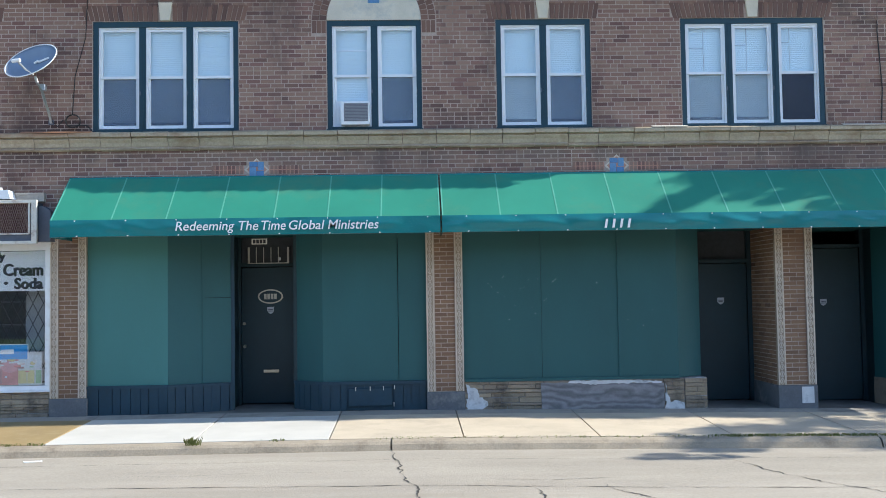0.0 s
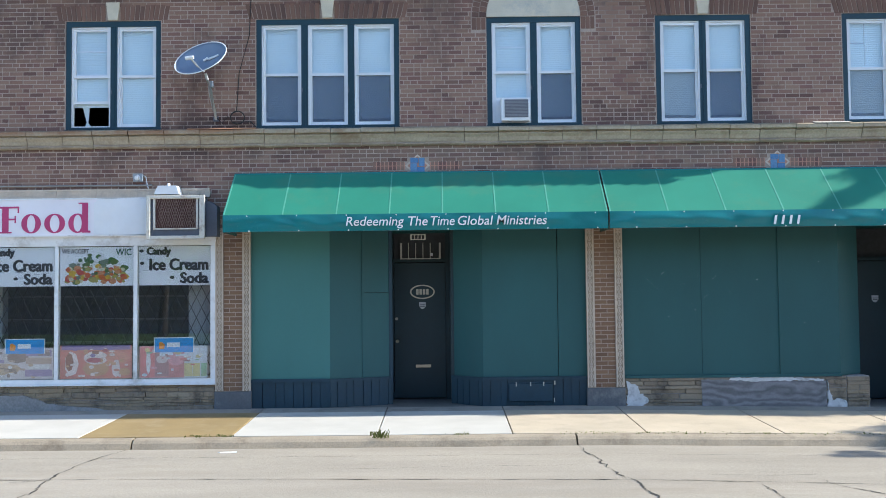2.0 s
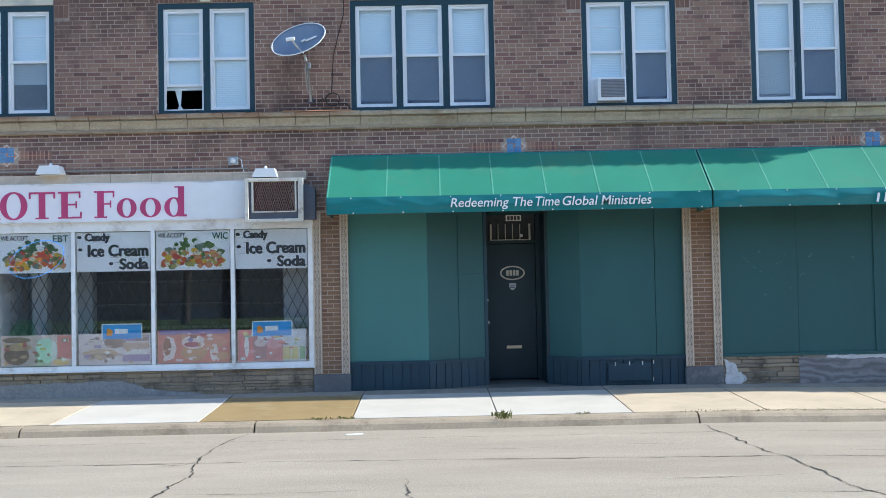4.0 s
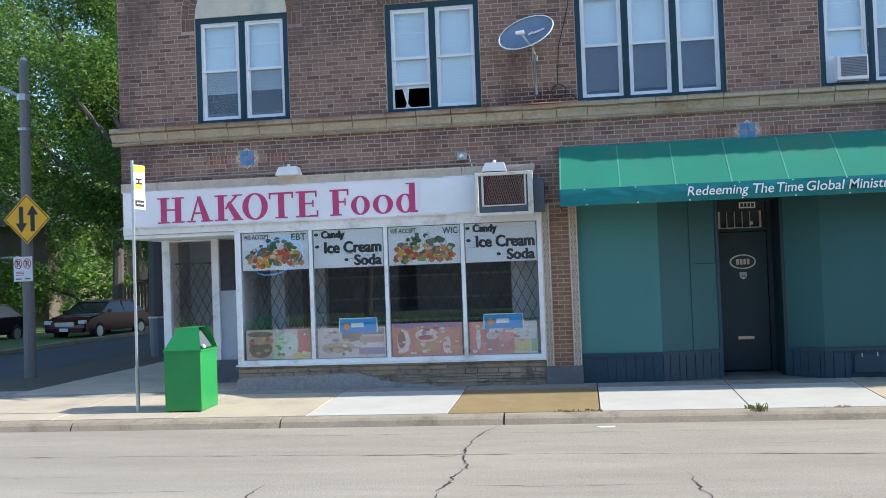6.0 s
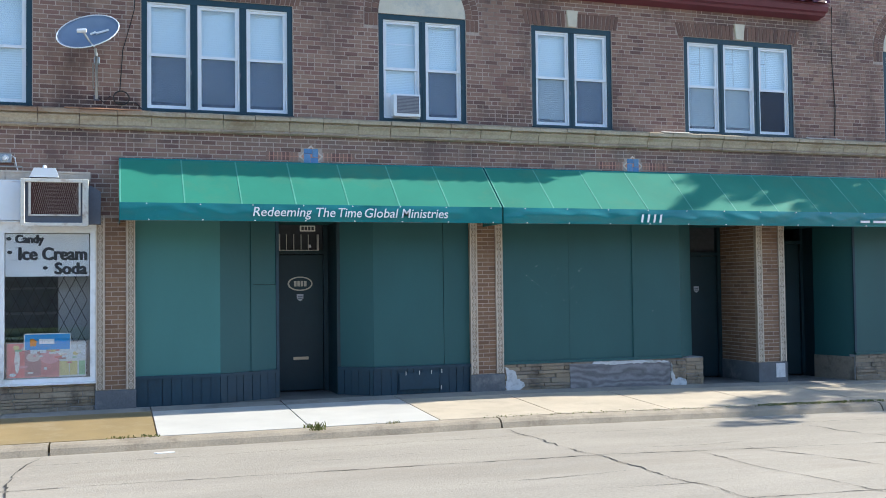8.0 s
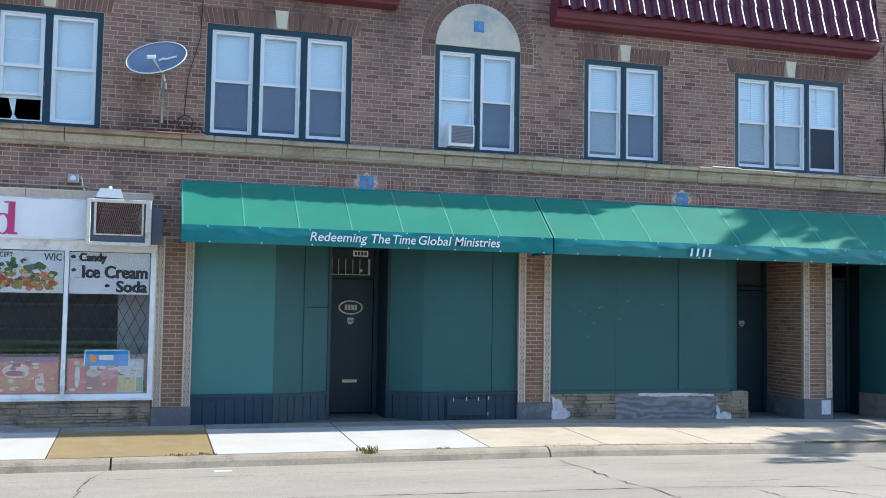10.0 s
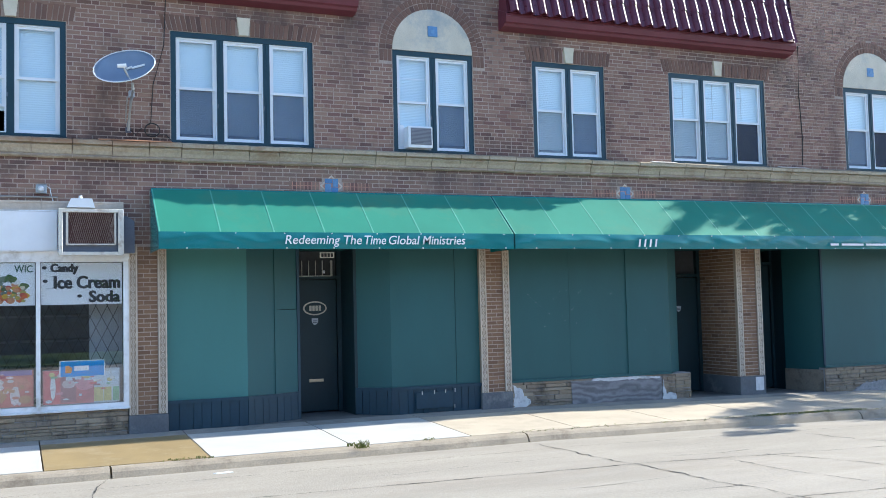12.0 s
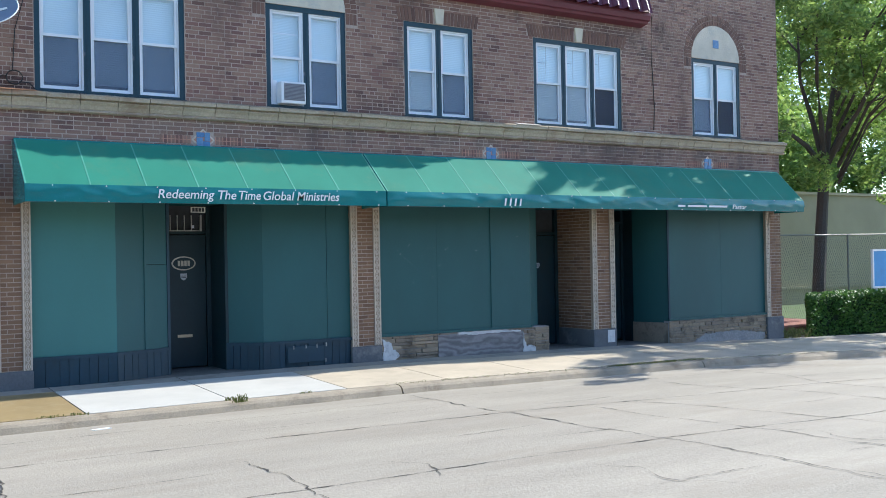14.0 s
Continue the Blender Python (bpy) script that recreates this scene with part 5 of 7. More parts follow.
part("render_patch", prism(ragged([(-5.54, -0.03), (-1.9, -0.03), (-2.5, 0.07), (-3.2, 0.14), (-3.5, 0.26), (-4.8, 0.25), (-5.54, 0.22)], 0.012, 0.08), "y", -0.045, 0.03), M_RENDER, sb, "grey concrete patch")

M_GATE = surf("gate_steel", (0.055, 0.055, 0.062), 0.6, 0.2, 5, 40, 0.1)
M_INNER = surf("shop_inner_wall", (0.48, 0.50, 0.52), 0.8, 0.15, 1.5, 20, 0.1)


def gate(x0, x1, y, z0, z1, label):
    t = thing("folding_gate", label, "gate", "folding gates")
    pitch = 0.16
    bm = bmesh.new()
    k = x0 - (z1 - z0) * 0.5
    while k < x1:
        for s in (1, -1):
            a0 = k if s > 0 else k + (z1 - z0) * 0.5
            pts = []
            for f in (0.0, 1.0):
                pts.append((a0 + s * f * (z1 - z0) * 0.5, z0 + f * (z1 - z0)))
            (ax, az), (bx, bz) = pts
            lo_f = max(0.0, min((x0 - ax) / (bx - ax), (x1 - ax) / (bx - ax)))
            hi_f = min(1.0, max((x0 - ax) / (bx - ax), (x1 - ax) / (bx - ax)))
            if hi_f - lo_f > 0.03:
                tube([(ax + (bx - ax) * lo_f, y + 0.006 * s, az + (bz - az) * lo_f), (ax + (bx - ax) * hi_f, y + 0.006 * s, az + (bz - az) * hi_f)], 0.0065, 4, bm=bm)
        k += pitch
    part("lattice", bm, M_GATE, t)
    part("gate_rail", box((x0, x1, y - 0.012, y + 0.012, z1, z1 + 0.03), (x0, x1, y - 0.012, y + 0.012, z0 - 0.03, z0)), M_GATE, t)


gate(-5.35, -0.75, 0.26, 0.55, 2.3, "dark steel folding security gate behind the shop glass")
tagged(part("display_shelf", box((-5.5, -0.66, 0.30, 0.9, 0.40, 0.5)), M_INNER, None), "grey display shelf inside the shop window", "shelf")
column = part("inner_column", box((-5.15, -4.92, 0.6, 0.8, 0.0, 2.55), (-4.55, -4.3, 0.9, 1.1, 0.0, 2.55), (-1.15, -0.68, 0.42, 0.5, 0.5, 2.5)), M_INNER, None)
tagged(column, "pale inner posts seen through the shop glass", "post", kind="structure")


# guessed shelving, added to close the view into the shop with grey bands
shelving = thing("backdrop_shelving", "guessed empty grey shelving added behind the shop window", "shelving")
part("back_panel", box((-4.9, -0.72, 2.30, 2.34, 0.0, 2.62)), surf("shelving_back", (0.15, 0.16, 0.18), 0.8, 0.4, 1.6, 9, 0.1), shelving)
for z in (0.45, 0.95, 1.35, 1.75, 2.15):
    part("shelf", box((-4.9, -0.72, 1.98, 2.30, z, z + 0.035), bevel=0.004), surf("shelf_board_%d" % int(z * 100), (0.30, 0.31, 0.33), 0.7, 0.25, 2, 20, 0.1), shelving)


def fruit_poster(x0, x1, words):
    t = thing("poster", "grey poster of mixed fruit and vegetables taped in the shop window", "poster", "food posters")
    y, z0, z1 = 0.022, 1.93, 2.53
    part("sheet", box((x0, x1, y, y + 0.003, z0, z1)), M_POSTER, t)
    cols = ((0.05, 0.12, 0.03), (0.10, 0.16, 0.04), (0.55, 0.12, 0.03), (0.60, 0.38, 0.03), (0.45, 0.06, 0.04), (0.35, 0.32, 0.08), (0.55, 0.25, 0.12), (0.62, 0.58, 0.40), (0.16, 0.20, 0.15), (0.75, 0.76, 0.72))
    mats = [surf("fruit_print_%d" % i, c, 0.5, 0.35, 12, 60, 0.0) for i, c in enumerate(cols)]
    random.seed(int(abs(x0) * 10))
    for k in range(190):
        f, h = random.random(), random.random()
        cx, cz = x0 + (x1 - x0) * (0.10 + 0.80 * f), 1.985 + 0.44 * h * (0.45 + 0.55 * math.sin(math.pi * f))
        r = random.uniform(0.018, 0.062)
        i = random.choice((0, 0, 8, 1, 8, 9)) if cz > 2.24 else random.choice((1, 2, 3, 4, 5, 8, 6, 7, 2, 3))
        yy = y - 0.002 - 0.00003 * k
        part("fruit_print", prism([(cx + r * random.uniform(0.8, 1.2) * math.cos(q * 0.63), cz + r * random.uniform(0.6, 0.9) * math.sin(q * 0.63)) for q in range(10)], "y", yy, y - 0.0005), mats[i], t)
    part("lettering", text_mesh("WE ACCEPT", x0 + 0.03, x0 + 0.45, 2.43, 2.50, y - 0.006, 0, 0.01, 0.001), M_BLACK, t, "black lettering")
    part("lettering", text_mesh(words, x1 - 0.27, x1 - 0.03, 2.395, 2.50, y - 0.006, 0, 0.015, 0.001), surf("dark_green_print", (0.04, 0.12, 0.08), 0.6, 0.1, 6, 40, 0.0), t, "dark green lettering")


M_FAINT = surf("faint_print", (0.50, 0.52, 0.54), 0.6, 0.1, 4, 40, 0.0)


def candy_poster(x0, x1):
    t = thing("poster", "grey poster with bold black snack lettering in the shop window", "poster", "food posters")
    y, z0, z1 = 0.022, 1.93, 2.53
    w = x1 - x0
    part("sheet", box((x0, x1, y, y + 0.003, z0, z1)), M_POSTER, t)
    for word, a, b, za, zb in (("Candy", 0.11, 0.46, 2.36, 2.52), ("Ice Cream", 0.15, 0.98, 2.155, 2.345), ("Soda", 0.58, 0.98, 1.955, 2.13)):
        part("lettering", heavy_text(word, x0 + a * w, x0 + b * w, za, zb, y - 0.003, 0.010), M_BLACK, t, "bold black lettering")
    for cx, cz in ((0.04, 2.46), (0.05, 2.27), (0.47, 2.05)):
        part("bullet", prism([(x0 + cx * w + 0.035 * math.cos(q * 0.63), cz + 0.025 * math.sin(q * 0.63)) for q in range(10)], "y", y - 0.003, y), M_BLACK, t)
    random.seed(int(abs(x0) * 7))
    for k in range(12):
        cx, cz = random.uniform(0.05, 0.85) * w + x0, random.uniform(1.95, 2.5)
        part("faint_bar", box((cx, cx + 0.09, y - 0.0015, y, cz, cz + 0.012)), M_FAINT, t)


fruit_poster(-5.42, -4.33, "EBT")
candy_poster(-4.24, -3.12)
fruit_poster(-3.03, -1.90, "WIC")
candy_poster(-1.82, -0.72)


def product_poster(x0, x1, z1, base, blobs, label):
    t = thing("product_poster", label, "poster", "product posters")
    y = 0.024
    part("sheet", box((x0, x1, y, y + 0.003, 0.51, z1)), surf("product_print_%d" % int(abs(x0) * 100), base, 0.5, 0.2, 4, 30, 0.0), t)
    random.seed(int(abs(x0) * 37))
    small = [(random.uniform(0.06, 0.94), random.uniform(0.08, 0.9), random.uniform(0.015, 0.05), random.uniform(0.02, 0.07), random.choice(blobs)[4], random.choice((4, 6, 9))) for k in range(34)]
    for k, (cx, cz, rx, rz, col, n) in enumerate(list(blobs) + small):
        col = tuple(0.72 * u + 0.28 * v for u, v in zip(col, base))
        n = 18 if n > 9 else n
        u, v = x0 + cx * (x1 - x0), 0.51 + cz * (z1 - 0.51)
        a, b = rx * (x1 - x0), rz * (z1 - 0.51)
        pts = [(u - a, v - b), (u + a, v - b), (u + a, v + b), (u - a, v + b)] if n == 4 else [(u + a * math.cos(q * 2 * math.pi / n), v + b * math.sin(q * 2 * math.pi / n)) for q in range(n)]
        part("print_shape", prism(pts, "y", y - 0.0012 - 0.00008 * k, y), surf("print_ink_%d_%d" % (int(abs(x0) * 100), k), col, 0.5, 0.3, 9, 60, 0.0), t)


W, RED, TAN, BRN, PUR = (0.75, 0.74, 0.72), (0.50, 0.06, 0.07), (0.50, 0.33, 0.17), (0.16, 0.08, 0.05), (0.25, 0.17, 0.38)
product_poster(-5.40, -4.33, 0.98, (0.62, 0.50, 0.46), [(0.22, 0.35, 0.18, 0.3, BRN, 12), (0.24, 0.62, 0.2, 0.12, TAN, 12), (0.22, 0.85, 0.2, 0.1, BRN, 12), (0.64, 0.5, 0.17, 0.42, (0.55, 0.72, 0.66), 9), (0.9, 0.6, 0.1, 0.38, RED, 4), (0.85, 0.12, 0.12, 0.1, (0.7, 0.5, 0.1), 10)], "poster of a burger meal in the shop window")
product_poster(-4.22, -3.13, 0.98, (0.62, 0.56, 0.56), [(0.3, 0.35, 0.26, 0.17, TAN, 9), (0.3, 0.3, 0.2, 0.07, BRN, 7), (0.5, 0.72, 0.16, 0.2, BRN, 8), (0.8, 0.85, 0.18, 0.1, PUR, 4), (0.8, 0.6, 0.18, 0.1, (0.45, 0.30, 0.2), 4), (0.8, 0.2, 0.19, 0.11, PUR, 4), (0.8, 0.4, 0.15, 0.07, W, 4)], "poster of wrapped snack bars in the shop window")
product_poster(-3.02, -1.92, 1.02, (0.55, 0.20, 0.17), [(0.5, 0.93, 0.48, 0.07, (0.12, 0.16, 0.42), 4), (0.16, 0.45, 0.10, 0.38, W, 7), (0.13, 0.5, 0.06, 0.28, BRN, 7), (0.5, 0.3, 0.19, 0.24, TAN, 8), (0.5, 0.62, 0.17, 0.2, W, 10), (0.48, 0.55, 0.12, 0.08, (0.3, 0.05, 0.1), 8), (0.8, 0.62, 0.17, 0.2, (0.58, 0.28, 0.2), 8), (0.78, 0.3, 0.06, 0.26, W, 8), (0.9, 0.2, 0.08, 0.12, TAN, 8)], "poster of ice cream cones in the shop window")
product_poster(-1.80, -0.76, 1.0, (0.55, 0.60, 0.62), [(0.33, 0.5, 0.33, 0.49, RED, 4), (0.12, 0.5, 0.10, 0.48, (0.60, 0.03, 0.04), 4), (0.13, 0.5, 0.035, 0.38, W, 8), (0.33, 0.5, 0.1, 0.44, (0.28, 0.03, 0.05), 4), (0.33, 0.58, 0.09, 0.13, (0.6, 0.45, 0.45), 8), (0.54, 0.58, 0.13, 0.2, (0.62, 0.2, 0.24), 9), (0.72, 0.25, 0.06, 0.2, (0.55, 0.45, 0.1), 4), (0.84, 0.25, 0.05, 0.2, (0.6, 0.5, 0.1), 4), (0.95, 0.25, 0.04, 0.2, (0.15, 0.4, 0.15), 4), (0.72, 0.72, 0.05, 0.2, (0.6, 0.68, 0.75), 4), (0.83, 0.72, 0.045, 0.2, (0.6, 0.68, 0.75), 4), (0.94, 0.72, 0.045, 0.2, (0.6, 0.68, 0.75), 4)], "poster of soft drinks in the shop window")
for xa in (-3.87, -1.58):
    t = thing("window_sticker", "bright blue rectangular sticker with an orange emblem", "sticker", "blue stickers")
    part("sheet", box((xa, xa + 0.62, 0.018, 0.021, 0.90, 1.13)), surf("sticker_blue_%d" % int(-xa), (0.03, 0.30, 0.70), 0.4, 0.1, 4, 30, 0.0), t)
    part("border", box((xa, xa + 0.62, 0.0165, 0.018, 1.115, 1.13), (xa, xa + 0.015, 0.0165, 0.018, 0.90, 1.13), (xa + 0.605, xa + 0.62, 0.0165, 0.018, 0.90, 1.13)), M_LETTER, t)
    part("emblem", prism([(xa + 0.08, 0.95), (xa + 0.16, 0.95), (xa + 0.17, 1.02), (xa + 0.12, 1.06), (xa + 0.08, 1.05)], "y", 0.0165, 0.018), surf("emblem_orange_%d" % int(-xa), (0.75, 0.28, 0.03), 0.4, 0.1, 4, 30, 0.0), t)
    part("text_bar", box((xa + 0.2, xa + 0.40, 0.0165, 0.018, 0.98, 1.05)), M_LETTER, t)
def neon_mat(name, col):
    """A lit glass tube."""
    m = surf(name, col, 0.3, 0.1, 5, 30, 0.0)
    b = m.node_tree.nodes["Principled BSDF"]
    b.inputs["Emission Color"].default_value, b.inputs["Emission Strength"].default_value = (*col, 1), 0.35
    return m


neon = thing("neon_sign", "lit red and blue neon tube sign behind the glass", "neon sign")
part("blue_tube", tube([(-4.85 + 0.42 * math.cos(q * 0.35), 0.0165, 2.14 + 0.27 * math.sin(q * 0.35) + 0.1 * math.cos(q * 0.35)) for q in range(19)], 0.0055, 6), neon_mat("neon_blue", (0.15, 0.45, 1.0)), neon)
part("red_tube", tube([(-5.15, 0.016, 1.95), (-5.2, 0.016, 2.0), (-5.05, 0.016, 2.12), (-4.9, 0.016, 2.2), (-4.8, 0.016, 2.1), (-4.7, 0.016, 2.3), (-4.6, 0.016, 2.15)], 0.0055, 6), neon_mat("neon_red", (1.0, 0.10, 0.05)), neon)

# corner entrance
ent = thing("corner_entrance", "white-framed glazed corner entrance with a folding gate", "entrance", kind="structure")
part("post", box((-7.32, -7.18, 1.25, 1.37, 0.0, 2.58), bevel=0.004), M_SHOPW, ent)
part("post", box((-6.42, -6.29, 1.25, 1.37, 0.42, 2.58), bevel=0.004), M_SHOPW, ent)
part("head", box((-7.18, -6.42, 1.27, 1.35, 2.50, 2.58)), M_SHOPW, ent)
part("bottom_rail", box((-7.18, -6.42, 1.27, 1.35, 0.05, 0.16)), M_SHOPW, ent)
p = part("pane", box((-7.18, -6.42, 1.30, 1.306, 0.16, 2.50)), M_SHOPG, ent)
p.visible_shadow = False
part("side_panel", box((-6.29, -5.55, 1.30, 1.36, 0.42, 2.58)), surf("pale_blue_panel", (0.42, 0.47, 0.53), 0.6, 0.1, 2, 20, 0.1), ent)
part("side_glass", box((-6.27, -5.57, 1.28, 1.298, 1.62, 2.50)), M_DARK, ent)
part("bulkhead", box((-6.44, -5.55, 1.26, 1.4, -0.05, 0.42)), M_PLINTH, ent)
part("return_wall", box((-5.56, -5.50, 0.10, 1.30, 0.0, 2.58)), M_SHOPW, ent)
gate(-7.15, -6.45, 1.42, 0.2, 2.1, "dark steel folding gate behind the entrance glass")
part("corner_soffit", box((X0, -5.53, 0.03, 1.9, 2.52, 2.575)), M_SHOPW, ent)
part("dark_back", box((X0 + 0.32, -5.0, 1.95, 2.0, 0, 2.6)), surf("entrance_curtain", (0.35, 0.37, 0.40), 0.9, 0.2, 2, 20, 0.1), ent)

# air conditioner over the sign
ac = thing("air_conditioner", "rusty wall air conditioner in a worn cream frame", "air conditioner")
part("housing", box((-1.58, -0.74, -0.28, -0.02, 2.66, 3.25), bevel=0.006), M_GREYBOX, ac)
part("side_cover", prism([(-0.735, 2.66), (-0.56, 2.66), (-0.56, 3.12), (-0.68, 3.2), (-0.735, 3.2)], "y", -0.2, 0.0), M_GREYBOX, ac, "dented dark grey side cover")
part("frame", box((-1.60, -1.545, -0.33, -0.28, 2.62, 3.28), (-0.80, -0.72, -0.33, -0.28, 2.62, 3.28), (-1.545, -0.80, -0.33, -0.28, 3.23, 3.28), (-1.545, -0.80, -0.33, -0.28, 2.62, 2.67), bevel=0.005), M_CREAM, ac, "worn cream steel frame")
part("inner_frame", box((-1.50, -1.47, -0.315, -0.285, 2.765, 3.23), (-0.85, -0.825, -0.315, -0.285, 2.77, 3.23), (-1.47, -0.85, -0.315, -0.285, 2.765, 2.785)), M_CREAM, ac)
part("grille_back", box((-1.47, -0.85, -0.295, -0.282, 2.785, 3.23)), M_RUST, ac, "rust-brown coil")
bm = bmesh.new()
for k in range(30):
    u = -1.47 + k * 0.0265
    if u < -0.85:
        for s in (1, -1):
            ua, ub = (u, u + 0.12) if s > 0 else (u + 0.12, u)
            tube([(max(-1.47, min(-0.85, ua)), -0.305, 2.785), (max(-1.47, min(-0.85, ub)), -0.305, 3.23)], 0.0025, 3, bm=bm)
part("mesh_grille", bm, surf("mesh_rust", (0.30, 0.22, 0.18), 0.7, 0.2, 8, 60, 0.1), ac, "expanded rusty metal mesh")
for cx, y0, zz in ((-4.55, -0.16, 3.41), (-1.30, -0.2, 3.30)):
    fl = thing("floodlight", "small white weatherproof floodlight on the lintel", "floodlight", "floodlights")
    part("housing", prism([(cx - 0.19, zz), (cx + 0.19, zz), (cx + 0.15, zz + 0.13), (cx - 0.13, zz + 0.13)], "y", y0 - 0.12, y0 + 0.10), M_WHITE, fl)
    part("bracket", box((cx - 0.03, cx + 0.03, y0 + 0.08, 0.0, zz + 0.03, zz + 0.09)), M_METAL, fl)
    part("knuckle", tube([(cx, y0, zz + 0.12), (cx, y0, zz + 0.18)], 0.035, 8, 0.02), M_WHITE, fl)
scam = thing("security_camera", "small grey dome camera on a square box", "camera")
part("box", box((-1.89, -1.74, -0.06, 0.0, 3.52, 3.65), bevel=0.008), M_METAL, scam)
part("lens", tube([(-1.82, -0.06, 3.585), (-1.82, -0.10, 3.58), (-1.82, -0.12, 3.575)], 0.045, 10, 0.025), M_WHITE, scam)
part("cable", tube([(-1.75, -0.02, 3.63), (-1.70, -0.02, 3.60), (-1.68, -0.02, 3.48), (-1.66, -0.02, 3.42)], 0.008, 5), M_WHITE, scam)

# satellite dish and cables
dish = thing("satellite_dish", "grey oval satellite dish on a bent steel arm", "satellite dish")
bm = bmesh.new()
ctr, nrm = Vector((-0.70, -0.50, 5.27)), Vector((-0.30, -0.80, 0.50)).normalized()
u = Vector((0.95, -0.25, 0.185)).normalized()
u = (u - nrm * u.dot(nrm)).normalized()
w = nrm.cross(u)
rings = []
for r in range(7):
    f = r / 6
    rings.append([bm.verts.new(ctr + u * 0.43 * f * math.cos(k * math.pi / 16) + w * 0.30 * f * math.sin(k * math.pi / 16) + nrm * 0.085 * f * f) for k in range(32)] if r else [bm.verts.new(ctr)])
for k in range(32):
    bm.faces.new((rings[0][0], rings[1][k], rings[1][(k + 1) % 32]))
    for r in range(1, 6):
        bm.faces.new((rings[r][k], rings[r + 1][k], rings[r + 1][(k + 1) % 32], rings[r][(k + 1) % 32])).smooth = True
ob = part("reflector", bm, M_DISH, dish)
sol = ob.modifiers.new("thick", "SOLIDIFY")
sol.thickness = 0.006
part("rim", tube([ctr + u * 0.432 * math.cos(k * math.pi / 16) + w * 0.302 * math.sin(k * math.pi / 16) + nrm * 0.086 for k in range(33)], 0.009, 5), M_WHITE, dish)
arm = ctr - w * 0.27 + u * 0.07
tip = arm + nrm * 0.36 - u * 0.05
part("feed_arm", tube([arm + nrm * 0.04, arm.lerp(tip, 0.5) - w * 0.02, tip], 0.014, 6), M_METAL, dish)
part("feed_horn", tube([tip - u * 0.07 + nrm * 0.01, tip + u * 0.05 - nrm * 0.01], 0.028, 8), M_WHITE, dish)
part("mast", tube([arm, arm - nrm * 0.05 + Vector((0, 0, -0.05)), (-0.615, -0.38, 4.86), (-0.62, -0.09, 4.60), (-0.62, -0.02, 4.48)], 0.022, 8), M_METAL, dish)
part("brace", tube([(-0.66, -0.34, 4.92), (-0.665, -0.20, 4.78), (-0.66, -0.03, 4.62)], 0.010, 6), M_METAL, dish)
part("clamp", box((-0.65, -0.57, -0.42, -0.34, 4.90, 5.0), bevel=0.008), M_METAL, dish)
part("foot_plate", box((-0.66, -0.58, -0.025, 0.0, 4.45, 4.53), bevel=0.004), M_GREYBOX, dish)
for k, s in enumerate((0.5, -0.5)):
    part("logo_bar", tube([ctr + u * (0.02 + 0.07 * k) + nrm * 0.02, ctr + u * (0.10 + 0.18 * k) + nrm * 0.045], 0.018, 4), M_LETTER, dish)
cab = thing("cable", "loose black coax cable coiled on the wall", "cable", "cables")
part("coil", tube([(-0.62, -0.03, 4.52), (-0.52, -0.03, 4.42), (-0.44, -0.03, 4.52)] + [(-0.28 + 0.11 * math.cos(q * 0.5), -0.03 - 0.001 * q, 4.50 + 0.10 * math.sin(q * 0.5)) for q in range(6, 34)] + [(-0.08, -0.03, 4.44), (0.0, -0.02, 4.36)], 0.009, 5), M_WIRE, cab)
cab2 = thing("cable", "black cable running up the brick wall", "cable", "cables")
part("run", tube([(-0.30, -0.02, 4.6), (-0.26, -0.02, 5.2), (-0.10, -0.02, 5.8), (-0.07, -0.02, 6.5)], 0.007, 5), M_WIRE, cab2)
cab3 = thing("cable", "dark cable running down beside the arched tower", "cable", "cables")
part("run", tube([(12.25, -0.02, 6.8), (12.22, -0.02, 5.8), (12.27, -0.02, 4.9), (12.24, -0.02, 4.4)], 0.010, 5), M_WIRE, cab3)

# air conditioner in the arched window
wac = thing("window_air_conditioner", "small white window air conditioner with a grey grille", "air conditioner")
part("case", box((3.79, 4.23, -0.10, 0.14, 4.40, 4.76), bevel=0.01), M_WHITE, wac)
part("grille", box((3.84, 4.205, -0.106, -0.099, 4.45, 4.73)), surf("ac_grille", (0.26, 0.26, 0.28), 0.6, 0.1, 5, 40, 0.1), wac, "dark grey louvred grille")
for k in range(12):
    part("louvre", box((3.84, 4.205, -0.110, -0.105, 4.458 + k * 0.0225, 4.466 + k * 0.0225)), M_GREYBOX, wac)
part("side_curtain", box((3.66, 3.80, 0.10, 0.11, 4.40, 4.80)), M_POSTER, wac)

# ---- the bin and the bus stop ----
bn = thing("litter_bin", "bright green steel litter bin with a sloped hood", "litter bin")
bx0, bx1, by0, by1, bz = -5.92, -5.38, -1.95, -1.33, -0.05
part("body", box((bx0, bx1, by0, by1, bz + 0.03, 0.82), bevel=0.006), M_GREENBIN, bn)
bm = bmesh.new()
lowq = [(bx0 - 0.01, by0 - 0.01, 0.82), (bx1 + 0.01, by0 - 0.01, 0.82), (bx1 + 0.01, by1 + 0.01, 0.82), (bx0 - 0.01, by1 + 0.01, 0.82)]
topq = [(bx0 + 0.17, by0 + 0.12, 1.14), (bx1 - 0.06, by0 + 0.12, 1.14), (bx1 - 0.06, by1 - 0.12, 1.14), (bx0 + 0.17, by1 - 0.12, 1.14)]
lv, tv = [bm.verts.new(v) for v in lowq], [bm.verts.new(v) for v in topq]
bm.faces.new(tv)
for i in (0, 2, 3):
    bm.faces.new((lv[i], lv[(i + 1) % 4], tv[(i + 1) % 4], tv[i]))
part("hood", bm, M_GREENBIN, bn)
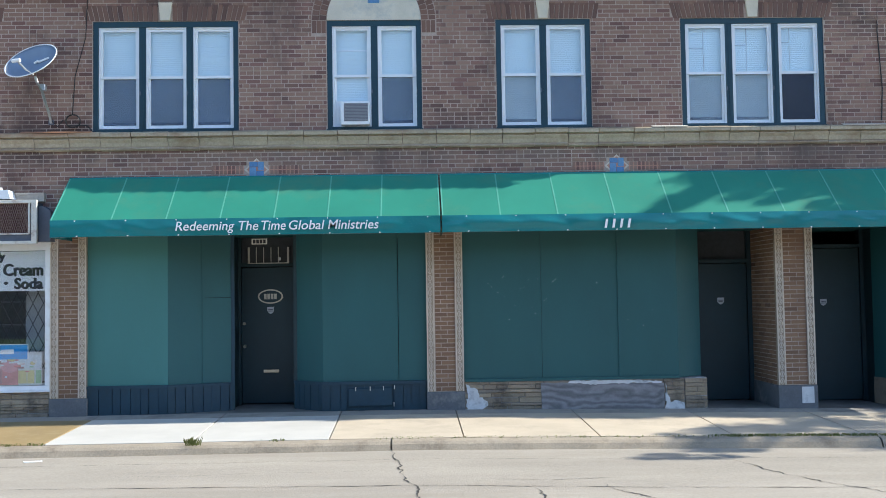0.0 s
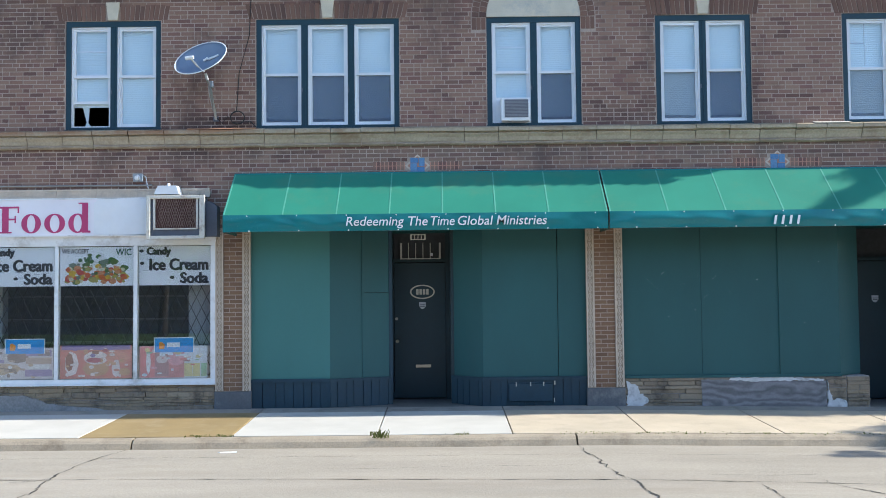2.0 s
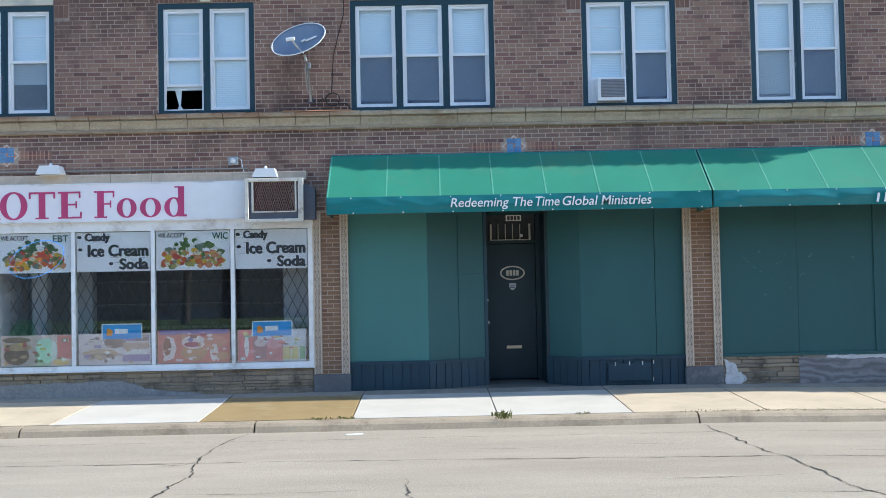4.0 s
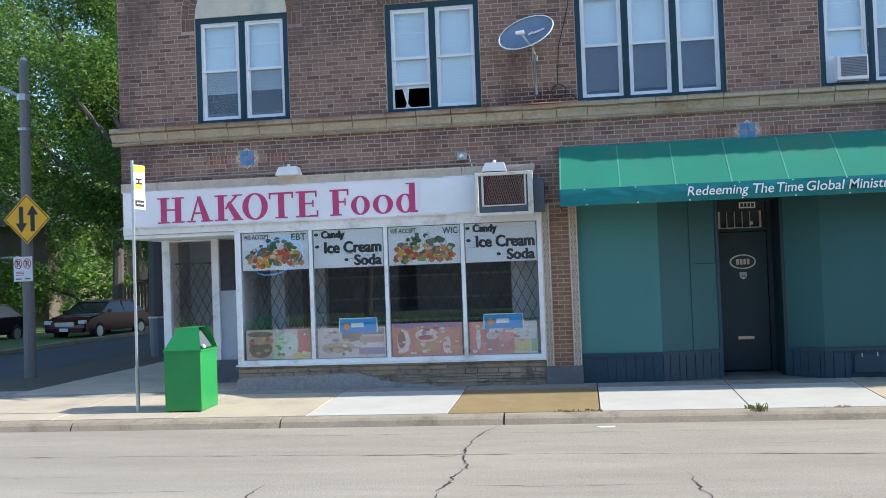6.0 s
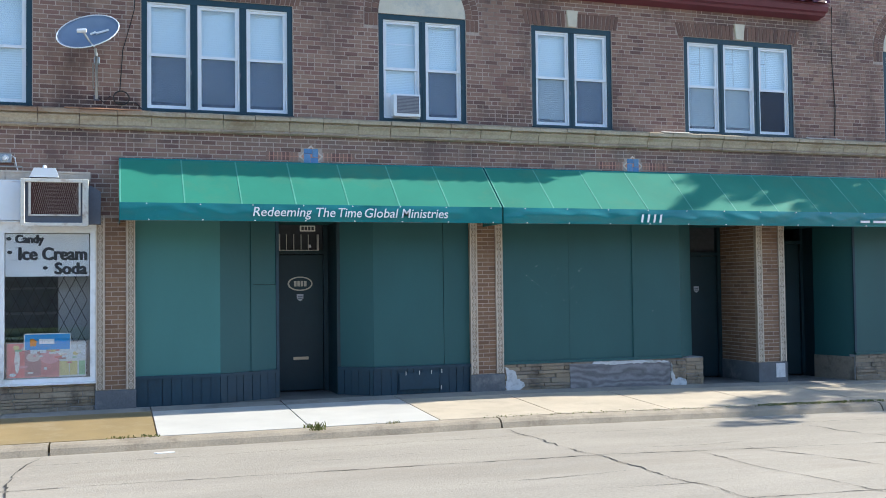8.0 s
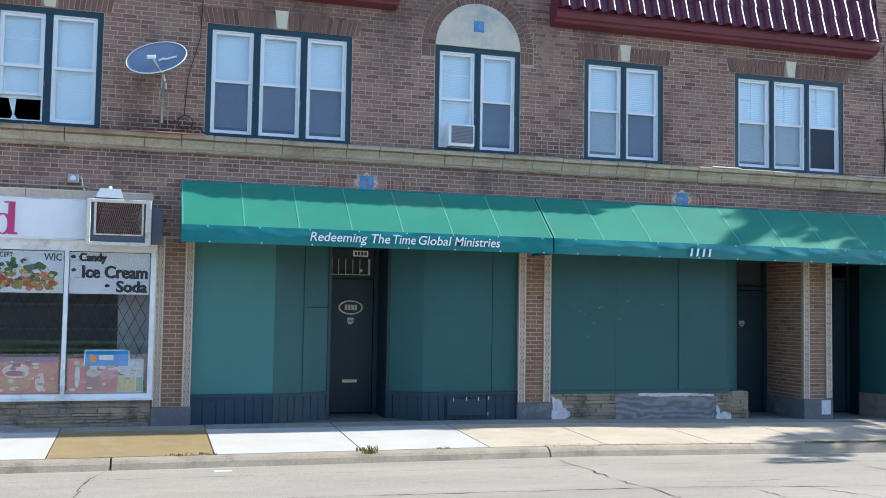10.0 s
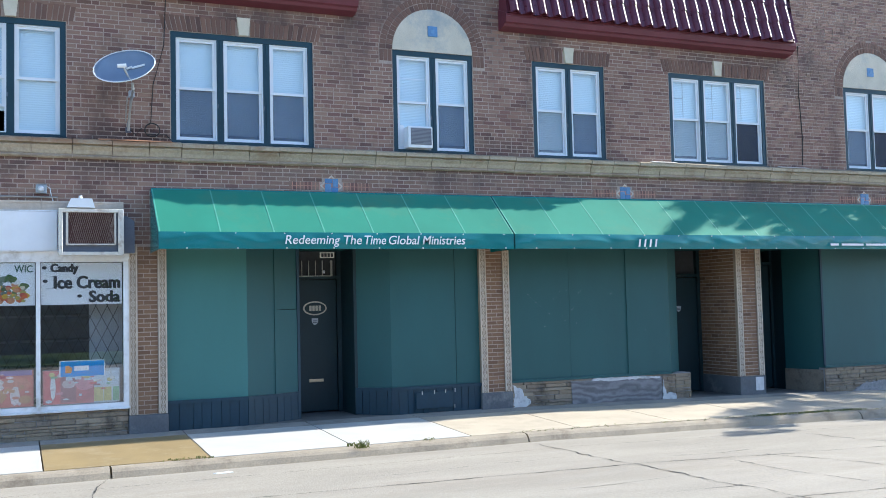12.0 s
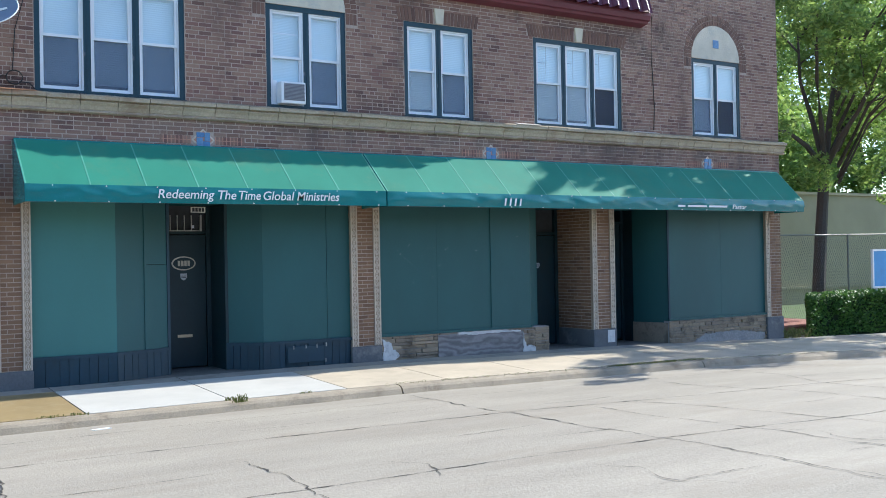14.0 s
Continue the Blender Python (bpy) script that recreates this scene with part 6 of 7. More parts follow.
part("flap", prism([(bx1 - 0.02, 0.85), (bx1 - 0.18, 1.08), (bx1 - 0.19, 1.08), (bx1 - 0.05, 0.84)], "y", by0 + 0.13, by1 - 0.13), M_GREYBOX, bn, "dark flap in the opening")
part("rim", box((bx0 - 0.015, bx1 + 0.015, by0 - 0.015, by1 + 0.015, 0.805, 0.83)), M_GREENBIN, bn)
for xx in (bx0 + 0.02, bx1 - 0.06):
    for yy in (by0 + 0.02, by1 - 0.06):
        part("foot", box((xx, xx + 0.04, yy, yy + 0.04, bz - 0.04, bz + 0.03)), M_GREENBIN, bn)
lit = thing("litter", "crumpled pale litter in the bin opening", "litter")
bm = bmesh.new()
bmesh.ops.create_icosphere(bm, subdivisions=2, radius=0.035)
for v in bm.verts:
    v.co = v.co * (1 + 0.5 * noise.noise(v.co * 30)) + Vector((bx1 - 0.05, -1.72, 0.865))
part("paper", bm, M_LETTER, lit)

stop = thing("bus_stop_sign", "white bus stop flag sign on a thin steel pole", "bus stop")
part("pole", tube([(-6.38, -1.83, -0.06), (-6.38, -1.83, 0.62), (-6.37, -1.83, 3.56)], 0.022, 8), M_METAL, stop)
part("sleeve", tube([(-6.38, -1.83, -0.06), (-6.38, -1.83, 0.62)], 0.03, 8), M_METAL, stop)
fx = [(-6.345, -1.84), (-6.28, -1.62)]
leaf(stop, "flag", fx[0], fx[1], 2.86, 3.50, 0.006, M_WHITE, "white flag plate")


def on_flag(name, f0, f1, z0, z1, col, off=0.004):
    d = Vector((fx[1][0] - fx[0][0], fx[1][1] - fx[0][1]))
    n = Vector((d.y, -d.x)).normalized() * off
    a, b = (fx[0][0] + d.x * f0 + n.x, fx[0][1] + d.y * f0 + n.y), (fx[0][0] + d.x * f1 + n.x, fx[0][1] + d.y * f1 + n.y)
    leaf(stop, name, a, b, z0, z1, 0.002, col)


M_LIME = surf("lime_print", (0.62, 0.70, 0.05), 0.5, 0.1, 4, 30, 0.0)
on_flag("lime_band", 0.0, 1.0, 3.40, 3.49, M_LIME)
on_flag("lime_patch", 0.08, 0.75, 3.15, 3.24, M_LIME)
for z in (3.28, 3.22):
    on_flag("dark_bar", 0.15, 0.7, z, z + 0.025, M_BLACK, 0.006)
on_flag("dark_bar", 0.35, 0.5, 3.22, 3.30, M_BLACK, 0.006)
on_flag("dark_panel", 0.08, 0.9, 2.90, 2.99, M_BLACK)
on_flag("white_bar", 0.2, 0.8, 2.935, 2.955, M_LETTER, 0.006)

# weeds along the kerb and by the corner
M_WEED = leaf_mat("weed_leaf", (0.16, 0.19, 0.05), (0.36, 0.35, 0.14))


def weeds(spots, label):
    bm = bmesh.new()
    for x, y, r, h, n in spots:
        for k in range(n):
            a, d = random.uniform(0, 6.28), random.uniform(0, r)
            px, py, pz = x + d * math.cos(a) * 1.6, y + d * math.sin(a) * 0.6, gy(x, max(y, KERB_Y))
            lean, hh, ww = random.uniform(0, 6.28), h * random.uniform(0.4, 1.2), 0.005
            tx, ty = px + hh * 0.6 * math.cos(lean), py + hh * 0.6 * math.sin(lean)
            vs = [bm.verts.new(v) for v in ((px - ww, py, pz - 0.01), (px + ww, py, pz - 0.01), (tx + ww, ty, pz + hh), (tx - ww, ty, pz + hh * 0.9))]
            bm.faces.new(vs)
    ob = part("weeds", bm, M_WEED, None)
    tagged(ob, label, "weeds", kind="stuff")


random.seed(21)
weeds([(2.06, KERB_Y - 0.02, 0.08, 0.085, 45), (1.98, KERB_Y + 0.16, 0.08, 0.04, 25), (3.05, KERB_Y + 0.17, 0.12, 0.02, 20), (-0.3, KERB_Y + 0.17, 0.12, 0.025, 20), (0.05, KERB_Y + 0.17, 0.1, 0.03, 20)]
      + [(4.6 + k * 0.4, KERB_Y + 0.17, 0.2, 0.013, 14) for k in range(26)], "small green weeds in the joint behind the kerb")
weeds([(8.9 + k * 0.16, KERB_Y + 0.18, 0.14, 0.022, 40) for k in range(14)], "green grass strip behind the kerb")
weeds([(16.35 + k * 0.11, 0.0 + 0.06 * (k % 3), 0.12, 0.22, 32) for k in range(7)], "tufts of weeds at the corner of the building")
paper = thing("paper_scrap", "flat white paper scrap in the gutter", "litter")
part("sheet", prism([(0.06, -2.84), (0.28, -2.80), (0.30, -2.88), (0.10, -2.90)], "z", -0.20, -0.184), M_LETTER, paper)


# ---- trees, hedge and the far side ----
def crown(centres, n, size):
    """A mesh of many small leaves in clumps round the centres (x, y, z, radius)."""
    clumps = []
    for cx, cy, cz, r in centres:
        for k in range(8):
            d = Vector((random.gauss(0, 1), random.gauss(0, 1), random.gauss(0, 0.8))).normalized() * r * random.uniform(0.4, 1.0)
            clumps.append((cx + d.x, cy + d.y, cz + d.z, r * random.uniform(0.25, 0.5)))
    centres = clumps
    total = sum(c[3] ** 2 for c in centres)
    v, f = [], []
    for cx, cy, cz, r in centres:
        c = Vector((cx, cy, cz))
        for k in range(int(n * r * r / total)):
            d = Vector((random.gauss(0, 1), random.gauss(0, 1), random.gauss(0, 1))).normalized()
            bump = noise.noise(d * 3.0 + c)
            p = c + d * r * (random.uniform(0.3, 1.0) ** 0.6) * (1 + 0.5 * bump)
            s = size * random.uniform(0.6, 1.35)
            a = Vector((random.uniform(-1, 1), random.uniform(-1, 1), random.uniform(-0.7, 0.1))).normalized()
            b = a.orthogonal().normalized()
            b = (b * math.cos(k) + a.cross(b) * math.sin(k)) * 0.45
            m = len(v)
            v += [p + a * s * 0.5, p + b * s * 0.5 + a * s * 0.1, p - a * s * 0.5, p - b * s * 0.5 + a * s * 0.1]
            f.append((m, m + 1, m + 2, m + 3))
    me = bpy.data.meshes.new("crown")
    me.from_pydata(v, [], f)
    return me


def tree(x, y, z, trunk_r, fork_z, lean, centres, n, size, material, label, limbs=7, group="street trees"):
    t = thing("tree", label, "tree", group)
    bm = tube([(x, y, z - 0.1), (x, y, z + 0.25), (x + lean[0] * 0.4, y + lean[1] * 0.4, z + (fork_z - z) * 0.5), (x + lean[0], y + lean[1], fork_z)], trunk_r * 1.25, 10, trunk_r * 0.8)
    part("trunk", bm, M_BARK, t)
    top = Vector((x + lean[0], y + lean[1], fork_z))
    for c in centres[:limbs]:
        e = Vector(c[:3])
        mid_p = top.lerp(e, 0.5) + Vector((random.uniform(-0.3, 0.3), random.uniform(-0.3, 0.3), 0.3))
        part("limb", tube([top - Vector((0, 0, 0.25)), top.lerp(mid_p, 0.5), mid_p, e], trunk_r * 0.55, 7, 0.025), M_BARK, t)
        for q in range(3):
            d = Vector((random.uniform(-1, 1), random.uniform(-1, 1), random.uniform(-0.2, 1))).normalized() * c[3] * 0.8
            part("branch", tube([mid_p.lerp(e, 0.3 + 0.2 * q), mid_p.lerp(e, 0.5 + 0.2 * q) + d * 0.5, e + d], 0.035, 5, 0.01), M_BARK, t)
    part("crown", crown(centres, n, size), material, t)
    return t


random.seed(31)
low = [(-24, 30, 1.8, 2.2), (-20, 33, 2.0, 2.2), (-28, 29, 2.0, 2.4), (-32, 30, 2.5, 2.6), (-16, 34, 2.2, 2.2), (-12.5, 36, 2.5, 2.4), (-22, 27.5, 1.4, 1.5), (-36, 31, 2.5, 2.6), (-26, 33, 4.5, 2.5), (-18, 36, 5, 2.6)]
tree(-25, 31, -0.1, 0.12, 1.5, (0.1, 0.1), low, 24000, 0.26, M_LEAFL, "dense dark shrubs behind the parked cars", 6, "shrubs")
# the tree beside the building, whose shade falls on the awning
right = [(20.0, 0.0, 6.2, 1.5), (23.5, 2.5, 6.5, 1.9), (21.5, 3.5, 8.4, 2.0), (19.6, 1.4, 8.0, 1.6), (24.5, 5.0, 8.5, 2.2), (22.6, 2.4, 10.2, 1.7), (18.8, 2.8, 5.2, 1.0), (23.3, 1.2, 4.6, 0.9),
         (21.0, -2.4, 7.4, 0.8), (20.0, -3.2, 6.9, 0.55), (18.6, 0.2, 7.4, 1.0), (25.8, 3.2, 5.5, 1.3), (20.2, 4.4, 4.6, 0.9), (27.0, 6.0, 9.5, 2.0), (23.6, 4.2, 11.5, 1.8), (20.9, -0.9, 5.4, 0.6), (22.6, 2.2, 3.9, 0.6), (20.9, 2.6, 4.0, 0.7), (24.2, 2.2, 3.6, 0.7), (23.2, 3.4, 5.4, 1.2)]
maple = tree(21.5, 3.0, -0.2, 0.18, 4.4, (0.45, 0.0), [(x, y, z, r * 0.85) for x, y, z, r in right], 36000, 0.17, M_LEAFR, "maple with a dark trunk and bright sunlit leaves")
# outer boughs over the pavement, tight clusters added to cast the awning's clumped shade
twigs = []
UP = Vector((60, -1.0, 37.2)) / 60
# each cluster hangs up-sun of a stretch of the awning: from x, to x, from y, to y, size, number
for xa, xb, ya, yb, r, n in ((8.5, 9.5, -0.85, -0.35, 0.17, 6), (9.2, 11.6, -0.30, -0.12, 0.27, 10), (9.8, 11.4, -0.75, -0.45, 0.13, 5), (11.5, 13.0, -0.85, -0.15, 0.25, 14), (13.2, 13.7, -0.30, -0.10, 0.16, 2),
                             (13.7, 14.9, -0.85, -0.15, 0.23, 12), (15.0, 16.2, -0.85, -0.15, 0.25, 12)):
    for k in range(n):
        f = (k + random.random()) / n
        yt = ya + (yb - ya) * (f if n == 6 else random.random())
        foot = Vector((xa + (xb - xa) * f, yt, 3.615 + (yt + 0.1) * 0.85))
        c = foot + UP * (20.5 + random.uniform(-0.6, 0.6) - foot.x)
        twigs.append((c.x, c.y, c.z, r * random.uniform(0.75, 1.3)))
v, f = [], []
for cx, cy, cz, r in twigs:
    for k in range(int(2600 * r * r) + 40):
        d = Vector((random.gauss(0, 1), random.gauss(0, 1), random.gauss(0, 1))).normalized() * r * random.random() ** 0.45
        a = Vector((random.uniform(-1, 1), random.uniform(-1, 1), random.uniform(-0.8, 0.2))).normalized() * 0.065
        b = a.orthogonal() * 0.55
        q, m = Vector((cx, cy, cz)) + d * (1 + 0.6 * noise.noise(d * 5 + Vector((cx, cy, cz)))), len(v)
        v += [q + a, q + b + a * 0.2, q - a, q - b + a * 0.2]
        f.append((m, m + 1, m + 2, m + 3))
bough = bpy.data.meshes.new("boughs")
bough.from_pydata(v, [], f)
part("boughs", bough, M_LEAFR, maple)
for cx, cy, cz, r in twigs[::3]:
    part("branch", tube([(22.0, 2.6, cz - 2.2), (21.4, 1.2, cz - 0.7), (cx, cy, cz)], 0.05, 5, 0.012), M_BARK, maple)
# trees of the side street
left1 = [(-12.5, 11, 7, 2.4), (-15.5, 12, 8.5, 2.8), (-10.5, 13, 8.5, 2.4), (-13, 14, 11, 3.0), (-17, 15, 10.5, 3.0), (-11.5, 9.8, 5.2, 1.6), (-14.5, 10, 5.2, 1.8), (-9.5, 11, 10.5, 2.2), (-18, 12, 6.5, 2.2), (-12.5, 12, 3.9, 1.5)]
tree(-10.75, 8.9, 0.0, 0.30, 4.0, (-0.3, 0.6), left1, 110000, 0.12, M_LEAFL, "large leafy street tree with a dark trunk", 7)
left2 = [(-23, 24, 7, 3.4), (-19, 26, 9, 3.6), (-27, 26, 9, 4.0), (-22, 28, 13, 4.2), (-30, 28, 12, 4.5), (-17, 30, 12, 4.0), (-20, 23, 4.5, 2.2), (-25, 22, 4.6, 2.2), (-15, 32, 8, 3.5), (-33, 27, 7, 3.4)]
tree(-19.6, 24.5, 0.0, 0.25, 5.0, (0, 0.3), left2, 80000, 0.20, M_LEAFL, "tall leafy tree across the side street", 7)
left3 = [(-30, 40, 8, 5), (-22, 44, 9, 5.5), (-15, 46, 9, 5), (-38, 38, 9, 6), (-27, 45, 15, 6), (-16, 48, 16, 6), (-40, 42, 16, 6), (-10, 50, 8, 5)]
tree(-26, 42, 0.0, 0.3, 6.0, (0, 0.5), left3, 40000, 0.42, M_LEAFL, "broad leafy trees further along the side street", 6)

# out-of-view tree, added up-sun so that its leaves dapple the pavement
near = [(25.0, -1.2, 6.0, 1.5), (26.5, -1.6, 7.5, 1.7), (25.4, -2.3, 9.0, 1.1), (27.0, -1.5, 5.0, 1.3), (24.3, -0.6, 7.6, 1.1), (26.2, 1.3, 10.2, 1.3), (27.5, -2.4, 9.0, 1.3), (25.5, -2.2, 7.6, 0.9)]
tree(26.2, -1.6, -0.35, 0.18, 3.6, (0.0, 0.2), near, 9000, 0.2, M_LEAFR, "unseen street tree added beyond the hedge to shade the pavement", 6)
right2 = [(38, 14, 7, 4.0), (46, 12, 8, 4.5), (34, 18, 10, 4.5), (43, 18, 14, 5.0), (52, 16, 9, 5.0), (36, 14, 4.5, 2.5), (58, 14, 12, 5.5), (32, 13, 5.5, 3.0), (29, 15, 7.5, 3.2), (26, 16, 6, 3.0), (31, 17, 12, 4.0)]
right2 += [(24, 14.5, 4.8, 2.2), (27.5, 14, 5.2, 2.4), (31, 15.5, 8.5, 3.0), (35, 14, 6, 2.6), (28.5, 17, 10.5, 3.2), (24.5, 16, 8.5, 2.6), (20.5, 21, 4.5, 2.4), (22.5, 22, 7.5, 2.8), (20, 23, 9.5, 2.6), (25, 23, 11, 3.0), (18.6, 22, 6.5, 2.2)]
tree(40, 14, -0.2, 0.25, 5.0, (0.2, 0.2), right2, 110000, 0.30, M_LEAFR, "leafy trees behind the neighbouring wall", 6)

# hedge
hd = thing("hedge", "clipped dense green hedge along the pavement", "hedge")
bm = bmesh.new()
random.seed(40)
for k in range(24000):
    x = random.uniform(17.2, 27.0)
    f = random.random()
    if f < 0.50:
        p = Vector((x, 0.05 + random.uniform(0, 0.12), random.uniform(-0.28, 0.69)))
    elif f < 0.85:
        p = Vector((x, random.uniform(0.05, 1.1), 0.69 + random.uniform(-0.09, 0.05)))
    else:
        d = random.uniform(0, 1.0)
        p = Vector((17.2 + 1.3 * d + random.uniform(-0.04, 0.1), 0.05 + d, random.uniform(-0.28, 0.69)))
    if p.x < 17.15 + 1.3 * (p.y - 0.05):
        continue
    p += Vector((0, -0.07, 0.05)) * noise.noise(p * 1.7)
    s = random.uniform(0.025, 0.05)
    a = Vector((random.uniform(-1, 1), random.uniform(-1, 1), random.uniform(-1, 1))).normalized()
    b = a.orthogonal() * 0.6
    bm.faces.new([bm.verts.new(p + a * s), bm.verts.new(p + b * s), bm.verts.new(p - a * s), bm.verts.new(p - b * s)])
part("leaves", bm, M_HEDGE, hd)
part("core", prism([(17.36, 0.15), (27, 0.15), (27, 1.05), (18.55, 1.05)], "z", -0.5, 0.64), surf("hedge_core", (0.01, 0.025, 0.006), 0.95, 0.3, 6, 40, 0.0), hd)

# fence behind the hedge
M_FENCE = surf("dull_fence_steel", (0.20, 0.20, 0.18), 0.6, 0.2, 3, 30, 0.05)
fence = thing("chain_fence", "galvanised chain-link fence with a top rail", "fence")
part("top_rail", tube([(16.3, 2.6, 2.22), (32, 2.6, 2.25)], 0.022, 6), M_FENCE, fence)
for xx in (16.6, 22.35, 25.5, 28.6):
    part("post", tube([(xx, 2.6, -0.4), (xx, 2.6, 2.24)], 0.028, 6), M_FENCE, fence)
bm = bmesh.new()
for k in range(150):
    for s in (1, -1):
        u = 16.3 + k * 0.09
        ub = u + s * 1.25
        if 16.3 <= ub <= 29:
            tube([(u, 2.6, -0.3), (ub, 2.6, 2.2)], 0.0022, 3, bm=bm)
part("mesh", bm, M_FENCE, fence, "thin diamond wire mesh")
ow = thing("neighbour_building", "plain olive rendered wall of the neighbouring building", "building")
part("wall", box((19, 60, 9.0, 9.3, -0.4, 3.9)), M_OLIVE, ow)
part("ledge", box((19, 60, 8.93, 9.0, 0.35, 0.45)), M_OLIVE, ow)
part("coping", box((18.9, 60, 8.9, 9.4, 3.9, 4.0)), M_OLIVE, ow)
ys = thing("yard_sign", "blue and white board sign above the hedge", "sign")
part("panel", box((20.15, 21.5, 0.30, 0.33, 0.85, 1.75)), surf("sign_blue", (0.05, 0.28, 0.62), 0.5, 0.1, 3, 30, 0.0), ys)
part("border", box((20.10, 20.15, 0.28, 0.34, 0.80, 1.80), (20.15, 21.5, 0.28, 0.34, 1.75, 1.80), (20.15, 21.5, 0.28, 0.34, 0.80, 0.85)), M_WHITE, ys)
part("post", box((20.3, 20.36, 0.34, 0.40, -0.3, 1.7)), M_WHITE, ys)

# street pole with signs on the corner
pole = thing("utility_pole", "grey wooden street pole with a lamp arm", "pole")
PX, PY = -11.0, 3.2
part("shaft", tube([(PX, PY, -0.1), (PX, PY, 3.0), (PX + 0.02, PY, 6.35)], 0.125, 12, 0.095), M_WOODPOLE, pole)
part("band", tube([(PX, PY, 5.55), (PX, PY, 5.68)], 0.125, 12), M_METAL, pole)
part("band", tube([(PX, PY, 4.95), (PX, PY, 5.0)], 0.122, 12), M_METAL, pole)
part("lamp_arm", tube([(PX, PY, 5.62), (PX - 0.6, PY - 0.1, 5.9), (PX - 1.6, PY - 0.3, 6.3)], 0.035, 8), M_METAL, pole)
part("cap", tube([(PX + 0.02, PY, 6.35), (PX + 0.02, PY, 6.42)], 0.08, 10, 0.05), M_METAL, pole)
PX += 0.09
ws = thing("warning_sign", "yellow diamond two-way traffic sign with black arrows", "road sign")
SY, SZ, R = PY - 0.14, 3.165, 0.50
part("plate", prism([(PX - R, SZ), (PX, SZ - R), (PX + R, SZ), (PX, SZ + R)], "y", SY - 0.004, SY), M_YELLOW, ws)
e = 0.03
for q in ((-1, -1), (1, -1), (1, 1), (-1, 1)):
    a, b = (PX + q[0] * (R - e), SZ), (PX, SZ + q[1] * (R - e))
    a2, b2 = (PX + q[0] * (R - e - 0.022), SZ), (PX, SZ + q[1] * (R - e - 0.022))
    part("border", prism([a, b, b2, a2], "y", SY - 0.007, SY - 0.004), M_BLACK, ws)
for cx, s in ((PX - 0.12, -1), (PX + 0.12, 1)):
    part("arrow", prism([(cx - 0.045, SZ - s * 0.25), (cx + 0.045, SZ - s * 0.25), (cx + 0.045, SZ + s * 0.08), (cx + 0.12, SZ + s * 0.08), (cx, SZ + s * 0.27), (cx - 0.12, SZ + s * 0.08), (cx - 0.045, SZ + s * 0.08)], "y", SY - 0.007, SY - 0.004), M_BLACK, ws)
PX -= 0.11
ps = thing("parking_sign", "white no-parking sign with two red circles", "road sign")
part("plate", box((PX - 0.20, PX + 0.20, SY - 0.004, SY, 1.93, 2.42), bevel=0.001), M_WHITE, ps)
M_RED = surf("sign_red", (0.5, 0.03, 0.03), 0.5, 0.1, 5, 30, 0.0)
for cx in (PX - 0.095, PX + 0.095):
    part("ring", tube([(cx + 0.075 * math.cos(k * math.pi / 8), SY - 0.006, 2.28 + 0.095 * math.sin(k * math.pi / 8)) for k in range(17)], 0.009, 5), M_RED, ps)
    part("letter", text_mesh("P", cx - 0.035, cx + 0.035, 2.22, 2.34, SY - 0.006, 0, 0.01, 0.001), M_BLACK, ps)
    part("slash", prism([(cx - 0.06, 2.34), (cx - 0.045, 2.355), (cx + 0.06, 2.22), (cx + 0.045, 2.205)], "y", SY - 0.009, SY - 0.007), M_RED, ps)
    part("text_bar", box((cx - 0.06, cx + 0.06, SY - 0.006, SY - 0.004, 1.97, 1.99)), M_BLACK, ps)
for z in (2.05, 2.08, 2.11):
    part("text_bar", box((PX - 0.15, PX + 0.02, SY - 0.006, SY - 0.004, z, z + 0.012)), M_RED, ps)
bar = thing("barrel", "dented grey rubbish barrel by the tree", "barrel")
part("drum", tube([(-10.4, 8.2, 0.0), (-10.4, 8.2, 0.2), (-10.4, 8.2, 0.95)], 0.30, 16, 0.34), M_GREYBOX, bar)
part("rim", tube([(-10.4, 8.2, 0.95), (-10.4, 8.2, 0.98)], 0.36, 16), M_METAL, bar)


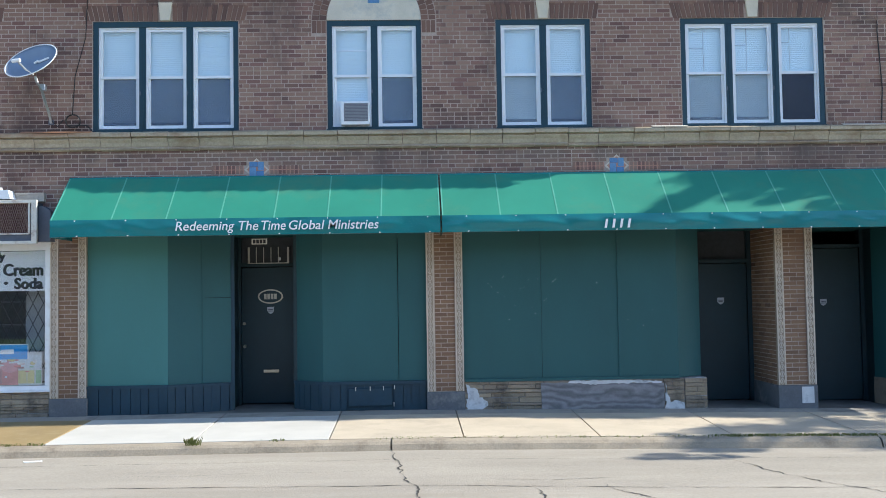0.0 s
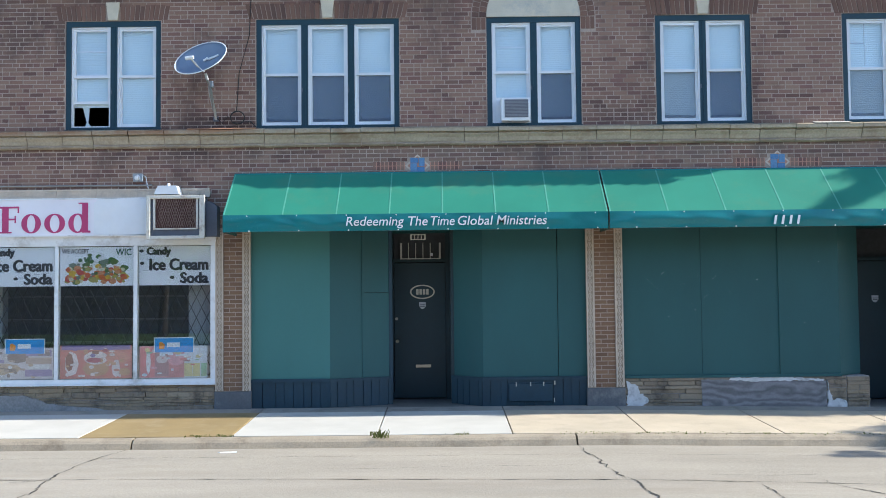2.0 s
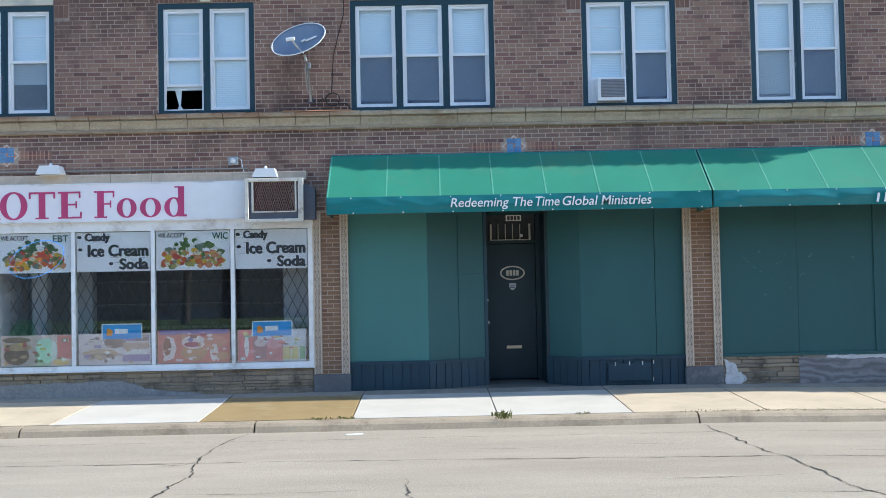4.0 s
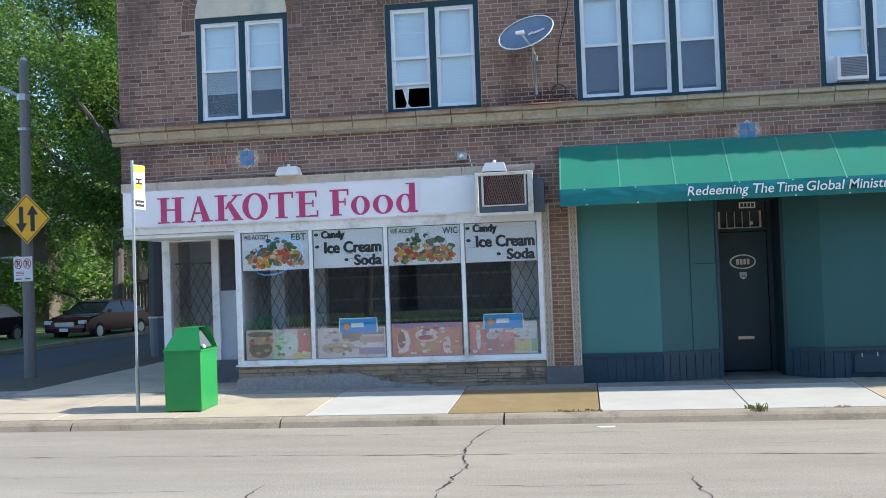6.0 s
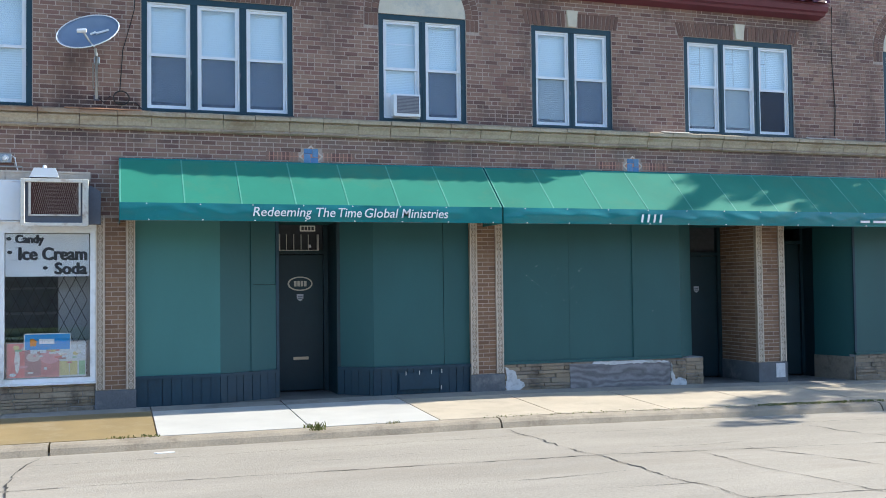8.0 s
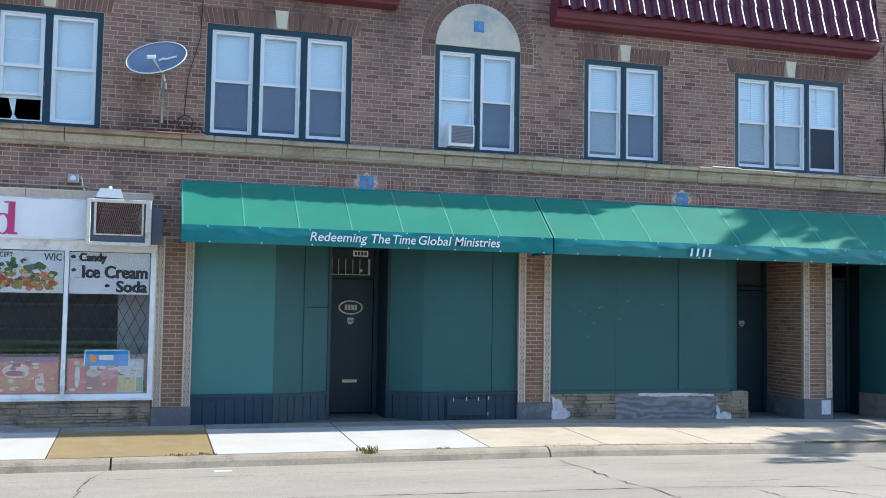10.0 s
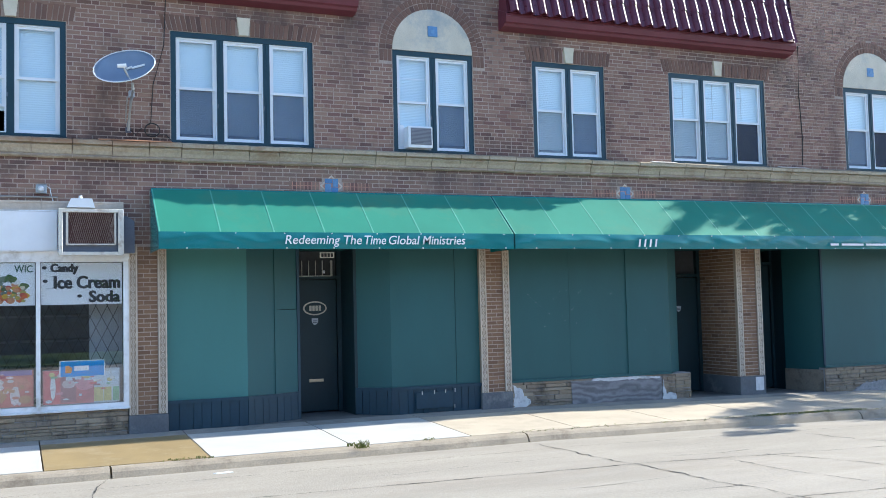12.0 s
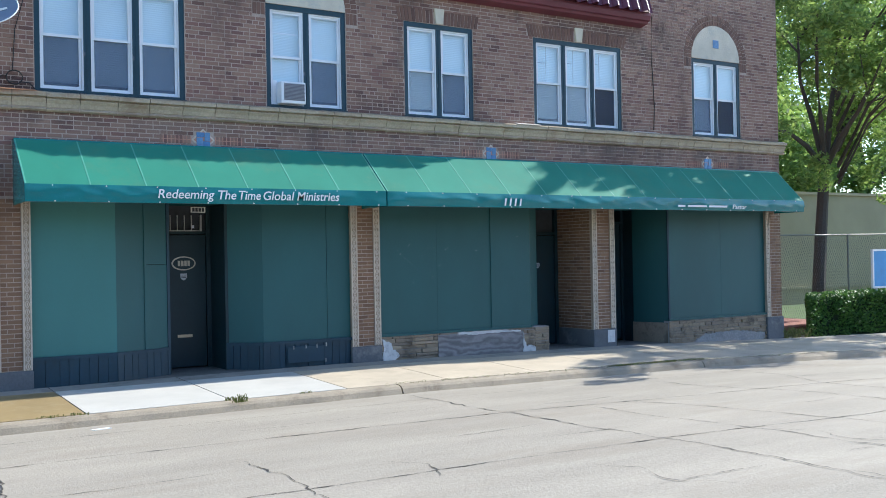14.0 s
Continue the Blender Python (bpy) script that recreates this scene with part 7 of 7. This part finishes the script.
# ---- parked cars ----
def car(x, y, heading, paint, label):
    t = thing("car", label, "car", "parked cars", at=(x, y, -0.18))
    t.rotation_euler = (0, 0, radians(heading))
    L, Wd = 4.5, 1.75
    side = [(-2.2, 0.30), (-2.25, 0.62), (-2.1, 0.86), (-1.5, 0.95), (1.1, 0.98), (1.9, 0.86), (2.22, 0.66), (2.25, 0.32)]
    bm = prism([(a, b) for a, b in side], "y", -Wd / 2, Wd / 2)
    bmesh.ops.bevel(bm, geom=[ed for ed in bm.edges], offset=0.06, segments=2, affect="EDGES")
    part("body", bm, paint, t)
    cab_v = bmesh.new()
    low = [(-1.75, 0.95), (1.15, 0.97)]
    up = [(-1.05, 1.40), (0.35, 1.40)]
    pts = []
    for (u, z), inset in ((low[0], 0.05), (low[1], 0.05), (up[1], 0.22), (up[0], 0.22)):
        pts.append([cab_v.verts.new((u, s * (Wd / 2 - inset), z)) for s in (-1, 1)])
    for i in range(4):
        a, b = pts[i], pts[(i + 1) % 4]
        cab_v.faces.new((a[0], a[1], b[1], b[0]))
    cab_v.faces.new([p[0] for p in pts]), cab_v.faces.new([p[1] for p in pts][::-1])
    part("cabin", cab_v, surf("car_glass_%d" % int(x * 10), (0.02, 0.025, 0.03), 0.08, 0.1, 2, 20, 0.0), t, "dark tinted windows")
    part("roof", prism([(-1.12, 1.39), (0.42, 1.39), (0.30, 1.44), (-1.0, 1.44)], "y", -Wd / 2 + 0.2, Wd / 2 - 0.2), paint, t)
    for s in (-1, 1):
        yy = s * (Wd / 2 - 0.08)
        for (ua, za), (ub, zb) in (((1.15, 0.97), (0.38, 1.41)), ((-1.75, 0.95), (-1.08, 1.41)), ((-0.35, 0.97), (-0.35, 1.41))):
            part("pillar", tube([(ua, yy, za), (ub, yy - s * 0.14, zb)], 0.03, 5), paint, t)
        for wx in (-1.38, 1.38):
            w = part("wheel", tube([(wx, s * (Wd / 2 - 0.2), 0.32), (wx, s * (Wd / 2 + 0.01), 0.32)], 0.32, 18), M_TYRE, t, "black tyre")
            part("rim", tube([(wx, s * (Wd / 2 + 0.005), 0.32), (wx, s * (Wd / 2 + 0.02), 0.32)], 0.20, 14), M_METAL, w)
        part("headlight", box((2.05, 2.24, s * 0.72 - 0.16, s * 0.72 + 0.10, 0.62, 0.76), bevel=0.02), M_LAMP, t, "clear headlight")
        part("mirror", box((0.75, 0.9, s * (Wd / 2 + 0.1) - 0.08, s * (Wd / 2 + 0.1) + 0.04, 0.98, 1.1), bevel=0.02), paint, t)
    part("grille", box((2.2, 2.27, -0.4, 0.4, 0.55, 0.70)), M_METAL, t, "chrome grille")
    part("bumper", box((2.18, 2.30, -0.8, 0.8, 0.32, 0.50), bevel=0.03), paint, t)
    part("plate", box((2.29, 2.31, -0.18, 0.18, 0.36, 0.48)), M_LETTER, t)
    return t


car(-18.6, 21.0, -97, M_CAR, "dark maroon saloon parked across the side street")
car(-22.2, 18.2, -97, M_CAR2, "black car parked in the shade")
tagged(part("far_kerb", box((-17.6, -17.4, -2, 70, -0.3, -0.04)), M_KERB, None), "pale kerb of the side street", "kerb", kind="structure")
house = thing("house", "brown-sided house behind the trees", "house", "houses")
part("wall", box((-40, -27, 32, 44, -0.1, 5.0)), M_HOUSE, house)
part("roof", prism([(-41, 5.0), (-26, 5.0), (-33.5, 9.0)], "y", 31, 45), M_SHINGLE, house)
for k in range(3):
    w = part("window", box((-38 + k * 4, -36.6 + k * 4, 31.9, 32.0, 1.8, 3.4)), M_GREYBOX, house)
    part("frame", box((-38.1 + k * 4, -36.5 + k * 4, 31.86, 31.9, 3.4, 3.5), (-38.1 + k * 4, -36.5 + k * 4, 31.86, 31.9, 1.7, 1.8)), M_WHITE, w)
fen = thing("picket_fence", "pale wooden fence across the side street", "fence")
for k in range(30):
    part("slat", box((-22.5 + k * 0.17, -22.38 + k * 0.17, 30.0, 30.03, 0.0, 1.9)), M_HOUSE, fen)
part("rail", box((-22.5, -17.4, 30.03, 30.08, 0.4, 0.5), (-22.5, -17.4, 30.03, 30.08, 1.4, 1.5)), M_HOUSE, fen)
wh = thing("house", "plain sided house down the side street", "house", "houses")
part("wall", box((-21, -10, 52, 60, -0.1, 5.5)), M_HOUSE, wh)
part("roof", prism([(-22, 5.5), (-9, 5.5), (-15.5, 9.5)], "y", 51, 61), M_SHINGLE, wh)

# the opposite side of the street, behind the viewpoint
tagged(part("lawn_opposite", box((-60, 60, -36, -25, -0.5, -0.08)), M_GRASS, None), "green lawn along the opposite side of the street", "lawn", kind="structure")
random.seed(50)
for tx, ty in ((-24, -29), (-10, -30), (3, -29), (17, -31)):
    cs = [(tx + random.uniform(-2.5, 2.5), ty + random.uniform(-1.5, 1.5), 3.5 + random.uniform(0, 2.5), random.uniform(1.4, 2.0)) for q in range(7)]
    tree(tx, ty, -0.2, 0.2, 2.6, (0.2, 0.1), cs, 4000, 0.4, M_LEAFL, "leafy street tree on the opposite side", 5, "opposite trees")
for hx in (-30, -16, -3, 11, 25, 39):
    opp = thing("house", "gabled house on the opposite side of the street", "house", "opposite houses")
    part("wall", box((hx - 7.0, hx + 7.0, -50, -38, -0.4, 6.5)), M_OPPOSITE, opp)
    part("roof", prism([(hx - 7.0, 6.5), (hx + 7.0, 6.5), (hx, 11.0)], "y", -50.5, -37.5), M_SHINGLE, opp)
